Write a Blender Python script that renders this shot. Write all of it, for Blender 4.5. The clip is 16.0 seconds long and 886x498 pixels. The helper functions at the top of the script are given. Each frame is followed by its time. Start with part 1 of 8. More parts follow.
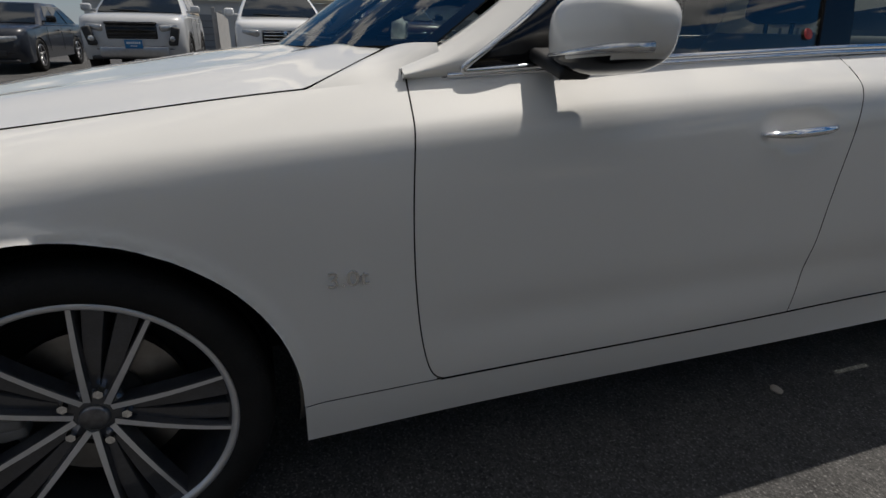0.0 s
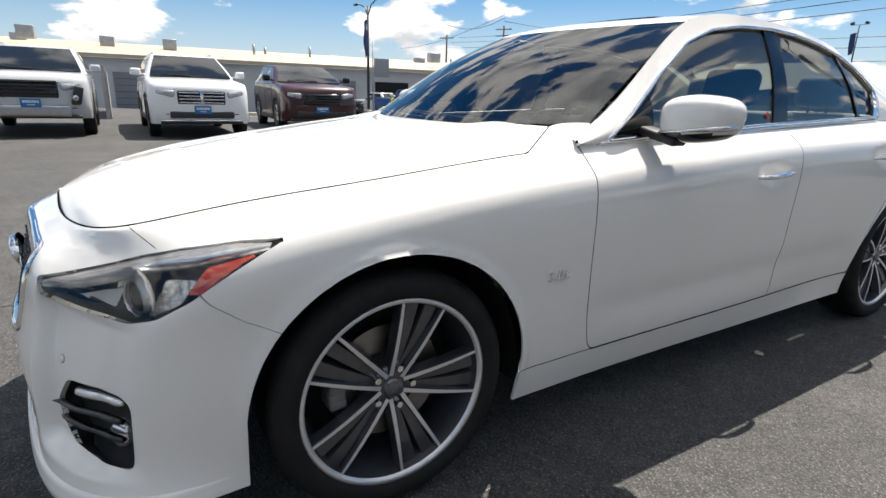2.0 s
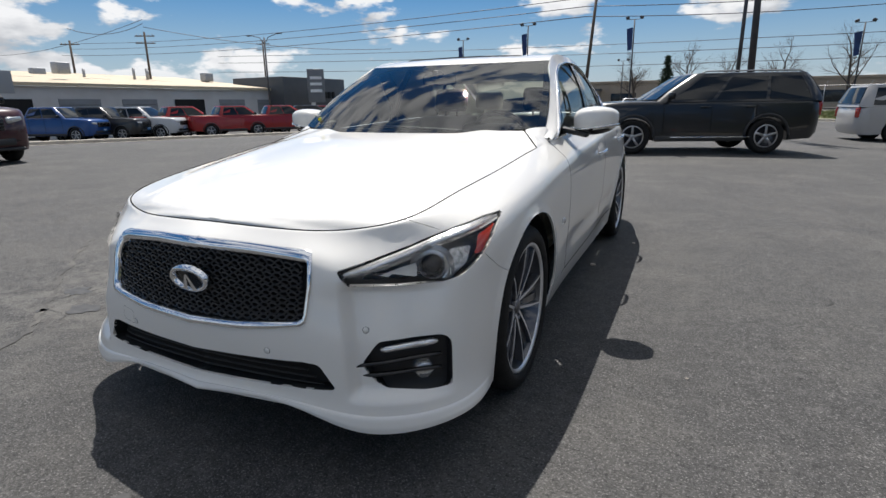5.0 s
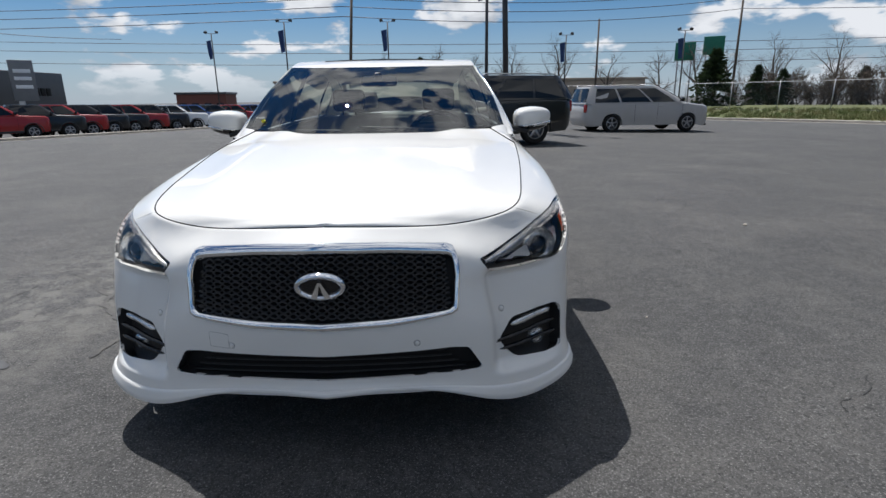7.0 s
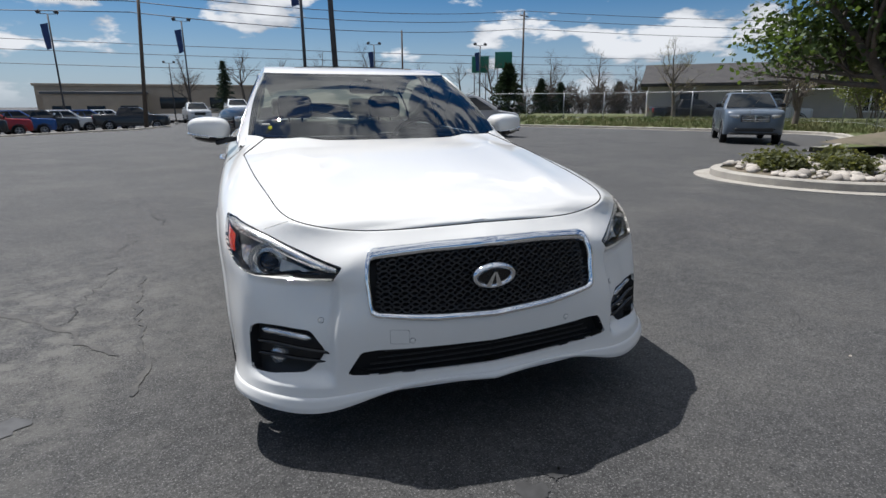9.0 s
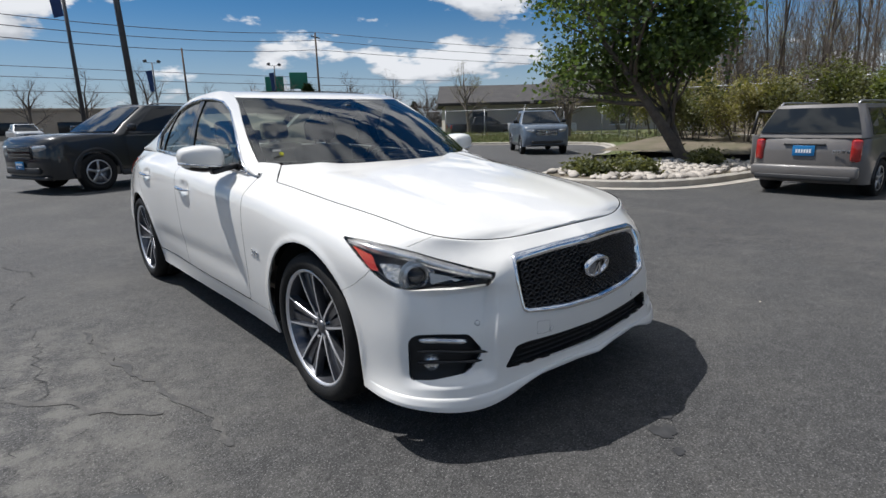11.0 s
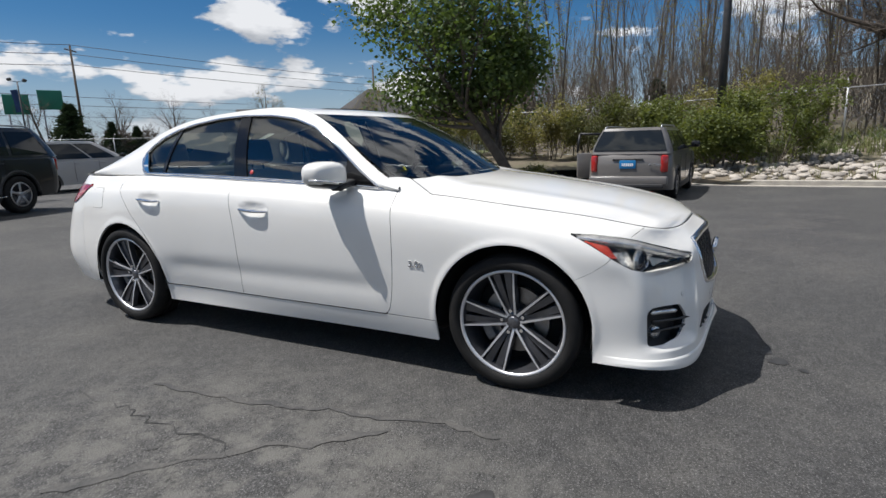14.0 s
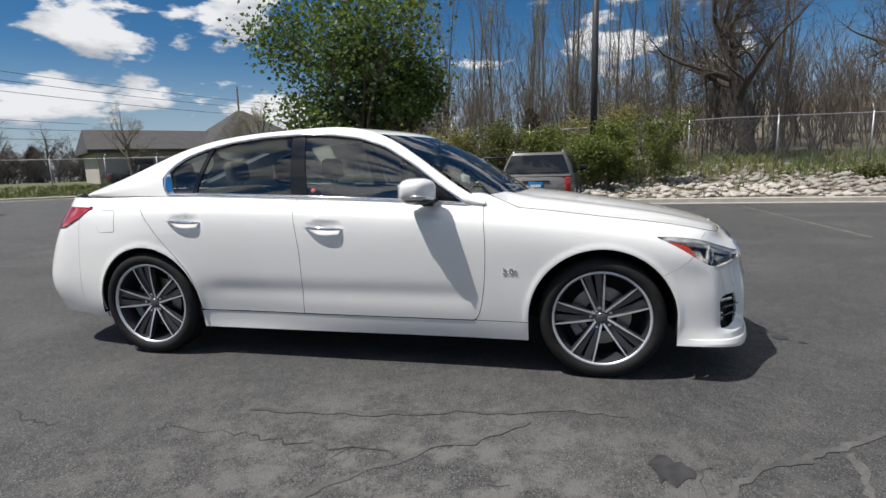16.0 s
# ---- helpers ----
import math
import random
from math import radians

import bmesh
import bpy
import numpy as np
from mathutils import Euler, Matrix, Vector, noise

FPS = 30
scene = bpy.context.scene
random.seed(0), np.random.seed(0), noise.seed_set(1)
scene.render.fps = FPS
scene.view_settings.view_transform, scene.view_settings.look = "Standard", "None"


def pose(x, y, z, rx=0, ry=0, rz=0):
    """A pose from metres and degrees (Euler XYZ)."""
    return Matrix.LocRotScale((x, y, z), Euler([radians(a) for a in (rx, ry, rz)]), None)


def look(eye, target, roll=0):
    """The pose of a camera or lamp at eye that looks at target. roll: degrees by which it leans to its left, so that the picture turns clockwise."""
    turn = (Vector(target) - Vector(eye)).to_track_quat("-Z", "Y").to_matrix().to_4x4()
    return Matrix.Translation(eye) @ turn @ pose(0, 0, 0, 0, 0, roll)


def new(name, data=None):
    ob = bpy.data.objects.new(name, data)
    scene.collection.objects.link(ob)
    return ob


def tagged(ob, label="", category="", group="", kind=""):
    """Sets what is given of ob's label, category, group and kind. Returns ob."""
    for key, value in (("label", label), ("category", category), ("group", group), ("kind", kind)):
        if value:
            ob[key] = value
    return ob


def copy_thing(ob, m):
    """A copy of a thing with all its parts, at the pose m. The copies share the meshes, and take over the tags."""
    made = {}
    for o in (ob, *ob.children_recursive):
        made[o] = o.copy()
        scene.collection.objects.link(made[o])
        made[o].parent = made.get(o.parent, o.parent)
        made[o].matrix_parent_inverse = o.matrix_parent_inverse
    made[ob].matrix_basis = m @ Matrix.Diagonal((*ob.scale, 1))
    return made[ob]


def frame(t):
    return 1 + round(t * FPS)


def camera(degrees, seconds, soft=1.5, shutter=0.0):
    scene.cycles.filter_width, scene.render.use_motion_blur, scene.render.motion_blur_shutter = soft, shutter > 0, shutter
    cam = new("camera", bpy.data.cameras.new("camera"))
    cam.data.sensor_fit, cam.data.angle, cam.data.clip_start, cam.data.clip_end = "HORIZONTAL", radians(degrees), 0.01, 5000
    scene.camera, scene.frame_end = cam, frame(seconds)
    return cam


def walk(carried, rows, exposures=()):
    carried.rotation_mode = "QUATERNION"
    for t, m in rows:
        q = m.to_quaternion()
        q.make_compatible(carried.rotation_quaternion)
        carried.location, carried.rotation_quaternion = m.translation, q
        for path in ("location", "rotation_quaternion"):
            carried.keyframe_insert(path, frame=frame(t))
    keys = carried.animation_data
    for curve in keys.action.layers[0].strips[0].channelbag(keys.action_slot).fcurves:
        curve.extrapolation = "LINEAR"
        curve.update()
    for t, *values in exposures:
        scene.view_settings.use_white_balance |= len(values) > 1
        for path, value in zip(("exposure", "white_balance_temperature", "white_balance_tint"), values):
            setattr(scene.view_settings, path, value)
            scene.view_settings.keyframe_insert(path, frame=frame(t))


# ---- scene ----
cam = camera(79.20, 16.0)
# seconds, place, turn (degrees)
EXPOSURES = [(0.0, -0.45, 6800, 10), (0.1, -0.22, 6800, 10), (0.2, 0.3, 6800, 10), (0.3, 0.6, 6800, 10), (0.4, 0.92, 6800, 10), (1.5, 0.88, 6800, 10), (3.0, 0.60, 6750, 10), (4.0, 0.47, 6700, 10), (5.0, 0.27, 6500, 10), (8.0, 0.10, 6200, 10), (16.0, 0.14, 6400, 10)]
PATH = [
    (0.0, -1.847, -0.372, 1.049, 67.78, -0.89, -108.22),
    (0.5, -1.904, -0.177, 1.074, 68.98, -1.18, -111.62),
    (1.0, -1.963, 0.054, 1.102, 70.49, -1.59, -114.92),
    (1.5, -1.988, 0.297, 1.091, 72.46, -1.61, -118.14),
    (2.0, -1.993, 0.559, 1.103, 73.76, -1.70, -120.75),
    (2.5, -1.958, 0.812, 1.101, 74.19, -2.09, -123.70),
    (3.0, -1.890, 1.064, 1.106, 74.54, -1.62, -128.43),
    (3.5, -1.815, 1.315, 1.102, 74.53, -1.05, -134.15),
    (4.0, -1.723, 1.565, 1.114, 74.93, -0.56, -140.80),
    (4.5, -1.596, 1.782, 1.115, 74.94, 0.13, -147.68),
    (5.0, -1.432, 1.994, 1.142, 74.87, 0.69, -155.21),
    (7.5, -0.093, 2.482, 1.183, 74.34, 0.47, 174.45),
    (8.0, 0.195, 2.512, 1.197, 74.57, 0.25, 169.19),
    (8.5, 0.486, 2.495, 1.189, 74.77, 0.29, 164.45),
    (9.0, 0.773, 2.447, 1.181, 74.94, 0.25, 159.78),
    (11.5, 2.151, 1.898, 1.215, 77.06, 1.71, 134.14),
    (12.0, 2.378, 1.710, 1.200, 77.45, 1.79, 130.69),
    (12.5, 2.584, 1.485, 1.207, 77.70, 1.69, 127.30),
    (13.0, 2.785, 1.275, 1.199, 77.91, 1.78, 123.75),
    (13.5, 3.002, 1.054, 1.212, 78.18, 1.77, 120.00),
    (14.0, 3.188, 0.817, 1.212, 78.48, 1.77, 116.37),
    (14.5, 3.360, 0.541, 1.216, 78.91, 1.68, 113.02),
    (15.0, 3.515, 0.292, 1.216, 79.34, 1.61, 109.46),
    (15.5, 3.674, 0.024, 1.225, 80.12, 1.57, 105.84),
    (16.0, 3.796, -0.226, 1.214, 80.62, 1.59, 102.20),
]
walk(cam, [(t, pose(*p)) for t, *p in PATH], exposures=EXPOSURES)

# ---------------------------------------------------------------- sky and sun
SUN = Vector((0.275, -0.470, 1.0)).normalized()
world = bpy.data.worlds.new("daylight")
scene.world = world
world.use_nodes = True


def build_sky():
    nt = world.node_tree
    nt.nodes.clear()
    n, link = nt.nodes.new, nt.links.new
    out, bg = n("ShaderNodeOutputWorld"), n("ShaderNodeBackground")
    sky = n("ShaderNodeTexSky")
    sky.sky_type, sky.sun_disc = "NISHITA", False
    sky.sun_elevation = math.asin(SUN.z)
    sky.sun_rotation = math.atan2(SUN.x, SUN.y)
    sky.altitude, sky.air_density, sky.dust_density, sky.ozone_density = 900, 1.0, 0.15, 3.0
    coord, sep = n("ShaderNodeTexCoord"), n("ShaderNodeSeparateXYZ")
    link(coord.outputs["Generated"], sep.inputs[0])

    def mth(op, a, b=None, clamp=False):
        m = n("ShaderNodeMath")
        m.operation, m.use_clamp = op, clamp
        for i, v in enumerate((a, b)):
            if v is None:
                continue
            if isinstance(v, (int, float)):
                m.inputs[i].default_value = v
            else:
                link(v, m.inputs[i])
        return m.outputs[0]
    # heaps of cloud, flatter than they are wide; a slow drift gathers them into groups
    def heap(stretch, shift, scale, detail):
        place = n("ShaderNodeMapping")
        place.inputs["Scale"].default_value, place.inputs["Location"].default_value = stretch, shift
        link(coord.outputs["Generated"], place.inputs["Vector"])
        tex = n("ShaderNodeTexNoise")
        tex.inputs["Scale"].default_value, tex.inputs["Detail"].default_value, tex.inputs["Roughness"].default_value = scale, detail, 0.55
        link(place.outputs[0], tex.inputs["Vector"])
        return tex.outputs["Fac"]
    puff, above_it, drift = heap((1, 1, 2.5), (3.7, 1.3, 0.0), 5.6, 10.0), heap((1, 1, 2.5), (3.7, 1.3, 0.11), 5.6, 4.0), heap((1, 1, 1.6), (1.1, 4.2, 0.7), 1.7, 2.0)
    dens = mth("ADD", mth("MULTIPLY", puff, 0.70), mth("MULTIPLY", drift, 0.30))
    dens = mth("ADD", dens, mth("MULTIPLY", mth("MULTIPLY", sep.outputs[2], sep.outputs[2]), 0.085))
    cover = n("ShaderNodeMapRange")
    cover.interpolation_type = "SMOOTHSTEP"
    link(dens, cover.inputs["Value"])
    cover.inputs["From Min"].default_value, cover.inputs["From Max"].default_value = CLOUD_EDGE
    above = n("ShaderNodeMapRange")
    link(sep.outputs[2], above.inputs["Value"])
    above.inputs["From Min"].default_value, above.inputs["From Max"].default_value = 0.0, 0.06
    fac = mth("MULTIPLY", cover.outputs[0], above.outputs[0])
    # their tops are lit, their bases grey
    shade = n("ShaderNodeMapRange")
    link(mth("SUBTRACT", above_it, puff), shade.inputs["Value"])
    shade.inputs["From Min"].default_value, shade.inputs["From Max"].default_value = -0.10, 0.09
    tint = n("ShaderNodeMix")
    tint.data_type = "RGBA"
    link(shade.outputs[0], tint.inputs["Factor"])
    tint.inputs["A"].default_value, tint.inputs["B"].default_value = (*CLOUD_LIT, 1), (*CLOUD_DARK, 1)
    mix = n("ShaderNodeMix")
    mix.data_type = "RGBA"
    link(fac, mix.inputs["Factor"])
    deep = n("ShaderNodeHueSaturation")
    deep.inputs["Saturation"].default_value, deep.inputs["Value"].default_value = SKY_SAT, SKY_VAL
    link(sky.outputs[0], deep.inputs["Color"])
    # pale haze low over the horizon
    low = n("ShaderNodeMapRange")
    low.interpolation_type = "SMOOTHSTEP"
    link(sep.outputs[2], low.inputs["Value"])
    low.inputs["From Min"].default_value, low.inputs["From Max"].default_value = 0.20, -0.02
    low.inputs["To Max"].default_value = 0.8
    pale = n("ShaderNodeMix")
    pale.data_type = "RGBA"
    pale.inputs["B"].default_value = (*HAZE, 1)
    link(low.outputs[0], pale.inputs["Factor"]), link(deep.outputs[0], pale.inputs["A"])
    link(pale.outputs["Result"], mix.inputs["A"]), link(tint.outputs["Result"], mix.inputs["B"])
    link(mix.outputs["Result"], bg.inputs["Color"])
    bg.inputs["Strength"].default_value = SKY_STRENGTH
    link(bg.outputs[0], out.inputs[0])


SKY_STRENGTH, SKY_SAT, SKY_VAL = 0.066, 1.35, 0.96
HAZE = (5.0, 6.1, 7.6)
CLOUD_EDGE, CLOUD_LIT, CLOUD_DARK = (0.520, 0.562), (11.5, 11.6, 11.8), (6.2, 6.5, 7.0)
build_sky()
sun = new("sun", bpy.data.lights.new("sun", "SUN"))
sun.data.energy, sun.data.angle, sun.data.color = 5.0, radians(0.53), (1.0, 0.96, 0.915)
sun.matrix_world = look((0, 0, 40), Vector((0, 0, 40)) - SUN)


# ---------------------------------------------------------------- materials
def material(name, color, rough=0.6, metal=0.0, coat=0.0, second=None, scale=8.0, amount=0.5, bump=0.0, bump_scale=60.0,
             fine=0.0, fine_scale=200.0, spec=0.5, vary=0.0):
    """A surface whose colour drifts towards a second one in patches, with fine grain, relief and a little change from thing to thing."""
    m = bpy.data.materials.new(name)
    m.use_nodes = True
    nt = m.node_tree
    n, link = nt.nodes.new, nt.links.new
    b = nt.nodes["Principled BSDF"]
    b.inputs["Base Color"].default_value = (*color, 1)
    b.inputs["Roughness"].default_value, b.inputs["Metallic"].default_value = rough, metal
    b.inputs["Coat Weight"].default_value, b.inputs["Coat Roughness"].default_value = coat, 0.03
    b.inputs["Specular IOR Level"].default_value = spec
    coord = n("ShaderNodeTexCoord")
    col = None

    def noise_tex(s, d=5.0):
        t = n("ShaderNodeTexNoise")
        t.inputs["Scale"].default_value, t.inputs["Detail"].default_value = s, d
        link(coord.outputs["Object"], t.inputs["Vector"])
        return t.outputs["Fac"]
    if second is not None:
        ramp = n("ShaderNodeMapRange")
        ramp.inputs["From Min"].default_value, ramp.inputs["From Max"].default_value = 0.35, 0.65
        ramp.inputs["To Max"].default_value = amount
        link(noise_tex(scale), ramp.inputs["Value"])
        mix = n("ShaderNodeMix")
        mix.data_type = "RGBA"
        mix.inputs["A"].default_value, mix.inputs["B"].default_value = (*color, 1), (*second, 1)
        link(ramp.outputs[0], mix.inputs["Factor"])
        col = mix.outputs["Result"]
    if fine or vary:
        hsv = n("ShaderNodeHueSaturation")
        if col is None:
            hsv.inputs["Color"].default_value = (*color, 1)
        else:
            link(col, hsv.inputs["Color"])
        total = n("ShaderNodeMath")
        total.operation = "ADD"
        for i, (amt, src) in enumerate(((fine, "n"), (vary, "r"))):
            mr = n("ShaderNodeMapRange")
            mr.inputs["From Min"].default_value, mr.inputs["From Max"].default_value = (0.3, 0.7) if src == "n" else (0.0, 1.0)
            mr.inputs["To Min"].default_value, mr.inputs["To Max"].default_value = 0.5 - amt, 0.5 + amt
            if src == "n":
                link(noise_tex(fine_scale, 2.0), mr.inputs["Value"])
            else:
                info = n("ShaderNodeObjectInfo")
                link(info.outputs["Random"], mr.inputs["Value"])
            link(mr.outputs[0], total.inputs[i])
        link(total.outputs[0], hsv.inputs["Value"])
        col = hsv.outputs["Color"]
    if col is not None:
        link(col, b.inputs["Base Color"])
    if bump:
        bp = n("ShaderNodeBump")
        bp.inputs["Strength"].default_value, bp.inputs["Distance"].default_value = min(1.0, bump), 0.01
        link(noise_tex(bump_scale, 6.0), bp.inputs["Height"])
        link(bp.outputs[0], b.inputs["Normal"])
    return m


def glass(name, tint, rough=0.0, clear=0.8, refl=1.5):
    """Thin window glass: mirror-like by Fresnel, else see-through with a tint."""
    m = bpy.data.materials.new(name)
    m.use_nodes = True
    nt = m.node_tree
    nt.nodes.clear()
    n, link = nt.nodes.new, nt.links.new
    out, mix, tr, gl, fr = (n(k) for k in ("ShaderNodeOutputMaterial", "ShaderNodeMixShader", "ShaderNodeBsdfTransparent", "ShaderNodeBsdfGlossy", "ShaderNodeFresnel"))
    fr.inputs["IOR"].default_value = refl
    tr.inputs["Color"].default_value = (*[c * clear for c in tint], 1)
    gl.inputs["Roughness"].default_value = rough
    link(fr.outputs[0], mix.inputs[0]), link(tr.outputs[0], mix.inputs[1]), link(gl.outputs[0], mix.inputs[2])
    link(mix.outputs[0], out.inputs[0])
    return m


def paint(name, color, flake=0.15, rough=0.35):
    return material(name, color, rough, 0.0, 0.7, spec=0.3, second=tuple(c * 0.94 for c in color), scale=3.0, amount=flake)


M = {}
M["white_paint"] = material("pearl_white_paint", (0.752, 0.742, 0.710), 0.50, 0.0, 1.0, spec=0.3, second=(0.712, 0.700, 0.665), scale=1.7, amount=0.6, fine=0.012, fine_scale=900)
M["black_gloss"] = material("black_gloss", (0.008, 0.008, 0.009), 0.12, fine=0.05)
M["black_plastic"] = material("black_plastic", (0.014, 0.014, 0.015), 0.5, fine=0.08, bump=0.1, bump_scale=700)
# darker copy of black_plastic: the shade of deep recesses is put into its colour
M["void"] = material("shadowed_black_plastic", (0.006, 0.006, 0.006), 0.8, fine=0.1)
M["chrome"] = material("chrome", (0.82, 0.83, 0.85), 0.06, 1.0, second=(0.7, 0.71, 0.73), scale=30, amount=0.3)
M["satin_metal"] = material("machined_metal", (0.74, 0.74, 0.75), 0.34, 0.65, second=(0.62, 0.62, 0.63), scale=40, amount=0.5)
M["rim_dark"] = material("dark_rim_paint", (0.085, 0.088, 0.100), 0.28, 0.6, 0.8, second=(0.06, 0.06, 0.065), scale=25, amount=0.6, fine=0.08)
M["rubber"] = material("tyre_rubber", (0.010, 0.010, 0.010), 0.7, spec=0.25, second=(0.020, 0.019, 0.018), scale=14, amount=0.6, bump=0.25, bump_scale=180)
M["cap"] = material("grey_wheel_cap", (0.22, 0.22, 0.23), 0.3, 0.8, second=(0.10, 0.10, 0.11), scale=60, amount=0.7)
M["disc"] = material("brake_steel", (0.35, 0.34, 0.33), 0.4, 1.0, second=(0.2, 0.18, 0.16), scale=30, amount=0.5)
M["caliper"] = material("brake_caliper", (0.22, 0.22, 0.22), 0.5, 0.3, second=(0.12, 0.11, 0.10), scale=20, amount=0.5)
M["glass"] = glass("window_glass", (0.82, 0.91, 0.87), clear=0.84, refl=2.25)
M["glass_dark"] = glass("tinted_glass", (0.60, 0.66, 0.66), clear=0.60, refl=1.9)
M["lens"] = glass("lamp_lens", (0.96, 0.97, 0.98), clear=0.97, refl=1.45)
M["frit"] = material("black_glass_frit", (0.006, 0.006, 0.006), 0.9, spec=0.03, fine=0.1)
M["lamp_body"] = material("lamp_housing", (0.055, 0.055, 0.058), 0.30, 0.2, second=(0.12, 0.12, 0.12), scale=22, amount=0.7)
M["lamp_satin"] = material("satin_lamp_bowl", (0.66, 0.65, 0.61), 0.38, 0.25, second=(0.50, 0.50, 0.47), scale=30, amount=0.6)
M["lamp_facet"] = material("faceted_lamp_mirror", (0.80, 0.79, 0.74), 0.22, 0.7, second=(0.30, 0.30, 0.28), scale=75, amount=0.8, bump=0.6, bump_scale=55)
M["red_lens"] = material("red_lens", (0.35, 0.012, 0.010), 0.12, coat=1.0, fine=0.1)
M["amber_lens"] = material("red_amber_reflector", (0.42, 0.035, 0.012), 0.15, coat=1.0, fine=0.15, fine_scale=300)
M["reflector"] = material("lamp_reflector", (0.86, 0.86, 0.85), 0.18, 0.75, second=(0.45, 0.45, 0.46), scale=25, amount=0.6)
M["trim_cloth"] = material("stone_leather", (0.55, 0.51, 0.44), 0.55, second=(0.47, 0.43, 0.37), scale=9, amount=0.6, bump=0.15, bump_scale=300)
M["dark_cloth"] = material("graphite_trim", (0.018, 0.018, 0.020), 0.85, spec=0.08, second=(0.035, 0.035, 0.035), scale=10, amount=0.5, bump=0.15, bump_scale=300)


# ---------------------------------------------------------------- mesh helpers
def part(name, bm, mat, parent=None, label="", smooth=True):
    me = bpy.data.meshes.new(name)
    bm.normal_update()
    bm.to_mesh(me)
    bm.free()
    return attach(name, me, mat, parent, label, smooth)


def attach(name, me, mat, parent=None, label="", smooth=True):
    for m in (mat if isinstance(mat, (list, tuple)) else [mat]):
        me.materials.append(m)
    if smooth:
        me.polygons.foreach_set("use_smooth", [True] * len(me.polygons))
    ob = new(name, me)
    if parent is not None:
        ob.parent = parent
    if label:
        tagged(ob, label)
    return ob


def sheet(name, verts, faces, mat, parent=None, label="", smooth=True):
    me = bpy.data.meshes.new(name)
    me.from_pydata([tuple(v) for v in verts], [], faces)
    me.update()
    return attach(name, me, mat, parent, label, smooth)


def grid_faces(nu, nv, flip=False, base=0, loop_u=False):
    """Faces of a grid of nu columns and nv rows, column after column."""
    out = []
    for i in range(nu if loop_u else nu - 1):
        j = (i + 1) % nu
        for k in range(nv - 1):
            a, b, c, d = base + i * nv + k, base + j * nv + k, base + j * nv + k + 1, base + i * nv + k + 1
            out.append((a, d, c, b) if flip else (a, b, c, d))
    return out


def box(bm, sx, sy, sz, at=(0, 0, 0), bevel=0.0, turn=None, seg=2):
    m = Matrix.Translation(at) @ (turn.to_4x4() if turn is not None else Matrix()) @ Matrix.Diagonal((sx, sy, sz, 1))
    made = bmesh.ops.create_cube(bm, size=1, matrix=m)
    if bevel:
        edges = {e for v in made["verts"] for e in v.link_edges}
        bmesh.ops.bevel(bm, geom=list(edges), offset=bevel, segments=seg, affect="EDGES", profile=0.5)
    return bm


def rod(bm, a, b, r0, r1=None, seg=12, caps=True):
    a, b = Vector(a), Vector(b)
    r1 = r0 if r1 is None else r1
    d = b - a
    m = Matrix.Translation((a + b) / 2) @ d.to_track_quat("Z", "Y").to_matrix().to_4x4()
    bmesh.ops.create_cone(bm, cap_ends=caps, segments=seg, radius1=r0, radius2=r1, depth=d.length, matrix=m)
    return bm


def lathe(bm, profile, axis_m, seg=48):
    """Turn a profile of (radius, along) about the x axis of axis_m."""
    rings = []
    for i in range(seg):
        a = 2 * math.pi * i / seg
        rings.append([bm.verts.new(axis_m @ Vector((h, r * math.cos(a), r * math.sin(a)))) for r, h in profile])
    for i in range(seg):
        p, q = rings[i], rings[(i + 1) % seg]
        for k in range(len(profile) - 1):
            bm.faces.new((p[k], q[k], q[k + 1], p[k + 1]))
    return bm


def tube(points, r, mat, name, parent=None, label="", seg=8, closed=False, flat=1.0):
    """A round bar along points."""
    pts = [Vector(p) for p in points]
    n = len(pts)
    verts, faces = [], []
    up = Vector((0, 0, 1))
    for i, p in enumerate(pts):
        d = (pts[(i + 1) % n] - pts[i - 1]) if closed else (pts[min(i + 1, n - 1)] - pts[max(i - 1, 0)])
        d.normalize()
        side = d.cross(up)
        if side.length < 1e-3:
            side = Vector((1, 0, 0))
        side.normalize()
        top = side.cross(d)
        rr = r[i] if isinstance(r, (list, tuple)) else r
        for k in range(seg):
            a = 2 * math.pi * k / seg
            verts.append(p + side * math.cos(a) * rr + top * math.sin(a) * rr * flat)
    for i in range(n if closed else n - 1):
        j = (i + 1) % n
        for k in range(seg):
            l = (k + 1) % seg
            faces.append((i * seg + k, i * seg + l, j * seg + l, j * seg + k))
    if not closed:
        faces.append(tuple(range(seg - 1, -1, -1)))
        faces.append(tuple((n - 1) * seg + k for k in range(seg)))
    return sheet(name, verts, faces, mat, parent, label)


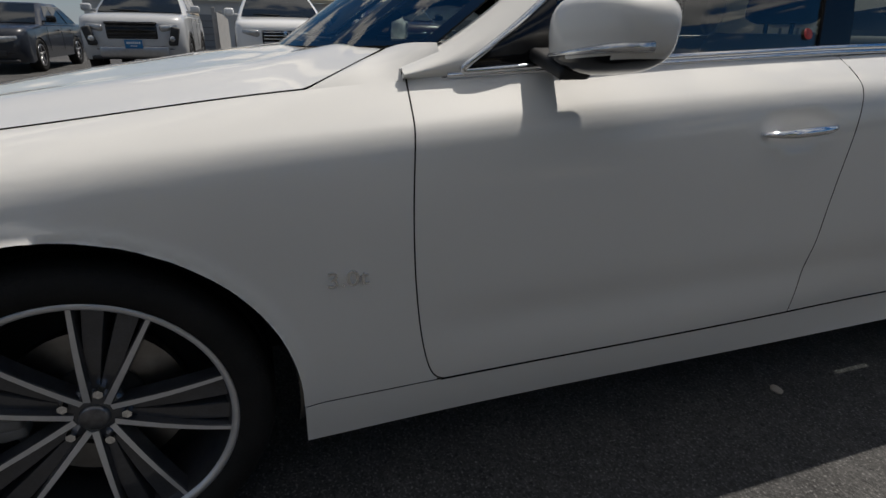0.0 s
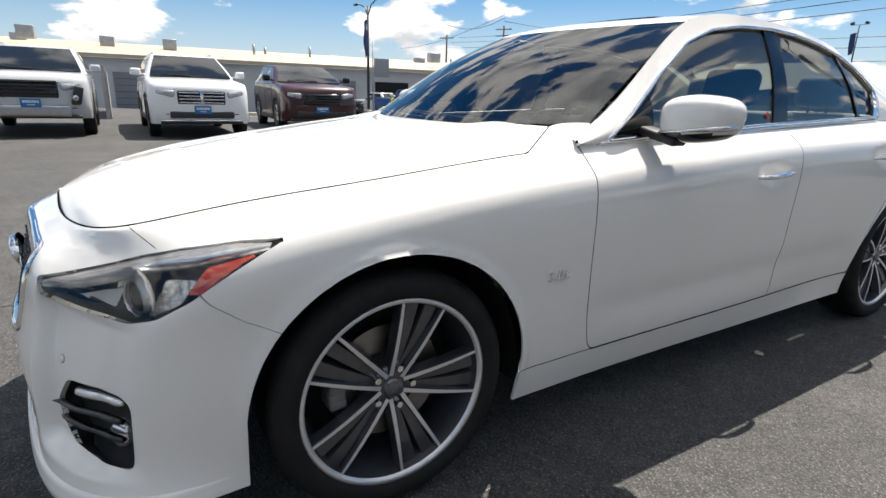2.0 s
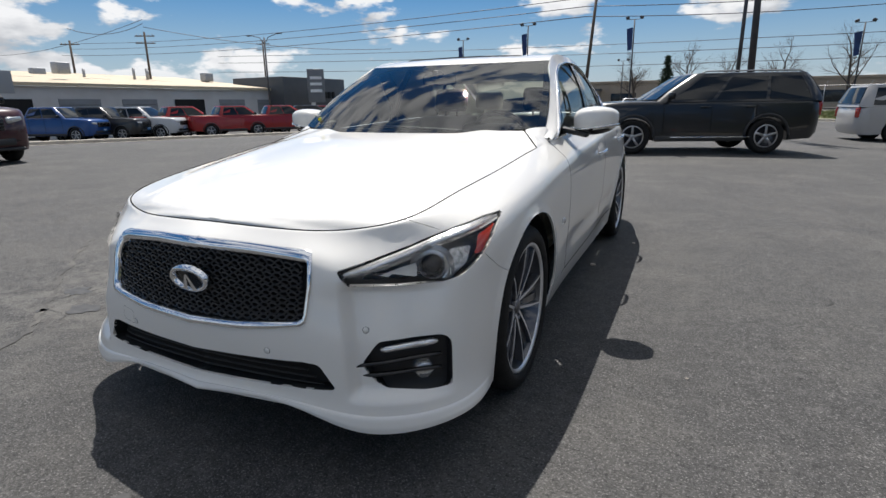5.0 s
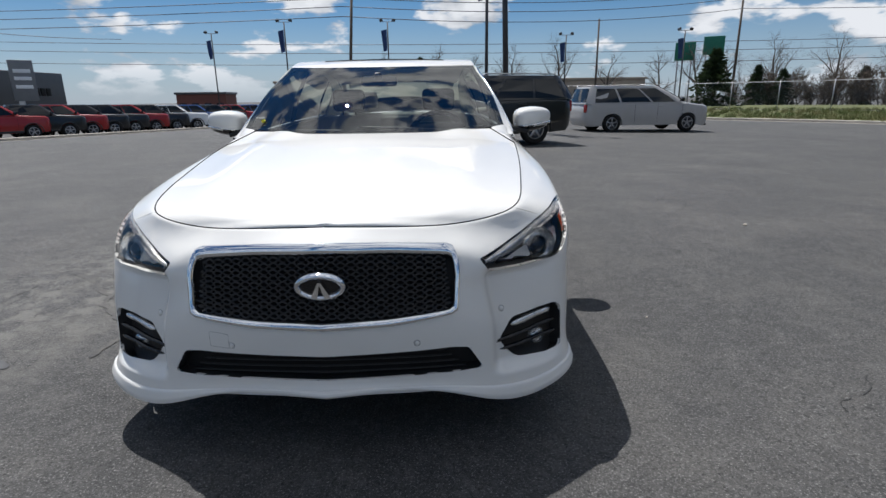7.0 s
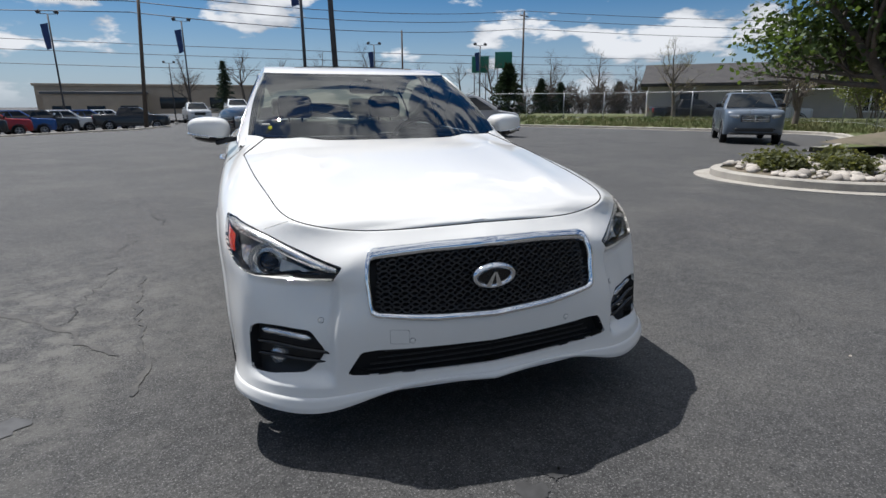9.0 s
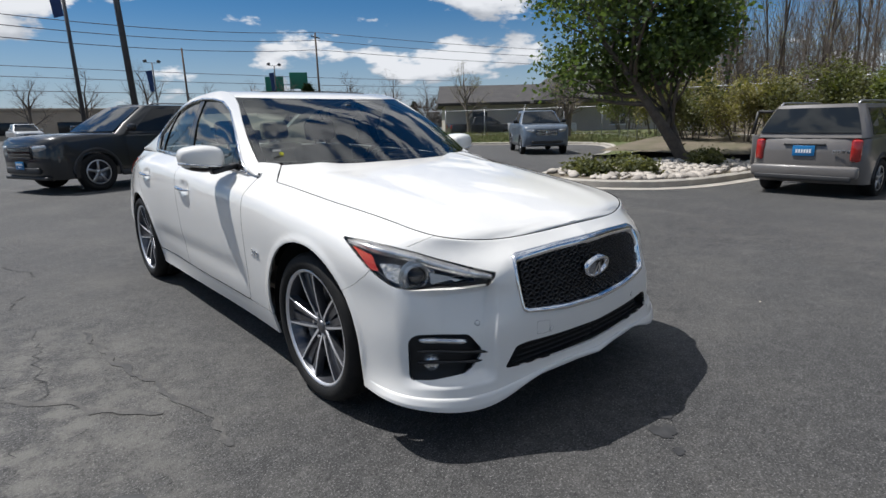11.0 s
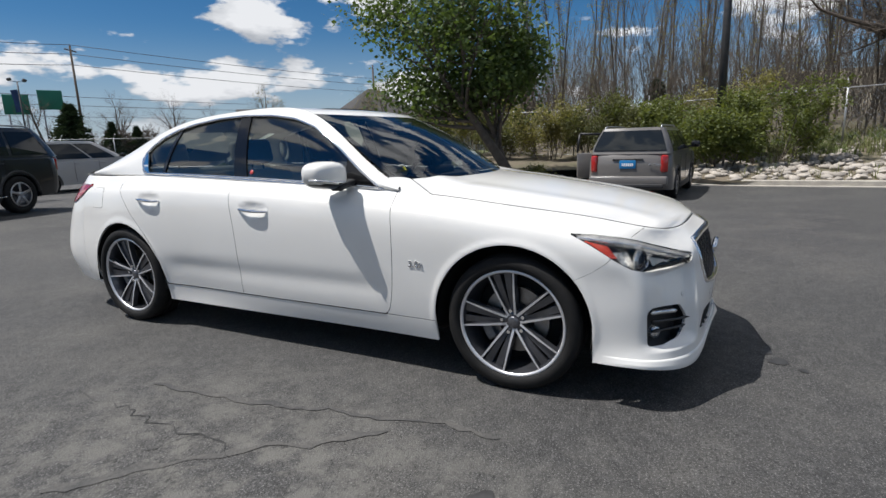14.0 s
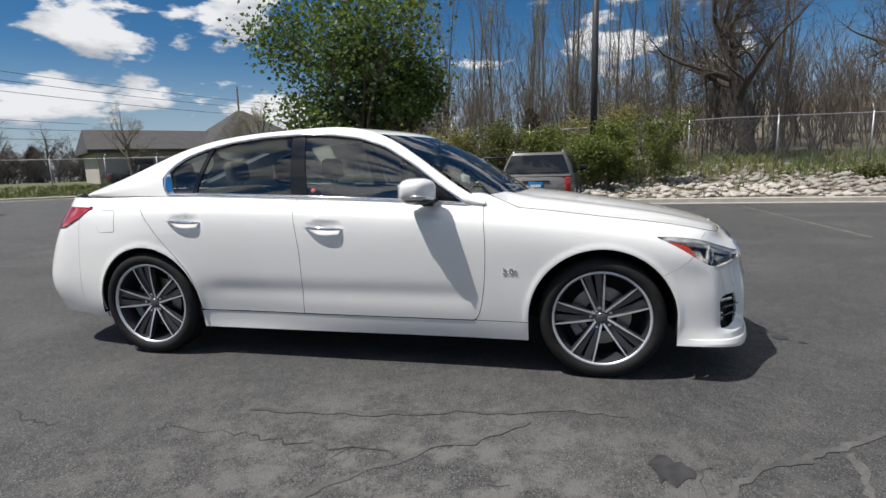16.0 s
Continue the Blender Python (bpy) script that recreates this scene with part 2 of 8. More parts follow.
def spline(knots, values):
    """A natural cubic spline through values at knots; values may be numbers or rows."""
    x, y = np.array(knots, float), np.array(values, float)
    if y.ndim == 1:
        y = y[:, None]
    n, h = len(x), np.diff(np.array(knots, float))
    a, r = np.zeros((n, n)), np.zeros((n, y.shape[1]))
    a[0, 0] = a[-1, -1] = 1
    for i in range(1, n - 1):
        a[i, i - 1:i + 2] = h[i - 1], 2 * (h[i - 1] + h[i]), h[i]
        r[i] = 6 * ((y[i + 1] - y[i]) / h[i] - (y[i] - y[i - 1]) / h[i - 1])
    m = np.linalg.solve(a, r)

    def at(t):
        t = np.clip(np.asarray(t, float), x[0], x[-1])
        i = np.clip(np.searchsorted(x, t, side="right") - 1, 0, n - 2)
        hh, u, v = h[i], x[i + 1] - t, t - x[i]
        c = lambda k: k[..., None]
        out = (m[i] * c(u ** 3) + m[i + 1] * c(v ** 3)) / c(6 * hh) + (y[i] / c(hh) - m[i] * c(hh) / 6) * c(u) + (y[i + 1] / c(hh) - m[i + 1] * c(hh) / 6) * c(v)
        return out[..., 0] if out.shape[-1] == 1 else out
    return at


def thing(name, label, category, at=(0, 0, 0), turn=0, group="", kind=""):
    ob = new(name)
    ob.matrix_world = pose(*at, 0, 0, turn)
    return tagged(ob, label, category, group, kind)


def ground_z(x, y=0.0):
    """The lot rises a little to the parking row and falls gently beyond it and to the other side."""
    if x <= 0:
        return -0.40 * math.tanh(max(0.0, -x - 1.6) / 16.0)
    rise = 0.07 * min(1.0, max(0.0, (x - 2.0) / 7.0))
    return rise - min(1.6, 0.040 * max(0.0, 0.8 * x - 0.6 * y - 17.0)) * min(1.0, x / 8.0)


# ---------------------------------------------------------------- the white sedan
# Lines of the body from the bottom edge up to the shoulder, each from the tail's middle round the side to the nose's middle.
STATION_Y = (-3.45, -3.15, -2.85, -2.5, -1.7, -0.67, -0.36, 0.0, 0.36)
LINES = []


def body_line(rear, xs, zs, nose):
    LINES.append(rear + [(x, y, z) for x, y, z in zip(xs, STATION_Y, zs)] + nose)


body_line([(0, -3.84, 0.26), (0.45, -3.81, 0.26), (0.73, -3.67, 0.25)], (0.79, 0.83, 0.85, 0.845, 0.845, 0.85, 0.862, 0.868, 0.868),
          (0.24, 0.215, 0.20, 0.195, 0.195, 0.197, 0.198, 0.20, 0.205), [(0.862, 0.615, 0.207), (0.62, 0.800, 0.178), (0.42, 0.842, 0.226), (0, 0.890, 0.243)])
body_line([(0, -3.90, 0.36), (0.45, -3.86, 0.36), (0.76, -3.70, 0.355)], (0.815, 0.865, 0.885, 0.858, 0.862, 0.876, 0.884, 0.888, 0.875),
          (0.34, 0.31, 0.30, 0.295, 0.30, 0.305, 0.305, 0.31, 0.31), [(0.828, 0.605, 0.30), (0.625, 0.775, 0.30), (0.44, 0.825, 0.295), (0, 0.862, 0.295)])
body_line([(0, -3.93, 0.48), (0.45, -3.885, 0.48), (0.775, -3.71, 0.475)], (0.825, 0.875, 0.893, 0.880, 0.884, 0.894, 0.898, 0.90, 0.882),
          (0.465, 0.455, 0.45, 0.45, 0.45, 0.45, 0.45, 0.455, 0.455), [(0.822, 0.595, 0.45), (0.622, 0.762, 0.45), (0.44, 0.828, 0.45), (0, 0.874, 0.45)])
body_line([(0, -3.90, 0.66), (0.45, -3.855, 0.66), (0.76, -3.68, 0.655)], (0.81, 0.865, 0.893, 0.892, 0.896, 0.903, 0.904, 0.904, 0.880),
          (0.65, 0.64, 0.635, 0.625, 0.62, 0.62, 0.62, 0.62, 0.61), [(0.805, 0.575, 0.60), (0.575, 0.745, 0.585), (0.425, 0.802, 0.59), (0, 0.85, 0.61)])
body_line([(0, -3.84, 0.88), (0.43, -3.79, 0.88), (0.70, -3.63, 0.875)], (0.757, 0.808, 0.847, 0.857, 0.869, 0.875, 0.877, 0.868, 0.834),
          (0.905, 0.925, 0.940, 0.945, 0.930, 0.880, 0.860, 0.828, 0.775), [(0.752, 0.525, 0.735), (0.52, 0.715, 0.70), (0.405, 0.748, 0.715), (0, 0.797, 0.74)])
# the crease along the shoulder
body_line([(0, -3.835, 0.91), (0.425, -3.785, 0.91), (0.68, -3.625, 0.905)], (0.742, 0.790, 0.828, 0.838, 0.851, 0.857, 0.858, 0.846, 0.806),
          (0.930, 0.948, 0.962, 0.965, 0.949, 0.898, 0.878, 0.845, 0.792), [(0.715, 0.537, 0.757), (0.50, 0.697, 0.722), (0.383, 0.732, 0.732), (0, 0.777, 0.752)])
body_line([(0, -3.80, 1.045), (0.40, -3.75, 1.04), (0.60, -3.60, 1.03)], (0.655, 0.69, 0.715, 0.742, 0.775, 0.785, 0.768, 0.738, 0.694),
          (1.025, 1.025, 1.03, 1.025, 1.0, 0.958, 0.932, 0.886, 0.838), [(0.635, 0.560, 0.797), (0.46, 0.660, 0.768), (0.34, 0.698, 0.766), (0, 0.735, 0.775)])
# a guide line inside the shoulder, so that the skin rolls over towards bonnet, cabin and boot
LINES.append([(x * 0.9, y + 0.07, z + 0.012) if y < -3.5 else (x - 0.055, y, z + 0.055) if y < -0.6 else (x - 0.10, y + 0.01, z + 0.022) if i < 12 else (x * 0.88, y - 0.055, z + 0.020) for i, (x, y, z) in enumerate(LINES[-1])])
S_KNOTS = np.concatenate([[0], np.cumsum(np.linalg.norm(np.diff(np.array(LINES[2]), axis=0), axis=1))])
SURF = spline(S_KNOTS, np.array(LINES).transpose(1, 0, 2).reshape(len(S_KNOTS), -1))
V_KNOTS = np.array([0, 1, 2, 3, 4, 4.16, 5, 6], float)
AXLE_Z, REAR_Y, TOP = 0.338, -2.85, float(V_KNOTS[-2])
ARCHES = ((-0.004, 0.390), (REAR_Y, 0.376))
S_MAX = S_KNOTS[-1]
FINE_S = np.linspace(0, S_MAX, 3000)
SIDE_Y = SURF(FINE_S).reshape(-1, len(LINES), 3)[:, 2, 1]


def s_of_y(y):
    """The distance along the side at which the body stands at y."""
    lo, hi = np.searchsorted(FINE_S, S_KNOTS[3]), np.searchsorted(FINE_S, S_KNOTS[12])
    return np.interp(y, SIDE_Y[lo:hi], FINE_S[lo:hi])


BASIS = spline(V_KNOTS, np.eye(len(LINES)))


def body_at(s, v):
    """Points of the body at s along the side, for a row of heights v."""
    return BASIS(np.atleast_1d(v)) @ SURF(np.array([s]))[0].reshape(len(LINES), 3)


def ease(t):
    t = np.clip(t, 0.0, 1.0)
    return t * t * (3 - 2 * t)


HANDLES = ((-1.585, 0.842), (-2.535, 0.880))


def pressed(p):
    """How far the skin is pressed in at a point: handle cups, the scooped foot of the doors, the pockets round the fog lamps, the proud arch lips."""
    x, y, z = p[..., 0], p[..., 1], p[..., 2]
    d = np.zeros(y.shape)
    for hy, hz in HANDLES:
        d += 0.017 * np.clip(1 - ((y - hy - 0.005) / 0.135) ** 2 - ((z - hz - 0.004) / 0.050) ** 2, 0, 1) ** 1.5 * (x > 0.7)
    d += 0.008 * np.exp(-((z - 0.455) / 0.06) ** 2) * ease((y + 2.50) / 0.25) * ease((-0.55 - y) / 0.30)
    a = x - y
    d += 0.038 * ease((a + 0.265) / 0.070) * (1 - ease((a - 0.02) / 0.26)) * ease((z - 0.262) / 0.05) * (1 - ease((z - 0.600) / 0.045)) * (y > 0.3)
    for y0, r in ARCHES:
        d -= 0.006 * np.exp(-((np.hypot(y - y0, z - AXLE_Z) - r - 0.006) / 0.020) ** 2) * ease((z - 0.24) / 0.1) * (x > 0.6)
    return d


def press(p, n):
    """Points and normals of the skin after pressing."""
    e = 0.0015
    g = np.stack([(pressed(p + np.eye(3)[k] * e) - pressed(p - np.eye(3)[k] * e)) / (2 * e) for k in range(3)], axis=-1)
    g -= np.sum(g * n, axis=-1, keepdims=True) * n
    m = n + g
    return p - n * pressed(p)[..., None], m / (np.linalg.norm(m, axis=-1, keepdims=True) + 1e-12)


def in_arch(p):
    y, z = p[..., 1], p[..., 2]
    out = np.zeros(y.shape, bool)
    for y0, r in ARCHES:
        out |= (np.hypot(y - y0, z - AXLE_Z) < r) | ((np.abs(y - y0) < r) & (z < AXLE_Z))
    return out & (p[..., 0] > 0.6)


def body_rows(s_list, nv, v0=0.0, v1=None):
    """Columns of points on the body; each begins at v0 or at the wheel arch."""
    v1 = TOP if v1 is None else v1
    vs = np.linspace(v0, v1, 900)
    ctl = SURF(np.array(s_list)).reshape(len(s_list), len(LINES), 3)
    fine = np.einsum("vn,snc->svc", BASIS(vs), ctl)
    inside = in_arch(fine)
    out = []
    for i in range(len(s_list)):
        k = np.nonzero(inside[i])[0]
        start = vs[min(k[-1] + 1, 899)] if len(k) else v0
        level = np.maximum(np.linspace(v0, v1, nv), start)
        out.append((BASIS(level) @ ctl[i], level))
    pts, ss = np.array([p for p, _ in out]), np.array(s_list, float)
    # normals from the skin itself, so that thin columns shade like their neighbours
    e = 0.004
    near = [SURF(np.clip(ss + d, 0, S_MAX)).reshape(len(ss), len(LINES), 3) for d in (-e, e)]
    nrm = np.zeros_like(pts)
    for i, (_, vv) in enumerate(out):
        along = BASIS(vv) @ (near[1][i] - near[0][i])
        up = (BASIS(np.clip(vv + e, 0, V_KNOTS[-1])) - BASIS(np.clip(vv - e, 0, V_KNOTS[-1]))) @ ctl[i]
        nrm[i] = np.cross(up, along)
    nrm /= np.linalg.norm(nrm, axis=2, keepdims=True) + 1e-12
    if np.mean(np.sum(nrm * (pts - np.array([0.0, -1.5, 0.45])), axis=2)) < 0:
        nrm = -nrm
    nrm[np.abs(pts[..., 0]) < 1e-4, 0] = 0.0
    pts, nrm = press(pts, nrm)
    return pts, nrm.reshape(-1, 3)


def arch_stops(a, b):
    out = []
    for y0, r in ARCHES:
        for e in (-1, 1):
            for d in (-0.0004, 0.0004):
                s = float(s_of_y(y0 + e * r + d))
                if a < s < b:
                    out.append(s)
    return out


def columns(a, b, step):
    n = max(2, int(round((b - a) / step)) + 1)
    extra = []
    for y0, r in ARCHES:
        for k in range(-20, 21):
            s = float(s_of_y(y0 + r * math.sin(math.pi / 2 * k / 20.5)))
            if a < s < b:
                extra.append(s)
    base = [s for s in np.linspace(a, b, n) if a + 1e-6 < s < b - 1e-6 and all(abs(s - e) > step * 0.3 for e in extra)]
    return sorted([a, b] + base + extra + arch_stops(a, b))


def distances(poly, pts):
    """For each point: signed distance to the polygon's edge (inside: minus) and the nearest edge point."""
    pts, a = np.asarray(pts, float), np.asarray(poly, float)
    b = np.roll(a, -1, axis=0)
    best, near, inside = np.full(len(pts), 1e18), np.zeros((len(pts), 2)), np.zeros(len(pts), bool)
    for p0, p1 in zip(a, b):
        d = p1 - p0
        crosses = (p0[1] > pts[:, 1]) != (p1[1] > pts[:, 1])
        if p0[1] != p1[1]:
            inside ^= crosses & (pts[:, 0] < d[0] * (pts[:, 1] - p0[1]) / d[1] + p0[0])
        t = np.clip(((pts - p0) @ d) / (d @ d + 1e-12), 0, 1)
        q = p0 + t[:, None] * d
        dist = ((pts - q) ** 2).sum(1)
        m = dist < best
        best[m], near[m] = dist[m], q[m]
    best = np.sqrt(best)
    return np.where(inside, -best, best), near


def rounded(poly, r, seg=5):
    """The polygon with its corners rounded off."""
    out, n = [], len(poly)
    for i in range(n):
        p, a, b = Vector(poly[i]), Vector(poly[i - 1]), Vector(poly[(i + 1) % n])
        ra = min(r, (a - p).length * 0.45)
        rb = min(r, (b - p).length * 0.45)
        q0, q1 = p + (a - p).normalized() * ra, p + (b - p).normalized() * rb
        for k in range(seg + 1):
            t = k / seg
            out.append(tuple(q0 * (1 - t) ** 2 + p * 2 * t * (1 - t) + q1 * t * t))
    return out


yz = lambda p: (p[1], p[2])


def flat_nose(p):
    """A point of the nose laid flat: along the front's turn, and height."""
    return (abs(p[0]) - p[1], p[2])


def cut(pts, faces, poly, flat, cell, keep_inside=False):
    """Cut a polygon out of a grid: rim points slide on to the edge, faces inside it go (or alone stay)."""
    pts = np.array(pts, float)
    uv = np.stack([pts[:, 1], pts[:, 2]], 1) if flat is yz else np.stack([np.abs(pts[:, 0]) - pts[:, 1], pts[:, 2]], 1)
    d, near = distances(poly, uv)
    ring = {}
    rim = set()
    for f in faces:
        for k, i in enumerate(f):
            j = f[k - 1]
            if d[i] * d[j] < 0:
                rim.add(i if abs(d[i]) < abs(d[j]) else j)
    for f in faces:
        for k, i in enumerate(f):
            if i in rim:
                ring.setdefault(i, set()).update((f[k - 1], f[(k + 1) % len(f)]))
    out, slid = pts.copy(), uv.copy()
    for i, nb in ring.items():
        nb = list(nb)
        a, b = uv[nb] - uv[i], pts[nb] - pts[i]
        sol = np.linalg.lstsq(a, b, rcond=None)[0]
        move = (near[i] - uv[i]) @ sol
        if np.linalg.norm(move) < 2.2 * np.linalg.norm(near[i] - uv[i]) + 1e-6:
            out[i] = pts[i] + move
        slid[i] = near[i]
    sign = np.sign(d)
    sign[list(rim)] = 0
    whole = []
    for f in faces:
        g = [sign[i] for i in f]
        if len(f) == 4 and max(g) > 0 > min(g):
            k = 0 if g[0] == 0 and g[2] == 0 else 1
            whole += [(f[k], f[k + 1], f[k + 2]), (f[k], f[k + 2], f[(k + 3) % 4])]
        else:
            whole.append(f)
    mean = np.array([slid[list(f)].mean(0) for f in whole])
    inside = distances(poly, mean)[0] < 0
    return list(out), [f for f, q in zip(whole, inside) if q == keep_inside]


def tidy(pts, faces):
    used = sorted({i for f in faces for i in f})
    at = {i: k for k, i in enumerate(used)}
    return [pts[i] for i in used], [tuple(at[i] for i in f) for f in faces]


MIDDLE = np.array([0.0, -1.5, 0.45])


def normals_of(g):
    """Outward normals of a grid of points, row by row."""
    n = np.cross(np.gradient(g, axis=1), np.gradient(g, axis=0))
    n /= np.linalg.norm(n, axis=2, keepdims=True) + 1e-12
    if np.mean(np.sum(n * (g - MIDDLE), axis=2)) < 0:
        n = -n
    n[np.abs(g[..., 0]) < 1e-4, 0] = 0.0
    return n.reshape(-1, 3)


def panel(name, pts, faces, mat, parent, side, label="", flange=0.010, normals=None):
    """A pressed sheet of the right side, or mirrored for the left, with its rim folded inwards; normals: those of the whole skin."""
    used = sorted({i for f in faces for i in f})
    at = {i: k for k, i in enumerate(used)}
    P = np.array([pts[i] for i in used], float)
    faces = [tuple(at[i] for i in f) for f in faces]
    nrm, count = np.zeros_like(P), set()
    for size in {len(f) for f in faces}:
        fa = np.array([f for f in faces if len(f) == size])
        n = np.cross(P[fa[:, 2 if size > 3 else 1]] - P[fa[:, 0]], P[fa[:, -1]] - P[fa[:, 1 if size > 3 else 0]])
        for k in range(size):
            np.add.at(nrm, fa[:, k], n)
            count.update(zip(fa[:, k].tolist(), fa[:, (k + 1) % size].tolist()))
    nrm /= np.linalg.norm(nrm, axis=1, keepdims=True) + 1e-12
    if normals is not None:
        good = np.asarray(normals)[used]
        if np.mean(np.sum(good * nrm, axis=1)) < 0:
            faces = [tuple(reversed(f)) for f in faces]
            count = {(b_, a_) for a_, b_ in count}
        nrm = good
    v, vn, f_all = list(P), list(nrm), list(faces)
    if flange:
        for (i, j) in [e for e in count if (e[1], e[0]) not in count]:
            if abs(P[i][0]) < 2e-3 and abs(P[j][0]) < 2e-3:
                continue
            k = len(v)
            out = np.cross(P[j] - P[i], nrm[i])
            out /= np.linalg.norm(out) + 1e-12
            v += [P[i], P[j], P[j] - nrm[j] * flange, P[i] - nrm[i] * flange]
            vn += [out] * 4
            f_all.append((k + 1, k, k + 3, k + 2))
    v = [(p[0] * side, p[1], p[2]) for p in v]
    ob = sheet(name, v, f_all if side > 0 else [tuple(reversed(q)) for q in f_all], mat, parent, label)
    if normals is not None:
        ob.data.normals_split_custom_set_from_vertices([(q[0] * side, q[1], q[2]) for q in vn])
    return ob


sedan = thing("sedan", "pearl white four-door sedan parked on the asphalt", "car")
WHITE = M["white_paint"]
G = 0.0016

# ---- side panels, cut from one sheet
FRONT_EDGE = [(-0.650, 0.985), (-0.640, 0.88), (-0.630, 0.755), (-0.634, 0.57), (-0.652, 0.42), (-0.676, 0.335), (-0.705, 0.311)]
MID_EDGE = [(-1.758, 0.311), (-1.752, 0.45), (-1.750, 0.68), (-1.775, 0.86), (-1.802, 1.02)]
REAR_EDGE = [(-2.465, 0.311), (-2.482, 0.414), (-2.535, 0.566), (-2.69, 0.744), (-2.80, 0.87), (-2.87, 0.95), (-2.91, 1.03)]


def shift(line, d):
    return [(y + d, z) for y, z in line]


def soften(line, n=8):
    f = spline(range(len(line)), line)
    return [tuple(f(t)) for t in np.linspace(0, len(line) - 1, (len(line) - 1) * n)]


F_EDGE, M_EDGE, R_EDGE = soften(FRONT_EDGE), soften(MID_EDGE), soften(REAR_EDGE)
FRONT_DOOR = [(-0.66, 1.2)] + shift(F_EDGE, -G) + shift(M_EDGE, G) + [(-1.8, 1.2)]
REAR_DOOR = [(-1.81, 1.2)] + shift(M_EDGE, -G)[::-1] + shift(R_EDGE, G) + [(-2.9, 1.2)]
SILL = [(-0.3947, 0.307), (-0.3947, 0.1), (-2.4733, 0.1), (-2.4733, 0.307)]
QUARTER = [(-2.92, 1.2)] + shift(R_EDGE, -G)[::-1] + [(-2.465, 0.311), (-2.50, 0.311), (-2.86, 0.311), (-2.86, 0.1), (-3.5, 0.1), (-3.5, 1.2)]
NOSE_SEAM = [(0.30, 0.585), (0.372, 0.622), (0.436, 0.668), (0.50, 0.752), (0.566, 0.800)]
FENDER = [(-0.65, 1.2)] + shift(F_EDGE, G) + [(-0.69, 0.311), (-0.30, 0.311)] + [(0.0, 0.40), (0.25, 0.50)] + shift(NOSE_SEAM, -G) + [(0.60, 0.9)]
LAMP = [(-0.252, 0.668), (-0.240, 0.646), (-0.205, 0.617), (0.0, 0.614), (0.19, 0.620), (0.29, 0.636), (0.385, 0.675), (0.495, 0.738), (0.575, 0.782), (0.582, 0.790), (0.46, 0.786), (0.30, 0.769), (0.18, 0.750), (0.06, 0.724), (-0.12, 0.690)]
LAMP = rounded(LAMP, 0.01, 4)
FOG = rounded([(-0.178, 0.378), (-0.105, 0.447), (0.165, 0.462), (0.208, 0.445), (0.205, 0.296), (0.08, 0.290), (-0.09, 0.302), (-0.14, 0.335)], 0.022)
INTAKE = rounded([(-0.96, 0.376), (-0.71, 0.383), (-0.42, 0.392), (-0.355, 0.386), (-0.292, 0.306), (-0.40, 0.299), (-0.71, 0.291), (-0.96, 0.288)], 0.012)
GR_OUT = [(-0.803, 0.738), (-0.585, 0.732), (-0.348, 0.720), (-0.332, 0.712), (-0.352, 0.62), (-0.380, 0.535), (-0.390, 0.515), (-0.412, 0.505), (-0.64, 0.479), (-0.883, 0.469)]
GR_IN = [(-0.786, 0.706), (-0.58, 0.701), (-0.372, 0.688), (-0.362, 0.682), (-0.374, 0.62), (-0.398, 0.541), (-0.404, 0.530), (-0.424, 0.521), (-0.66, 0.502), (-0.877, 0.494)]
GRILLE = [(-1.0, 0.745)] + GR_OUT[1:-1] + [(-1.0, 0.466)]

side_cols = columns(float(s_of_y(-3.42)) + G, float(s_of_y(0.62)), 0.017)
SIDE, N_SIDE = body_rows(side_cols, 76)
side_faces = grid_faces(len(side_cols), 76, flip=True)
nose_cols = columns(float(s_of_y(0.24)), S_MAX, 0.0105)
NV = 96
NOSE, N_NOSE = body_rows(nose_cols, NV)
nose_faces = grid_faces(len(nose_cols), NV, flip=True)
tail_cols = columns(0.0, float(s_of_y(-3.42)) - G, 0.03)
TAIL, N_TAIL = body_rows(tail_cols, 44)

pieces = {}
for name, poly in (("front_door", FRONT_DOOR), ("rear_door", REAR_DOOR), ("sill", SILL), ("rear_quarter", QUARTER)):
    pieces[name] = (*cut(SIDE.reshape(-1, 3), side_faces, poly, yz, 0.017, keep_inside=True), N_SIDE)
pts, fcs = cut(SIDE.reshape(-1, 3), side_faces, FENDER, yz, 0.015, keep_inside=True)
pieces["front_fender"] = (*cut(pts, fcs, LAMP, flat_nose, 0.015), N_SIDE)
pts, fcs = cut(NOSE.reshape(-1, 3), nose_faces, [(-0.5, 1.2), (-0.5, 0.45), (0.2, 0.50)] + shift(NOSE_SEAM, G) + [(0.60, 0.9), (0.6, 1.2)], yz, 0.0105)
for poly in (LAMP, FOG, INTAKE, GRILLE):
    pts, fcs = cut(pts, fcs, poly, flat_nose, 0.0105)
pieces["front_bumper"] = (pts, fcs, N_NOSE)
pieces["rear_bumper"] = (list(TAIL.reshape(-1, 3)), grid_faces(len(tail_cols), 44, flip=True), N_TAIL)
for side in (1, -1):
    for name, (pts, fcs, nrm) in pieces.items():
        panel(name, pts, fcs, WHITE, sedan, side, normals=nrm)

# ---- a table of the nose, to lay small things on it
TS, TV = np.linspace(float(s_of_y(-0.75)), S_MAX, 700), np.linspace(0, TOP, 260)
TABLE = np.einsum("vn,snc->svc", BASIS(TV), SURF(TS).reshape(len(TS), len(LINES), 3))
TABLE, T_NORM = press(TABLE, normals_of(TABLE).reshape(TABLE.shape))
T_FLAT = np.stack([TABLE[..., 0] - TABLE[..., 1], TABLE[..., 2]], axis=2)


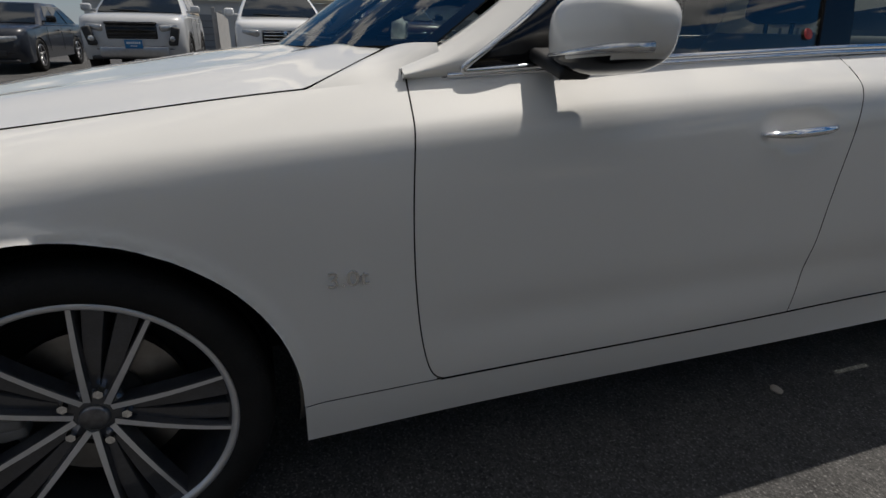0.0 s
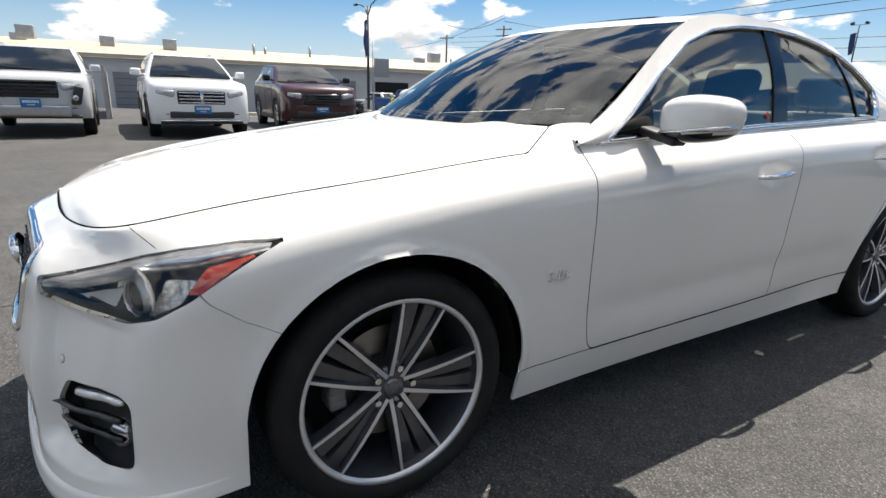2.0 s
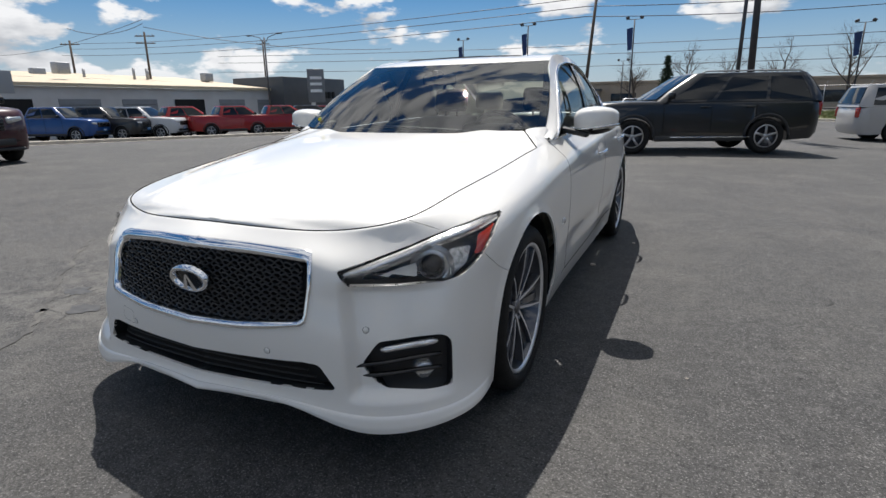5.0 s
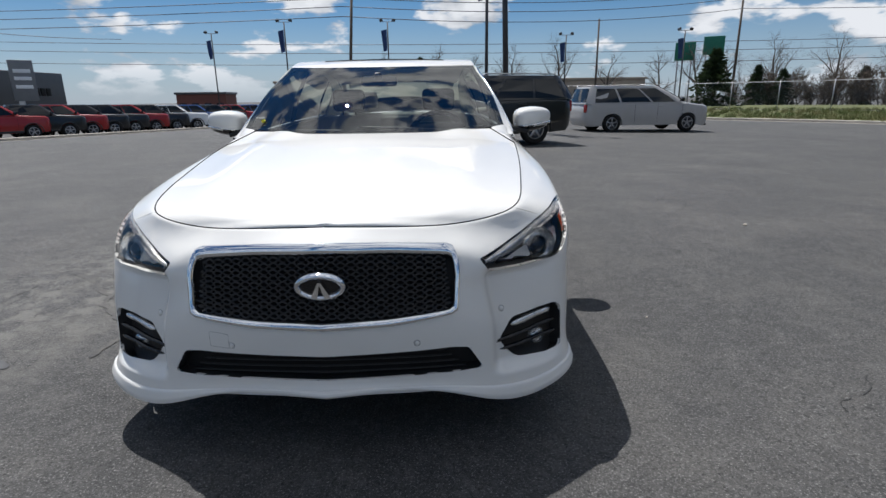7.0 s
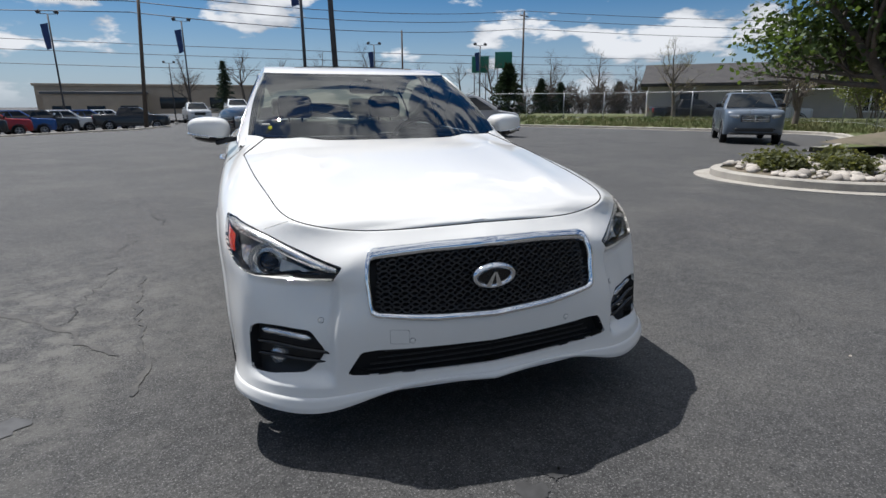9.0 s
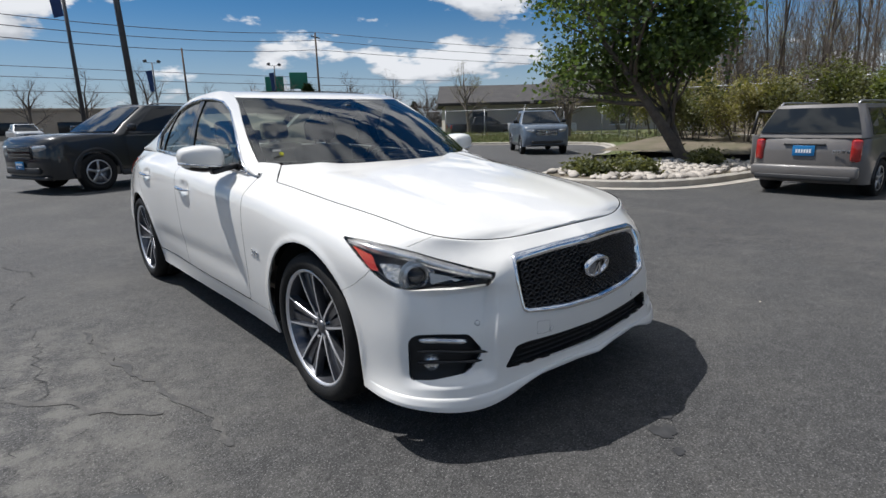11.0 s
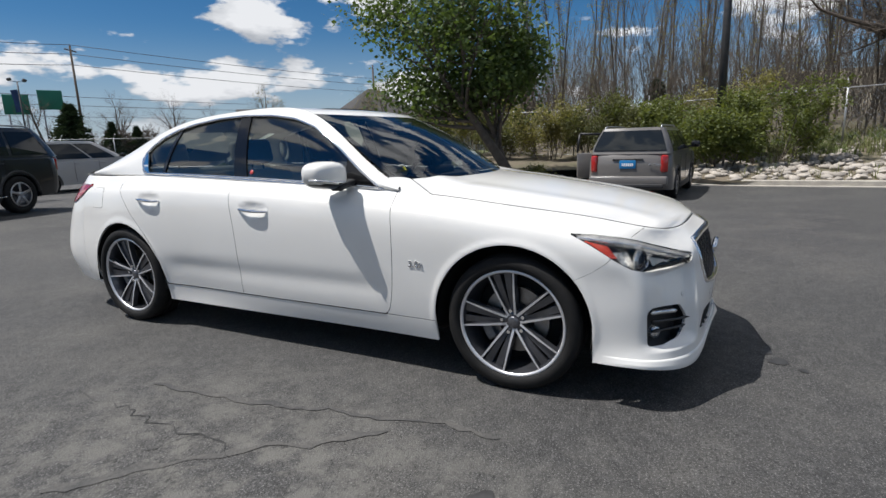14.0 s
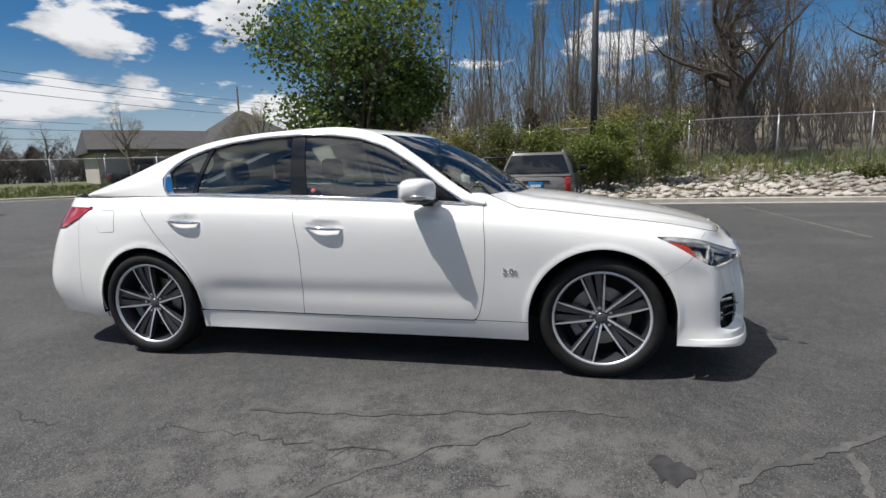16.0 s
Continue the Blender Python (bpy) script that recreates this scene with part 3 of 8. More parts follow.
def nose_point(a, z, off=0.0, side=1):
    c = T_FLAT[::10, ::6]
    i, j = np.unravel_index(np.argmin((c[..., 0] - a) ** 2 + (c[..., 1] - z) ** 2), c.shape[:2])
    i0, j0 = max(0, i * 10 - 14), max(0, j * 6 - 9)
    w = T_FLAT[i0:i * 10 + 15, j0:j * 6 + 10]
    i, j = np.unravel_index(np.argmin((w[..., 0] - a) ** 2 + (w[..., 1] - z) ** 2), w.shape[:2])
    i, j = i + i0, j + j0
    i, j = min(max(i, 1), len(TS) - 2), min(max(j, 1), len(TV) - 2)
    jac = np.stack([(T_FLAT[i + 1, j] - T_FLAT[i - 1, j]) / 2, (T_FLAT[i, j + 1] - T_FLAT[i, j - 1]) / 2], axis=1)
    k = np.clip(np.linalg.solve(jac, np.array([a, z]) - T_FLAT[i, j]), -1.5, 1.5)
    p = TABLE[i, j] + k[0] * (TABLE[i + 1, j] - TABLE[i - 1, j]) / 2 + k[1] * (TABLE[i, j + 1] - TABLE[i, j - 1]) / 2
    p = p + T_NORM[i, j] * off
    return Vector((max(p[0], 0) * side, p[1], p[2]))


def bands(rings, closed=True):
    """Faces between rings of equal count."""
    n, verts, faces = len(rings[0]), [p for r in rings for p in r], []
    for k in range(len(rings) - 1):
        for i in range(n if closed else n - 1):
            j = (i + 1) % n
            faces.append((k * n + i, k * n + j, (k + 1) * n + j, (k + 1) * n + i))
    return verts, faces


def dense(line, n=8):
    out = []
    for p, q in zip(line, line[1:]):
        out += [(p[0] + (q[0] - p[0]) * t / n, p[1] + (q[1] - p[1]) * t / n) for t in range(n)]
    return out + [line[-1]]


def full_ring(half, off):
    right = [nose_point(a, z, off) for a, z in half]
    right[0].x = right[-1].x = 0.0
    return right + [Vector((-p.x, p.y, p.z)) for p in right[-2:0:-1]]


def patch(poly, off, source=None):
    """The part of the nose inside a polygon, moved off the skin: points, faces and normals."""
    g, nn = (NOSE, N_NOSE) if source is None else source
    p, f = cut(g.reshape(-1, 3), grid_faces(g.shape[0], g.shape[1], flip=True), poly, flat_nose, 0.0105, keep_inside=True)
    return [np.array(q) + nn[i] * off for i, q in enumerate(p)], f, nn


# ---- grille with its chrome surround, wavy bars and badge
go, gi = dense(GR_OUT), dense(GR_IN)
mid_a = [(o[0] * 0.8 + i[0] * 0.2, o[1] * 0.8 + i[1] * 0.2) for o, i in zip(go, gi)]
mid_b = [(o[0] * 0.25 + i[0] * 0.75, o[1] * 0.25 + i[1] * 0.75) for o, i in zip(go, gi)]
v, f = bands([full_ring(go, -0.004), full_ring(go, 0.004), full_ring(mid_a, 0.010), full_ring(mid_b, 0.007), full_ring(gi, -0.004), full_ring(gi, -0.05)])
grille = sheet("grille_surround", v, f, M["chrome"], sedan, "polished chrome grille surround")
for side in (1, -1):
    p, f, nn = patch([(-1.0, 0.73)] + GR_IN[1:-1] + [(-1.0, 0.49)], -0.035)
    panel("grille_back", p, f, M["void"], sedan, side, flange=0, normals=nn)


def grille_top(x):
    return 0.704 - 0.022 * (x / 0.40) ** 2


def grille_low(x):
    return 0.502 + 0.022 * (x / 0.42) ** 2


def nose_at(x, z, off):
    """The nose at a width and height."""
    a = x - 0.85
    for _ in range(7):
        p = nose_point(a, z, off)
        a += x - p.x
    return p


ROWS_G, nose_cache = 10, {}
for k in range(ROWS_G):
    for phase in (0, 1):
        u = (k + 0.5) / ROWS_G
        pts3 = []
        half = 0.392 + 0.02 * (1 - u)
        n = 46
        for i in range(n + 1):
            x = half * i / n
            z0 = grille_low(x) + (grille_top(x) - grille_low(x)) * u
            w = math.cos(2 * math.pi * x / 0.062 + math.pi * (phase + k))
            if (i, k) not in nose_cache:
                nose_cache[(i, k)] = nose_at(x, z0, -0.014)
            p = nose_cache[(i, k)].copy()
            p.z += 0.0102 * w
            p.y += 0.004 * (-1 if phase else 1) * w
            pts3.append(p)
        line = [Vector((-p.x, p.y, p.z)) for p in pts3[:0:-1]] + pts3
        tube(line, 0.0026, M["black_gloss"], "grille_bar", sedan, seg=4, flat=1.7)

bm = bmesh.new()
c = nose_at(0.0, 0.611, 0.0)
c = Vector((0, c.y + 0.004, 0.611))
tilt = Matrix.Rotation(radians(-14), 3, "X")
n = 48
loop = lambda rx, rz, dy: [c + tilt @ Vector((1.14 * rx * math.cos(2 * math.pi * i / n), dy, 1.10 * rz * math.sin(2 * math.pi * i / n))) for i in range(n)]
v, f = bands([loop(0.072, 0.043, -0.01), loop(0.072, 0.043, 0.004), loop(0.066, 0.038, 0.010), loop(0.058, 0.031, 0.008), loop(0.055, 0.029, -0.01)])
emblem = sheet("badge_ring", v, f, M["chrome"], sedan, "chrome oval ring badge")
back = sheet("badge_back", [c + Vector((0, -0.004, 0))] + loop(0.056, 0.030, -0.004), [(0, 1 + i, 1 + (i + 1) % n) for i in range(n)], M["black_gloss"], emblem)
for sx in (1, -1):
    bm = bmesh.new()
    q = [Vector((0.010 * sx, 0.008, -0.036)), Vector((0.027 * sx, 0.008, -0.030)), Vector((0.004 * sx, 0.006, 0.018)), Vector((-0.001 * sx, 0.006, 0.018))]
    q = [Vector((p.x * 1.14, p.y + 0.002, p.z * 1.1)) for p in q]
    top = [bm.verts.new(c + tilt @ p) for p in q]
    low = [bm.verts.new(c + tilt @ (p - Vector((0, 0.014, 0)))) for p in q]
    bm.faces.new(top), bm.faces.new(low[::-1])
    for i in range(4):
        bm.faces.new((top[i], low[i], low[(i + 1) % 4], top[(i + 1) % 4]))
    bmesh.ops.recalc_face_normals(bm, faces=bm.faces)
    part("badge_blade", bm, M["chrome"], emblem, smooth=False)

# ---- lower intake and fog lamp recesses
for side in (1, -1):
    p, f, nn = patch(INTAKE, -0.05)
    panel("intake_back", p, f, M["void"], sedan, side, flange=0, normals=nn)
    ring = dense(INTAKE + INTAKE[:1], 2)[:-1]
    ring = [q for q in ring if q[0] > -0.90]
    v, f = bands([[nose_point(a, z, d, side) for a, z in ring] for d in (0.0, -0.05)], closed=False)
    sheet("intake_wall", v, f, M["black_plastic"], sedan)
    for k in range(4):
        z = 0.306 + 0.022 * k
        line = [nose_at(x, z, -0.028) for x in np.linspace(0.0, 0.46 - 0.025 * k, 16)]
        tube([(q.x * side, q.y, q.z) for q in line], 0.0035, M["black_plastic"], "intake_slat", sedan, seg=4)
    p, f, nn = patch(FOG, -0.045)
    fog = panel("fog_recess", p, f, M["black_plastic"], sedan, side, flange=0, normals=nn)
    ring = dense(FOG + FOG[:1], 2)[:-1]
    v, f = bands([[nose_point(a, z, d, side) for a, z in ring] for d in (0.001, -0.045)])
    sheet("fog_frame", v, f, M["black_plastic"], sedan)
    strip = lambda z0, z1, a0, a1, o: [nose_point(a0 + (a1 - a0) * t, z0 + (z1 - z0) * t, o, side) for t in np.linspace(0, 1, 12)]
    lamp_line = strip(0.417, 0.437, -0.10, 0.15, -0.016)
    tube(lamp_line, [0.006] + [0.012] * 10 + [0.006], M["reflector"], "daylight_strip", sedan, "clear daytime running light strip", flat=1.0)
    for z0, z1, a0 in ((0.372, 0.400, -0.205), (0.340, 0.356, -0.178)):
        line = strip(z0, z1, a0, 0.16, -0.004)
        tube(line, [0.003] + [0.010] * 10 + [0.008], M["black_gloss"], "fog_fin", sedan, flat=0.7)
    q = nose_point(0.085, 0.338, -0.03, side)
    bm = bmesh.new()
    lathe(bm, [(0.001, 0.012), (0.022, 0.010), (0.030, 0.004), (0.033, -0.02)], Matrix.Translation(q) @ Vector((0.62 * side, 0.78, 0)).to_track_quat("X", "Z").to_matrix().to_4x4(), 24)
    part("fog_lamp", bm, M["reflector"], sedan, "round fog lamp")
    for a, z in ((-0.148, 0.483), (-0.555, 0.416)):
        q, q2 = nose_point(a, z, 0.0, side), nose_point(a, z, 0.01, side)
        axis = (q2 - q).normalized()
        bm = bmesh.new()
        mm = Matrix.Translation(q) @ axis.to_track_quat("X", "Z").to_matrix().to_4x4()
        lathe(bm, [(0.0005, 0.0022), (0.0085, 0.002), (0.0092, 0.0005)], mm, 20)
        sensor = part("parking_sensor", bm, WHITE, sedan)
        bm = bmesh.new()
        lathe(bm, [(0.0092, 0.0006), (0.0098, 0.0012), (0.0106, 0.0002)], mm, 20)
        part("sensor_ring", bm, M["black_plastic"], sensor)

# ---- head lamps
for side in (1, -1):
    p, f, nn = patch(LAMP, -0.055)
    lamp = panel("headlamp", p, f, M["lamp_body"], sedan, side, "clear projector headlamp with a chrome brow", flange=0, normals=nn)
    ring = dense(LAMP + LAMP[:1], 2)[:-1]
    v, f = bands([[nose_point(a, z, d, side) for a, z in ring] for d in (-0.001, -0.055)])
    sheet("lamp_wall", v, f, M["black_plastic"], lamp)
    p, f, nn = patch(LAMP, 0.0006)
    lens = panel("lamp_lens", p, f, M["lens"], lamp, side, flange=0, normals=nn)
    lens.visible_shadow = False
    # bright brow along the upper edge, turning down at the inner end
    brow = [(0.55, 0.783), (0.455, 0.782), (0.30, 0.765), (0.18, 0.746), (0.06, 0.720), (-0.10, 0.687), (-0.225, 0.663)]
    hi, lo = dense(brow, 6), dense([(a, z - w) for (a, z), w in zip(brow, (0.010, 0.020, 0.026, 0.027, 0.026, 0.022, 0.012))], 6)
    v, f = bands([[nose_point(a, z, o, side) for a, z in ln] for ln, o in ((hi, -0.012), (hi, -0.002), (lo, -0.008), (lo, -0.03))], closed=False)
    sheet("brow_strip", v, f, M["reflector"], lamp)
    # projector and its bowl
    q = nose_point(0.165, 0.678, -0.040, side)
    axis = Vector((0.42 * side, 0.90, 0.05)).normalized()
    mm = Matrix.Translation(q) @ axis.to_track_quat("X", "Z").to_matrix().to_4x4()
    bm = bmesh.new()
    lathe(bm, [(0.070, 0.016), (0.060, 0.002), (0.042, -0.006), (0.037, 0.016), (0.041, 0.019)], mm, 36)
    part("projector_bezel", bm, M["reflector"], lamp)
    bm = bmesh.new()
    lathe(bm, [(0.0005, 0.022), (0.014, 0.020), (0.026, 0.013), (0.034, 0.003)], mm, 30)
    part("projector_lens", bm, M["black_gloss"], lamp, "dark glass projector lens")
    p, f, nn = patch(rounded([(0.238, 0.642), (0.33, 0.668), (0.365, 0.722), (0.25, 0.716)], 0.01), -0.030)
    panel("outer_reflector", p, f, M["lamp_facet"], lamp, side, flange=0, normals=nn)
    p, f, nn = patch(rounded([(-0.165, 0.640), (0.04, 0.636), (0.085, 0.640), (0.095, 0.688), (0.02, 0.678), (-0.10, 0.654)], 0.01), -0.034)
    panel("inner_reflector", p, f, M["lamp_satin"], lamp, side, flange=0, normals=nn)
    p, f, nn = patch(rounded([(0.365, 0.688), (0.405, 0.690), (0.50, 0.752), (0.53, 0.768), (0.40, 0.742)], 0.008), -0.010, source=body_rows(columns(float(s_of_y(0.1)), S_MAX, 0.0105), NV))
    panel("side_reflector", p, f, M["amber_lens"], lamp, side, "red amber side reflector", flange=0, normals=nn)


# ---- bonnet: fans out from its edge along the wings to its middle
BEND, HOOD_REAR = body_at(float(s_of_y(-0.456)), TOP)[0], np.array([0.66, -0.632, 1.010])
BON_C = spline((-0.55, -0.30, 0.0, 0.25, 0.45, 0.60, 0.69, 0.745), (1.012, 0.988, 0.946, 0.906, 0.866, 0.828, 0.800, 0.776))


def bonnet():
    rows, n = [], 30
    ss = np.concatenate([np.linspace(float(s_of_y(-0.66)), S_KNOTS[12], 64), np.linspace(S_KNOTS[12], S_MAX, 50)[1:]])
    for s in ss:
        e = body_at(s, TOP)[0] + np.array([0, 0, 0.0005])
        if e[1] < BEND[1]:
            e = BEND + (HOOD_REAR - BEND) * (BEND[1] - e[1]) / (BEND[1] + 0.66)
        yc = e[1] + 0.155 * (e[0] / 0.785) ** 2.6
        e = e + np.array([-0.0035 * min(1, e[0] / 0.1), -0.003 * np.clip((e[1] - 0.4) / 0.2, 0, 1), 0])
        row = []
        for f in np.linspace(0, 1, n):
            g = 1 - (1 - f) ** 2.1
            ridge = 0.009 * math.exp(-((f - 0.30) / 0.12) ** 2) * np.clip((0.70 - e[1]) / 0.4, 0, 1)
            row.append((e[0] * (1 - f), e[1] + (yc - e[1]) * g, e[2] + (float(BON_C(yc)) - e[2]) * g * min(1, e[0] / 0.12) + ridge))
        rows.append(row)
    return np.array(rows)


BON = bonnet()
for side in (1, -1):
    panel("hood", BON.reshape(-1, 3), grid_faces(BON.shape[0], BON.shape[1], flip=True), WHITE, sedan, side, flange=0.012, normals=normals_of(BON))

# the wing's filler between bonnet, windscreen and pillar
inner = spline(range(5), [tuple(BEND), tuple(BEND * 0.45 + HOOD_REAR * 0.55 + np.array([0.004, 0, 0.002])), tuple(HOOD_REAR + np.array([0.004, -0.002, 0.001])), (0.703, -0.676, 1.024), (0.745, -0.722, 1.026)])
FILL = np.array([[(1 - f) * body_at(float(s_of_y(-0.456 - 0.264 * t)), TOP)[0] + f * inner(4 * t) + np.array([0, 0, 0.010 * math.sin(math.pi * f) * min(1, 3 * t)]) for f in np.linspace(0, 1, 9)] for t in np.linspace(0.01, 1, 26)])
for side in (1, -1):
    panel("fender_filler", FILL.reshape(-1, 3), grid_faces(26, 9, flip=True), WHITE, sedan, side, flange=0.008, normals=normals_of(FILL))

# ---- dark joints between the panels
def skin_at(y, z):
    """The side's skin at a length and height."""
    col = body_at(float(s_of_y(y)), np.linspace(0, TOP, 400))
    x = float(np.interp(z, col[:, 2], col[:, 0]))
    return x - float(pressed(np.array([x, y, z])))


def joint(line, r, side):
    tube([(p[0] * side, p[1], p[2]) for p in line], r, M["frit"], "panel_joint", sedan, seg=6)


hood_line = [HOOD_REAR + (BEND - HOOD_REAR) * t + np.array([0.002, 0, 0.001]) for t in (0.0, 0.25, 0.5, 0.75, 0.95)] + [body_at(s, TOP)[0] for s in np.concatenate([np.linspace(float(s_of_y(-0.45)), S_KNOTS[12], 60), np.linspace(S_KNOTS[12], S_MAX, 40)[1:]])]
for side in (1, -1):
    joint([(p[0] - 0.0016 * min(1, p[0] / 0.1), p[1] - 0.0006, p[2] + 0.0008) for p in hood_line], 0.0021, side)
    for edge in (F_EDGE, M_EDGE, R_EDGE):
        joint([(skin_at(y, z) - 0.0012, y, z) for y, z in edge if z < 0.985], 0.0020, side)
    joint([(skin_at(y, 0.309) - 0.0008, y, 0.309) for y in np.linspace(-0.70, -2.466, 40)], 0.0030, side)
    joint([(skin_at(y, 0.309) - 0.0014, y, 0.309) for y in np.linspace(-0.397, -0.70, 9)], 0.0014, side)
# lip along the foot of the front bumper
for side in (1, -1):
    stops = np.linspace(float(s_of_y(0.40)), S_MAX, 70)
    lip_p, lip_n = body_rows(stops, 12, 0.0, 0.46)
    lip_n = lip_n.reshape(lip_p.shape)
    swell = np.array([0.0, 0.002, 0.004, 0.0055, 0.006, 0.006, 0.006, 0.006, 0.006, 0.0055, 0.004, -0.001])
    grow_in = np.clip((np.arange(70) - 1) / 9.0, 0, 1)[:, None, None]
    lip = lip_p + lip_n * swell[None, :, None] * grow_in
    lip[-1, :, 0] = 0.0
    panel("front_lip", lip.reshape(-1, 3), grid_faces(70, 12, flip=True), WHITE, sedan, side, flange=0.02, normals=normals_of(lip))
# square tow cover on the bumper
cover = rounded([(0.308, 0.405), (0.372, 0.411), (0.372, 0.461), (0.308, 0.455)], 0.008)
tube([nose_at(x, z, -0.0004) for x, z in dense(cover + cover[:1], 2)[:-1]], 0.0007, M["black_plastic"], "tow_cover_joint", sedan, seg=5, closed=True)

# ---- cabin: belt, roof rail and roof line along the side
BELT = spline((-3.45, -2.85, -2.5, -1.7, -0.66, -0.3), [(0.650, 1.03), (0.712, 1.034), (0.740, 1.028), (0.773, 1.003), (0.783, 0.960), (0.76, 0.94)])
RAIL = spline((-3.45, -3.1, -2.75, -2.3, -1.8, -1.31, -1.0, -0.66, -0.45), [(0.605, 1.065), (0.575, 1.185), (0.558, 1.315), (0.575, 1.404), (0.598, 1.434), (0.606, 1.386), (0.690, 1.206), (0.750, 0.988), (0.775, 0.93)])


def green(y, t):
    (xb, zb), (xr, zr) = BELT(y), RAIL(y)
    return (xb + (xr - xb) * t + 0.028 * math.sin(math.pi * min(1, t)), y, zb + (zr - zb) * t)


GREEN = np.array([[green(y, t) for t in np.linspace(0, 1, 46)] for y in np.linspace(-3.44, -0.64, 190)])
green_faces = grid_faces(190, 46, flip=True)
N_GREEN = normals_of(GREEN)
DLO = [(-0.745, 0.972), (-0.88, 1.060), (-1.06, 1.192), (-1.255, 1.306), (-1.43, 1.364), (-1.62, 1.390), (-1.83, 1.398), (-2.07, 1.390), (-2.31, 1.366), (-2.50, 1.330), (-2.65, 1.282), (-2.75, 1.222), (-2.795, 1.160), (-2.77, 1.048), (-2.4, 1.042), (-1.75, 1.022), (-1.1, 0.994)]
DLO_S = rounded(DLO, 0.035, 5)
cab = cut(GREEN.reshape(-1, 3), green_faces, DLO_S, yz, 0.012)
BP = [(-1.735, 1.0), (-1.80, 1.40), (-1.875, 1.40), (-1.84, 1.0)]
QP = [(-2.545, 1.0), (-2.44, 1.40), (-2.465, 1.40), (-2.573, 1.0)]


def green_at(y, z, off=0.0):
    (xb, zb), (xr, zr) = BELT(y), RAIL(y)
    t = (z - zb) / (zr - zb)
    return Vector((xb + (xr - xb) * t + 0.028 * math.sin(math.pi * max(0, min(1, t))) + off, y, z))


win = cut(GREEN.reshape(-1, 3), green_faces, DLO_S, yz, 0.012, keep_inside=True)
for side in (1, -1):
    panel("cabin_side", *cab, WHITE, sedan, side, flange=0.02, normals=N_GREEN)
    for name, poly, mat in (("front_window", [(-0.5, 0.9), (-0.5, 1.5), (-1.79, 1.5), (-1.79, 1.40), (-1.735, 1.0), (-1.735, 0.9)], M["glass"]),
                            ("rear_window", [(-1.84, 0.9), (-1.84, 1.0), (-1.875, 1.40), (-1.875, 1.5), (-2.43, 1.5), (-2.44, 1.40), (-2.545, 1.0), (-2.545, 0.9)], M["glass_dark"]),
                            ("quarter_window", [(-2.573, 0.9), (-2.573, 1.0), (-2.465, 1.4), (-2.465, 1.5), (-3.1, 1.5), (-3.1, 0.9)], M["glass_dark"])):
        p, f = cut(win[0], win[1], poly, yz, 0.012, keep_inside=True)
        ob = panel(name, [q - np.array([0.012, 0, 0]) for q in p], f, mat, sedan, side, flange=0, normals=N_GREEN)
    for name, poly in (("door_post", [(-1.732, 0.9), (-1.732, 1.0), (-1.792, 1.40), (-1.792, 1.5), (-1.878, 1.5), (-1.878, 1.40), (-1.843, 1.0), (-1.843, 0.9)]),
                       ("quarter_post", [(-2.542, 0.9), (-2.542, 1.0), (-2.437, 1.40), (-2.437, 1.5), (-2.468, 1.5), (-2.468, 1.40), (-2.576, 1.0), (-2.576, 0.9)]),
                       ("mirror_sail", [(-0.5, 0.9), (-0.5, 1.5), (-0.98, 1.5), (-0.98, 0.9)])):
        p, f = cut(win[0], win[1], poly, yz, 0.012, keep_inside=True)
        panel(name, [q - np.array([0.004, 0, 0]) for q in p], f, M["black_gloss"], sedan, side, flange=0.01, normals=N_GREEN)
    rim = [green_at(y, z, 0.003) for y, z in dense(DLO_S + DLO_S[:1], 2)[:-1]]
    tube([(p.x * side, p.y, p.z) for p in rim], 0.0075, M["chrome"], "window_trim", sedan, "chrome window surround", seg=6, closed=True)
    p, f = cut(GREEN.reshape(-1, 3), green_faces, rounded([(-2.70, 1.040), (-2.79, 1.085), (-2.812, 1.150), (-2.775, 1.205), (-2.735, 1.14), (-2.715, 1.08)][::-1], 0.01), yz, 0.012, keep_inside=True)
    panel("quarter_chrome", [q + np.array([0.006, 0, 0]) for q in p], f, M["chrome"], sedan, side, "chrome rear quarter accent", normals=N_GREEN)
    # black rubber line at the foot of the doors' glass
    tube([(green_at(y, z, 0.0).x * side, y, z) for y, z in ((-0.73, 0.966), (-1.1, 0.982), (-1.75, 1.010), (-2.4, 1.030), (-2.76, 1.036))], 0.008, M["chrome"], "belt_moulding", sedan, seg=6)

# windscreen, roof, rear window and deck: rows from side to side
def loft(sections, nf, nt):
    """Surface through sections, each a function of f in -1..1."""
    f = np.linspace(-1, 1, nf)
    g = np.array([[sec(u) for u in f] for sec in sections])
    at = spline(np.arange(len(sections)), g.reshape(len(sections), -1))
    return at(np.linspace(0, len(sections) - 1, nt)).reshape(nt, nf, 3)


screen_rows = [lambda u: (0.744 * u, -0.44 - 0.275 * u * u, 1.002 + 0.020 * u ** 2),
               lambda u: (0.692 * u, -0.79 - 0.195 * u * u, 1.230 - 0.022 * u ** 2),
               lambda u: (0.605 * u, -1.10 - 0.21 * u * u, 1.370 + 0.016 * u ** 2)]
SCREEN = loft(screen_rows, 41, 30)


def rows_sheet(name, g, mat, label="", flip=False):
    """A sheet from rows; its faces look outwards whichever way the rows run."""
    f = grid_faces(g.shape[0], g.shape[1])
    m = g[g.shape[0] // 2, g.shape[1] // 2]
    n = np.cross(g[g.shape[0] // 2 + 1, g.shape[1] // 2] - m, g[g.shape[0] // 2, g.shape[1] // 2 + 1] - m)
    if n @ (m - MIDDLE) < 0:
        f = [tuple(reversed(q)) for q in f]
    return sheet(name, g.reshape(-1, 3), f, mat, sedan, label)


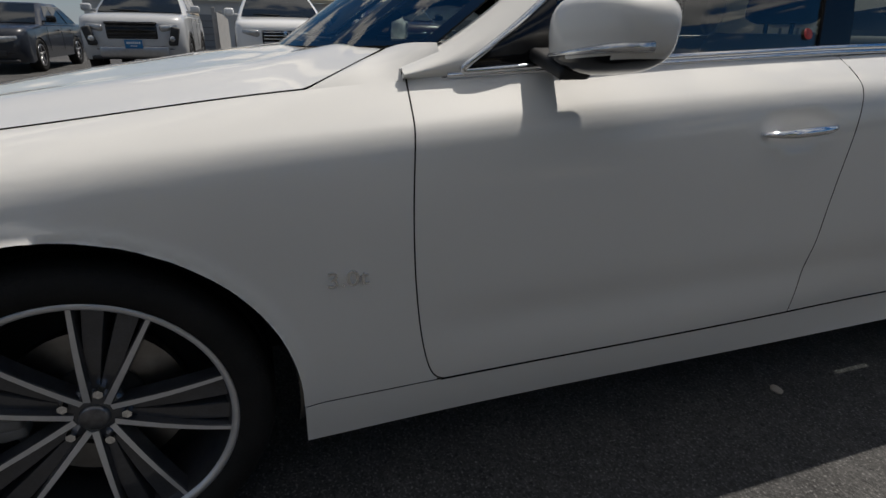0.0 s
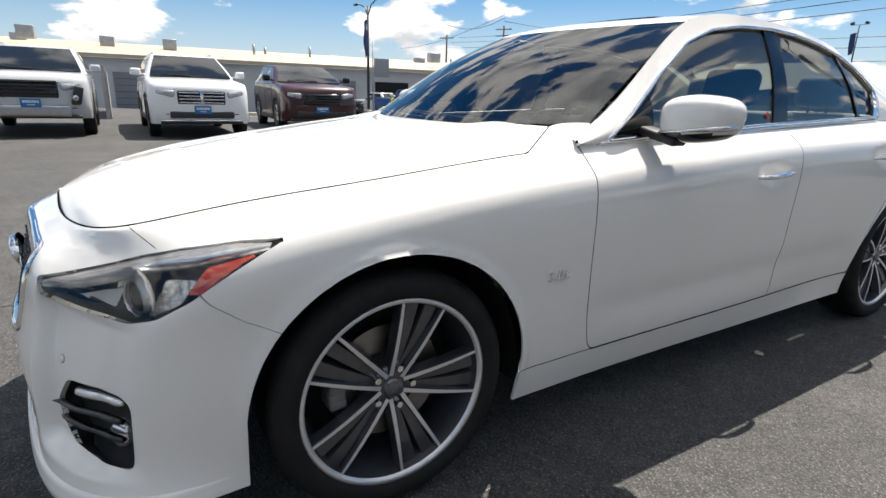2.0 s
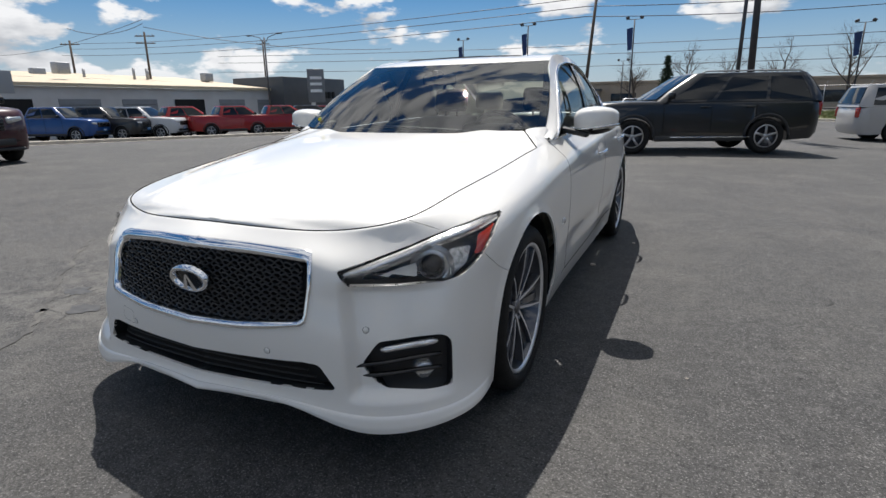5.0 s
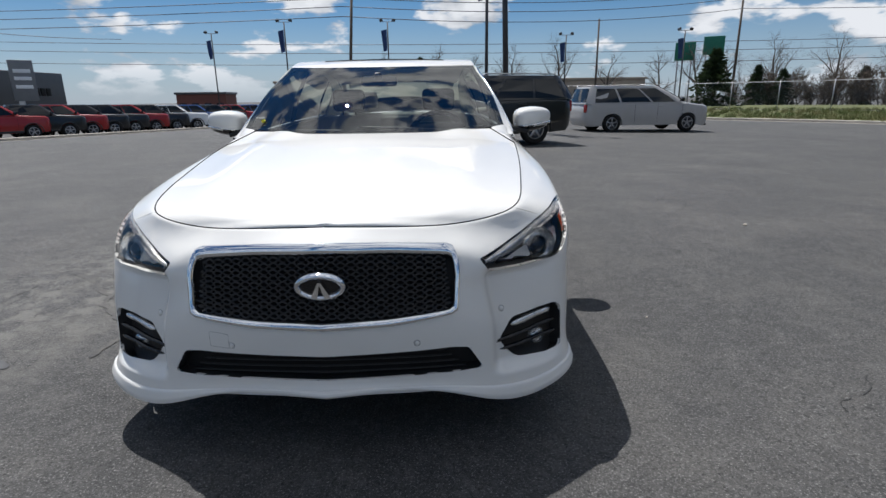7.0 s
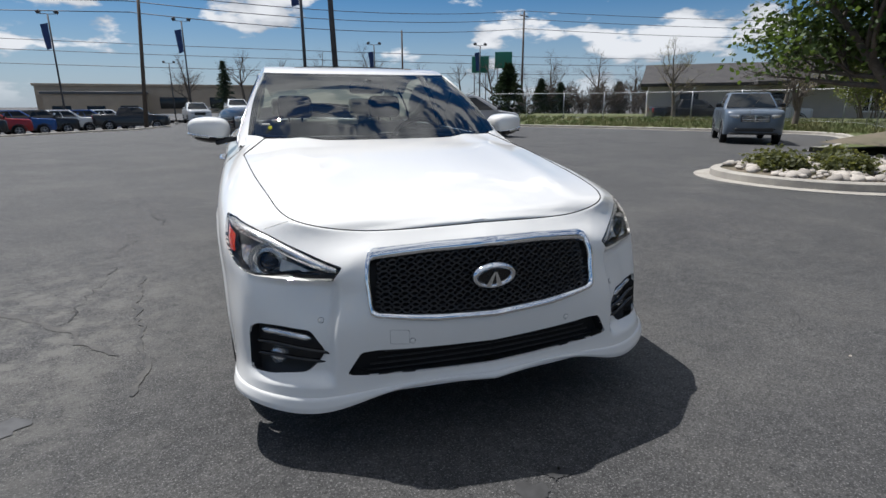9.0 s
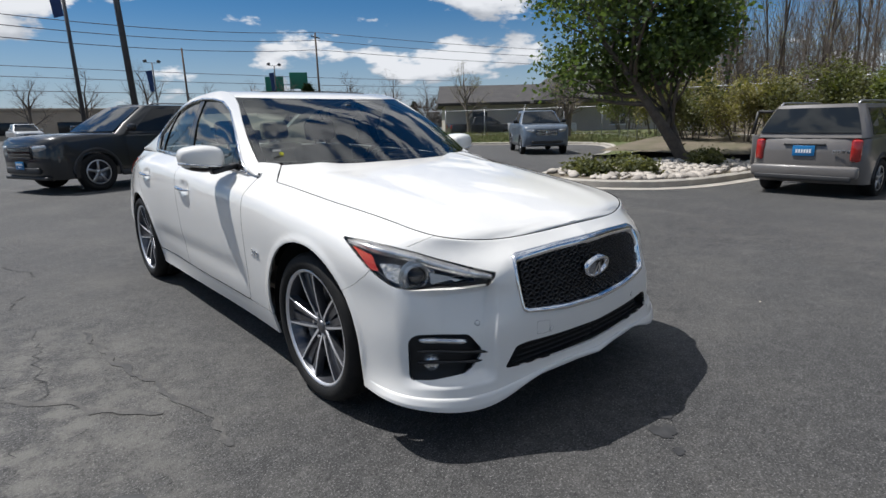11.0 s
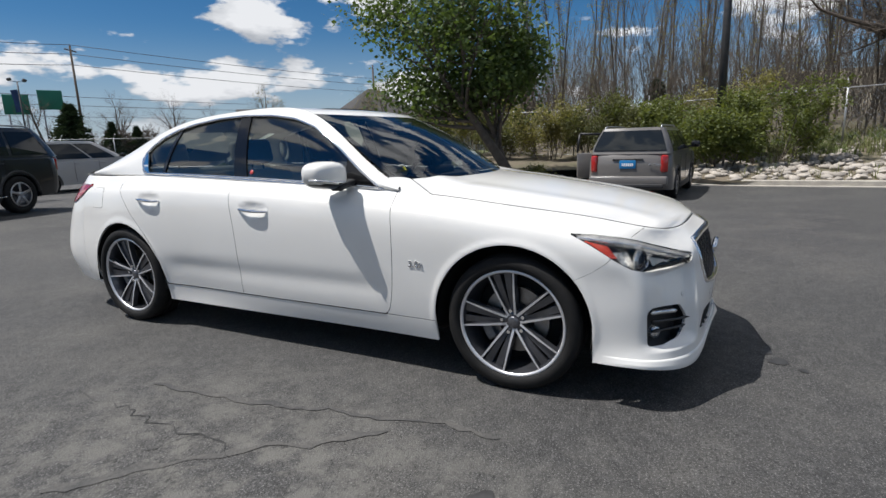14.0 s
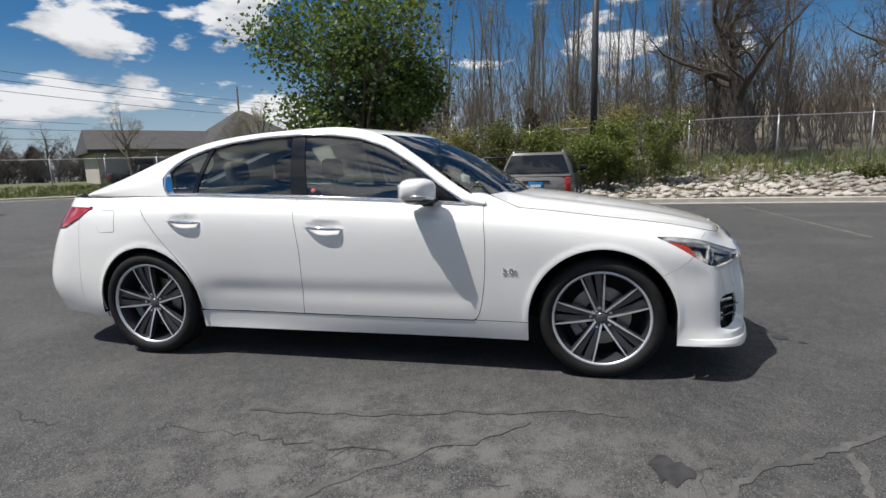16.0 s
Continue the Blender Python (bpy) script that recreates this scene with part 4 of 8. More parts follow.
screen = rows_sheet("windscreen", SCREEN, M["glass"], "windscreen reflecting the clouds", True)
screen.visible_shadow = False
border = []
for i in range(SCREEN.shape[0]):
    for j in range(SCREEN.shape[1]):
        border.append(SCREEN[i, j] - np.array([0, 0, 0.004]))
keep = [f for f in grid_faces(30, 41, True) if not (1 <= min(f) // 41 and max(f) // 41 <= 28 and 1 <= min(q % 41 for q in f) and max(q % 41 for q in f) <= 39)]
sheet("screen_border", *tidy(border, keep), M["frit"], sedan)
ROOF_C = spline((-3.45, -3.1, -2.75, -2.3, -1.8, -1.4, -1.22, -1.10), (1.085, 1.225, 1.352, 1.424, 1.445, 1.433, 1.411, 1.371))


def across(y_edge, y_mid):
    xr, zr = RAIL(y_edge)
    return lambda u: (float(xr) * u, y_edge + (y_mid - y_edge) * (1 - u * u), float(zr) + (float(ROOF_C(y_mid)) - float(zr)) * (1 - abs(u) ** 2.2))


ROOF = loft([across(-1.31, -1.10), across(-1.36, -1.20), across(-1.55, -1.46), across(-1.85, -1.83), across(-2.2, -2.25), across(-2.55, -2.63), across(-2.72, -2.80)], 41, 44)
rows_sheet("roof", ROOF, WHITE, flip=True)
REARW = loft([across(-2.72, -2.80), across(-2.95, -3.06), across(-3.2, -3.30), across(-3.40, -3.45)], 31, 20)
rear = rows_sheet("rear_screen", REARW, M["glass_dark"], flip=True)
deck_rows = [across(-3.40, -3.45), lambda u: (0.63 * u, -3.56 - 0.06 * (1 - u * u), 1.04 + 0.022 * (1 - u * u)), lambda u: (0.60 * u, -3.60 - 0.20 * (1 - u * u), 1.03 + 0.018 * (1 - u * u))]
rows_sheet("boot_lid", loft(deck_rows, 31, 14), WHITE, flip=True)
rows_sheet("cowl_panel", loft([lambda u: (0.76 * u, -0.33 - 0.31 * u * u, 0.975 - 0.035 * u * u), lambda u: (0.752 * u, -0.47 - 0.25 * u * u, 0.992 + 0.018 * u ** 2)], 31, 4), M["frit"], flip=True)
# sunroof glass
SUNR = loft([lambda u: (0.40 * u, -1.38, float(ROOF_C(-1.38)) + 0.004 - 0.008 * u * u), lambda u: (0.41 * u, -1.62, float(ROOF_C(-1.62)) + 0.003 - 0.008 * u * u), lambda u: (0.40 * u, -1.85, float(ROOF_C(-1.85)) + 0.003 - 0.008 * u * u)], 21, 10)
rows_sheet("sunroof", SUNR, M["black_gloss"], "dark glass sunroof panel", True)
# wipers
for x0, x1, y0 in ((-0.52, 0.06, -0.58), (0.10, 0.66, -0.60)):
    tube([(x0 + (x1 - x0) * t, -0.47 - 0.215 * ((x0 + (x1 - x0) * t) / 0.712) ** 2 - 0.03 * t, 1.015 - 0.03 * ((x0 + (x1 - x0) * t) / 0.712) ** 2 + 0.018 * t) for t in np.linspace(0, 1, 9)], 0.007, M["black_plastic"], "wiper", sedan, seg=6)


# ---- wheels
def make_wheel():
    hub = new("wheel")
    hub.parent = sedan
    I4 = Matrix()
    bm = bmesh.new()
    lathe(bm, [(0.262, 0.090), (0.270, 0.104), (0.292, 0.113), (0.315, 0.108), (0.330, 0.094), (0.3375, 0.075), (0.3378, 0.030), (0.333, 0.028), (0.333, 0.022), (0.338, 0.020), (0.338, -0.020), (0.333, -0.022), (0.333, -0.028), (0.3378, -0.030), (0.3375, -0.075), (0.330, -0.094), (0.30, -0.112), (0.24, -0.095)], I4, 72)
    tyre = part("tyre", bm, M["rubber"], hub)
    bm = bmesh.new()
    lathe(bm, [(0.2655, 0.086), (0.2680, 0.094), (0.2660, 0.100), (0.2550, 0.099), (0.2510, 0.090)], I4, 72)
    rim = part("rim_lip", bm, M["satin_metal"], hub, "machined alloy rim edge")
    bm = bmesh.new()
    lathe(bm, [(0.2510, 0.090), (0.240, 0.06), (0.222, 0.0), (0.222, -0.09), (0.24, -0.095)], I4, 72)
    part("rim_barrel", bm, M["rim_dark"], hub)
    bm = bmesh.new()
    lathe(bm, [(0.0005, 0.058), (0.046, 0.058), (0.062, 0.048), (0.068, 0.02), (0.07, -0.02)], I4, 40)
    part("hub_face", bm, M["rim_dark"], hub)
    bm = bmesh.new()
    lathe(bm, [(0.0005, 0.068), (0.023, 0.0675), (0.027, 0.065), (0.029, 0.056)], I4, 32)
    part("centre_cap", bm, M["cap"], hub, "grey centre cap")

    def bar(r0, a0, r1, a1, w0, w1, x0, x1, depth, mats, name):
        """A tapered spoke with a bright or dark face and dark flanks."""
        p0, p1 = Vector((0, r0 * math.cos(a0), r0 * math.sin(a0))), Vector((0, r1 * math.cos(a1), r1 * math.sin(a1)))
        d = (p1 - p0).normalized()
        t = Vector((0, -d.z, d.y))
        bm = bmesh.new()
        rings = []
        for k in range(6):
            u = k / 5
            c = p0.lerp(p1, u)
            w, x = w0 + (w1 - w0) * u, x0 + (x1 - x0) * u + 0.006 * math.sin(math.pi * u)
            b = 0.0035
            rings.append([bm.verts.new(c + t * q + Vector((h, 0, 0))) for q, h in ((-w / 2 - 0.004, x - depth), (-w / 2, x - b), (-w / 2 + b * 0.5, x), (w / 2 - b * 0.5, x), (w / 2, x - b), (w / 2 + 0.004, x - depth))])
        for k in range(5):
            for i in range(5):
                fc = bm.faces.new((rings[k][i], rings[k][i + 1], rings[k + 1][i + 1], rings[k + 1][i]))
                fc.material_index = 0 if i == 2 else 1
        bm.faces.new(rings[0]), bm.faces.new(rings[-1][::-1])
        bmesh.ops.recalc_face_normals(bm, faces=bm.faces)
        part(name, bm, mats, hub, smooth=False)
    for k in range(5):
        phi = radians(90 + 72 * k + 26)
        for e in (-1, 1):
            bar(0.036, phi + e * radians(8), 0.256, phi + e * radians(21.5), 0.016, 0.0115, 0.060, 0.090, 0.034, [M["satin_metal"], M["rim_dark"]], "spoke")
            bar(0.060, phi + radians(36) - e * radians(10), 0.251, phi + radians(36) - e * radians(6.8), 0.024, 0.040, 0.050, 0.074, 0.03, [M["rim_dark"], M["rim_dark"]], "inner_spoke")
        a = phi + radians(36)
        bm = bmesh.new()
        rod(bm, (0.045, 0.0572 * math.cos(a), 0.0572 * math.sin(a)), (0.068, 0.0572 * math.cos(a), 0.0572 * math.sin(a)), 0.0105, 0.0095, 6)
        part("wheel_nut", bm, M["chrome"], hub, smooth=False)
    bm = bmesh.new()
    lathe(bm, [(0.165, 0.012), (0.165, -0.012)], I4, 48)
    lathe(bm, [(0.09, 0.012), (0.165, 0.012)], I4, 48)
    part("brake_disc", bm, M["disc"], hub)
    bm = bmesh.new()
    lathe(bm, [(0.09, 0.012), (0.088, 0.03), (0.0005, 0.03)], I4, 32)
    lathe(bm, [(0.16, -0.03), (0.225, -0.04)], I4, 32)
    lathe(bm, [(0.0005, -0.035), (0.16, -0.035)], I4, 32)
    part("brake_bell", bm, M["void"], hub)
    bm = bmesh.new()
    for k in range(5):
        a = radians(8 * k - 16)
        box(bm, 0.075, 0.05, 0.03, (0.008, -0.150 * math.cos(a), 0.150 * math.sin(a)), 0.008, Matrix.Rotation(-a, 3, "X"))
    part("brake_caliper", bm, M["caliper"], hub)
    return hub


wheel = make_wheel()
wheel.matrix_basis = Matrix.Translation((0.775, 0.0, 0.338)) @ Matrix.Rotation(radians(22), 4, "X")
for x, y, turn, roll in ((0.775, REAR_Y, 0, 21), (-0.775, 0.0, 180, -8), (-0.775, REAR_Y, 180, 12)):
    copy_thing(wheel, Matrix.Translation((x, y, 0.338)) @ Matrix.Rotation(radians(turn), 4, "Z") @ Matrix.Rotation(radians(roll), 4, "X"))
# wheel wells and underbody
for side in (1, -1):
    for y0, ra in ARCHES:
        bm = bmesh.new()
        n, prev = 30, None
        for i in range(n + 1):
            a = math.pi * (1.12 * i / n - 0.06)
            row = [bm.verts.new((x * side, y0 + r * math.cos(a), AXLE_Z + r * math.sin(a))) for x, r in ((0.872, ra - 0.006), (0.855, ra + 0.006), (0.50, ra + 0.006), (0.48, 0.1))]
            if prev:
                for k in range(3):
                    bm.faces.new((prev[k], prev[k + 1], row[k + 1], row[k]))
            prev = row
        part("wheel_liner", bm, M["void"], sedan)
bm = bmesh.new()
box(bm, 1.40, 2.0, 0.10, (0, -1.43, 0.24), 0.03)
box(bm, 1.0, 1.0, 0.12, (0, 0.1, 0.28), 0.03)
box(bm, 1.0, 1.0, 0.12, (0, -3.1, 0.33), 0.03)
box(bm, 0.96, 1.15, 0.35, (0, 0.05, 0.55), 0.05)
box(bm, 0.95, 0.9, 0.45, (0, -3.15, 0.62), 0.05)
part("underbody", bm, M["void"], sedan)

# ---- mirrors, handles, badges
for side in (1, -1):
    bm = bmesh.new()
    bmesh.ops.create_uvsphere(bm, u_segments=32, v_segments=20, radius=1)
    for q in bm.verts:
        x, y, z = q.co
        e = 0.62
        x, y, z = (math.copysign(abs(k) ** e, k) for k in (x, y, z))
        x *= 1 - 0.10 * max(0, -z)
        y2 = y * (0.085 if y < 0 else 0.105) * (1 - 0.35 * max(0, x) * (1 if y > 0 else 0.2))
        z2 = z * 0.068 * (1 - 0.18 * max(0, x)) + 0.006 * x
        q.co = ((0.946 + 0.114 * x) * side, -1.0 + y2, 1.049 + z2 * 1.08)
    if side < 0:
        bmesh.ops.reverse_faces(bm, faces=bm.faces)
    low = [fc for fc in bm.faces if fc.calc_center_median().z < 1.010]
    for fc in bm.faces:
        fc.material_index = 0
    for fc in low:
        fc.material_index = 1
    mirror = part("door_mirror", bm, [WHITE, M["black_gloss"]], sedan, "white door mirror with a clear turn signal")
    strip, rad = [], []
    for u in np.linspace(-0.75, 0.985, 16):
        X, Z = abs(u) ** (1 / 0.62), 0.33
        y = max(0.0, 1 - X * X - Z * Z) ** 0.31
        x = u * 0.96
        strip.append(((0.946 + 0.116 * x) * side, -1.0 + y * 0.107 * (1 - 0.35 * max(0, x)), 1.047 - 0.033 * (1 - 0.18 * max(0, x)) + 0.006 * x + 0.004 * u))
        rad.append(0.004 + 0.007 * max(0, u))
    tube(strip, rad, M["reflector"], "turn_signal", mirror, "clear turn signal strip", seg=8, flat=0.9)
    bm = bmesh.new()
    box(bm, 0.16, 0.07, 0.028, (0.84 * side, -0.945, 0.993), 0.01, Matrix.Rotation(radians(12 * side), 3, "Y"))
    part("mirror_arm", bm, M["black_plastic"], mirror)
    bm = bmesh.new()
    box(bm, 0.14, 0.004, 0.074, (0.933 * side, -1.0835, 1.052), 0.0018)
    part("mirror_glass", bm, M["chrome"], mirror)
    for y, z in HANDLES:
        def skin(yy, zz):
            col = body_at(float(s_of_y(yy)), np.linspace(3.0, TOP, 200))
            return col[np.argmin(abs(col[:, 2] - zz))]
        line, rad = [], []
        for t in np.linspace(-1, 1, 15):
            p = skin(y + 0.118 * t, z - 0.006 * t)
            line.append(((p[0] - 0.004 + 0.030 * (1 - t ** 4)) * side, y + 0.118 * t, z - 0.006 * t))
            rad.append(0.0065 + 0.0065 * (1 - t * t))
        handle = tube(line, rad, M["chrome"], "door_handle", sedan, "chrome door handle", seg=10, flat=0.9)
    # model figures on the front wing
    cu = bpy.data.curves.new("figures", "FONT")
    cu.body, cu.size, cu.extrude, cu.bevel_depth, cu.align_x = "3.0t", 0.046, 0.002, 0.0002, "CENTER"
    tmp = new("figures", cu)
    bpy.context.view_layer.update()
    me = bpy.data.meshes.new_from_object(tmp.evaluated_get(bpy.context.evaluated_depsgraph_get()))
    bpy.data.objects.remove(tmp)
    turn = Matrix.Rotation(radians(90), 4, "X")
    turn = Matrix.Rotation(radians(90 if side > 0 else -90), 4, "Z") @ turn
    me.transform(Matrix.Translation((0, -0.496, 0.588)) @ turn @ Matrix.Diagonal((1.15, 1, 1, 1)))
    for v in me.vertices:
        v.co.x += side * (skin(v.co.y, v.co.z)[0] + 0.002)
    attach("model_figures", me, M["chrome"], sedan, "chrome 3.0t lettering", smooth=False)
    # tail lamp wraps the corner
    p, f = cut(np.concatenate([TAIL, SIDE[:26, ::1][:, np.linspace(0, 75, 44).astype(int)]]).reshape(-1, 3), grid_faces(len(TAIL) + 26, 44, flip=True),
               [(-3.335, 0.962), (-3.42, 0.90), (-3.55, 0.835), (-3.75, 0.815), (-3.95, 0.83), (-3.95, 0.96), (-3.7, 0.972), (-3.5, 0.965)], yz, 0.02, keep_inside=True)
    p = [q + np.array([0.004, -0.003, 0]) for q in p]
    ob = panel("tail_lamp", p, [q for q in f if np.mean([p[i][0] for i in q]) > 0.30], M["red_lens"], sedan, side, "red tail lamp", flange=0.004)
    # fuel flap outline on the right side only
    if side > 0:
        loop = rounded([(-3.265, 0.945), (-3.10, 0.948), (-3.075, 0.81), (-3.235, 0.805)], 0.03)

        def flap(yy, zz):
            col = body_at(float(s_of_y(yy)), np.linspace(3.0, TOP, 200))
            return col[np.argmin(abs(col[:, 2] - zz))][0]
        tube([(flap(yy, zz) - 0.0005, yy, zz) for yy, zz in dense(loop + loop[:1], 2)[:-1]], 0.0016, M["black_plastic"], "fuel_flap_joint", sedan, seg=5, closed=True)
# ---- cabin inside
def seat(x, y, w):
    s = new("front_seat" if w < 0.7 else "rear_bench")
    s.parent = sedan
    bm = bmesh.new()
    box(bm, w, 0.50, 0.16, (x, y, 0.46), 0.05, seg=3)
    part("cushion", bm, M["trim_cloth"], s)
    bm = bmesh.new()
    box(bm, w, 0.13, 0.60, (x, y - 0.32, 0.76), 0.05, Matrix.Rotation(radians(14), 3, "X"), seg=3)
    part("backrest", bm, M["trim_cloth"], s)
    for hx in ((x,) if w < 0.7 else (x - 0.36, x + 0.36)):
        bm = bmesh.new()
        box(bm, 0.26, 0.10, 0.17, (hx, y - 0.43, 1.17), 0.04, Matrix.Rotation(radians(10), 3, "X"), seg=3)
        rod(bm, (hx - 0.05, y - 0.42, 1.02), (hx - 0.05, y - 0.42, 1.12), 0.007, seg=8)
        rod(bm, (hx + 0.05, y - 0.42, 1.02), (hx + 0.05, y - 0.42, 1.12), 0.007, seg=8)
        part("headrest", bm, M["dark_cloth"] if w < 0.7 else M["trim_cloth"], s)


seat(-0.36, -1.62, 0.50), seat(0.36, -1.62, 0.50), seat(0, -2.50, 1.20)
bm = bmesh.new()
box(bm, 1.40, 0.50, 0.22, (0, -0.86, 0.86), 0.07, Matrix.Rotation(radians(-6), 3, "X"), seg=3)
box(bm, 1.36, 0.35, 0.40, (0, -0.88, 0.62), 0.05)
box(bm, 0.24, 1.0, 0.30, (0, -1.35, 0.50), 0.05)
box(bm, 0.36, 0.10, 0.09, (-0.36, -0.98, 0.99), 0.04)
part("dashboard", bm, M["dark_cloth"], sedan)
bm = bmesh.new()
prof = [(0.185 + 0.015 * math.cos(a), 0.015 * math.sin(a)) for a in np.linspace(0, 2 * math.pi, 11)]
wm = Matrix.Translation((-0.36, -1.16, 0.92)) @ Vector((0, -0.92, 0.40)).to_track_quat("X", "Z").to_matrix().to_4x4()
lathe(bm, prof, wm, 40)
lathe(bm, [(0.0005, 0.02), (0.06, 0.015), (0.07, -0.01)], wm, 24)
for a in (0.2, math.pi - 0.2, 1.5 * math.pi):
    rod(bm, wm @ Vector((0, 0.05 * math.cos(a), 0.05 * math.sin(a))), wm @ Vector((0, 0.185 * math.cos(a), 0.185 * math.sin(a))), 0.016, seg=8)
part("steering_wheel", bm, M["dark_cloth"], sedan)
bm = bmesh.new()
box(bm, 0.22, 0.03, 0.065, (0, -1.06, 1.285), 0.02)
box(bm, 0.05, 0.08, 0.05, (0, -1.03, 1.31), 0.015)
part("rear_view_mirror", bm, M["black_plastic"], sedan)
bm = bmesh.new()
box(bm, 1.44, 2.4, 0.04, (0, -1.9, 0.34), 0.01)
for sx in (1, -1):
    box(bm, 0.05, 2.1, 0.52, (0.735 * sx, -1.75, 0.69), 0.02)
box(bm, 1.2, 0.55, 0.04, (0, -3.08, 1.0), 0.015)
part("cabin_trim", bm, M["trim_cloth"], sedan)
LINER = loft([across(-1.36, -1.22), across(-1.85, -1.83), across(-2.3, -2.35), across(-2.66, -2.74)], 21, 16) - np.array([0, 0, 0.03])
LINER[..., 0] *= 0.94
rows_sheet("headliner", LINER, M["trim_cloth"])
# stickers on the glass
st = SCREEN[3, 37] + np.array([0, 0.004, 0.006])
bm = bmesh.new()
box(bm, 0.045, 0.004, 0.014, tuple(st + np.array([0.02, -0.01, 0.018])), 0.001, Matrix.Rotation(radians(-58), 3, "X"))
part("paper_sticker", bm, material("sticker_paper", (0.75, 0.75, 0.70), 0.7, fine=0.1), sedan)
bm = bmesh.new()
rod(bm, Vector(st), Vector(st) + Vector((0, 0.0016, 0.0012)), 0.012, seg=20)
part("yellow_sticker", bm, material("yellow_sticker", (0.80, 0.72, 0.05), 0.6, fine=0.1), sedan)
for side in (1, -1):
    q = green_at(-1.70, 1.055, -0.008)
    bm = bmesh.new()
    lathe(bm, [(0.0005, 0.001), (0.014, 0.001), (0.0145, 0.0)], Matrix.Translation((q.x * side, q.y, q.z)) @ Vector((0.93 * side, 0, 0.36)).to_track_quat("X", "Z").to_matrix().to_4x4(), 20)
    part("round_decal", bm, material("red_decal", (0.45, 0.05, 0.05), 0.5, fine=0.2, fine_scale=120), sedan)

# ---------------------------------------------------------------- other vehicles on the lot
M["far_glass"] = material("dark_window_glass", (0.014, 0.017, 0.019), 0.06, 0.0, 0.0, fine=0.1, spec=0.45)
M["far_plastic"] = material("grey_black_cladding", (0.03, 0.03, 0.031), 0.6, fine=0.1, bump=0.1, bump_scale=300)
M["alloy"] = material("silver_alloy_wheel", (0.50, 0.50, 0.51), 0.3, 0.85, second=(0.38, 0.38, 0.39), scale=14, amount=0.5)
M["lamp_clear"] = material("clear_headlamp", (0.62, 0.63, 0.62), 0.12, 0.55, 1.0, second=(0.30, 0.30, 0.31), scale=16, amount=0.7)
M["plate_blue"] = material("blue_dealer_plate", (0.012, 0.16, 0.38), 0.4, fine=0.1)
M["plate_white"] = material("white_print", (0.75, 0.77, 0.78), 0.5, fine=0.06)
PAINTS = {"silver": (0.50, 0.51, 0.52), "white": (0.80, 0.80, 0.79), "maroon": (0.045, 0.010, 0.014), "graphite": (0.016, 0.018, 0.020), "champagne": (0.42, 0.41, 0.40),
          "steel": (0.11, 0.14, 0.18), "slate": (0.022, 0.026, 0.036), "taupe": (0.15, 0.140, 0.132), "red": (0.30, 0.012, 0.012), "black": (0.012, 0.012, 0.014), "blue": (0.010, 0.06, 0.22)}
for key, rgb in PAINTS.items():
    M["paint_" + key] = paint("car_paint_" + key, rgb, 0.5, 0.30)


def far_wheel(parent, r, x, y, width=0.22, spokes=5, mat=None):
    hub = new("wheel")
    hub.parent = parent
    side = 1 if x > 0 else -1
    hub.matrix_basis = Matrix.Translation((x, y, r)) @ Matrix.Rotation(0 if side > 0 else math.pi, 4, "Z")
    rr, w = r * 0.66, width / 2
    bm = bmesh.new()
    lathe(bm, [(rr, w * 0.75), (r * 0.80, w), (r * 0.93, w * 0.95), (r, w * 0.6), (r, -w * 0.6), (r * 0.93, -w), (rr, -w)], Matrix(), 32)
    part("tyre", bm, M["rubber"], hub)
    bm = bmesh.new()
    lathe(bm, [(rr, w * 0.80), (rr * 0.94, w * 0.86), (rr * 0.88, w * 0.6), (rr * 0.84, -w * 0.2), (0.02, -w * 0.2)], Matrix(), 32)
    part("rim_well", bm, M["rim_dark"], hub)
    bm = bmesh.new()
    lathe(bm, [(rr * 0.99, w * 0.78), (rr * 0.97, w * 0.90), (rr * 0.88, w * 0.84)], Matrix(), 32)
    lathe(bm, [(0.002, w * 0.80), (rr * 0.22, w * 0.76), (rr * 0.26, w * 0.4)], Matrix(), 20)
    for k in range(spokes):
        a = 2 * math.pi * k / spokes + 0.3
        d = Vector((0, math.cos(a), math.sin(a)))
        box(bm, 0.03, rr * 0.78, rr * 0.20, d * rr * 0.55 + Vector((w * 0.66, 0, 0)), 0.008, Matrix.Rotation(a, 3, "X"), seg=1)
    part("rim", bm, mat or M["alloy"], hub)
    return hub


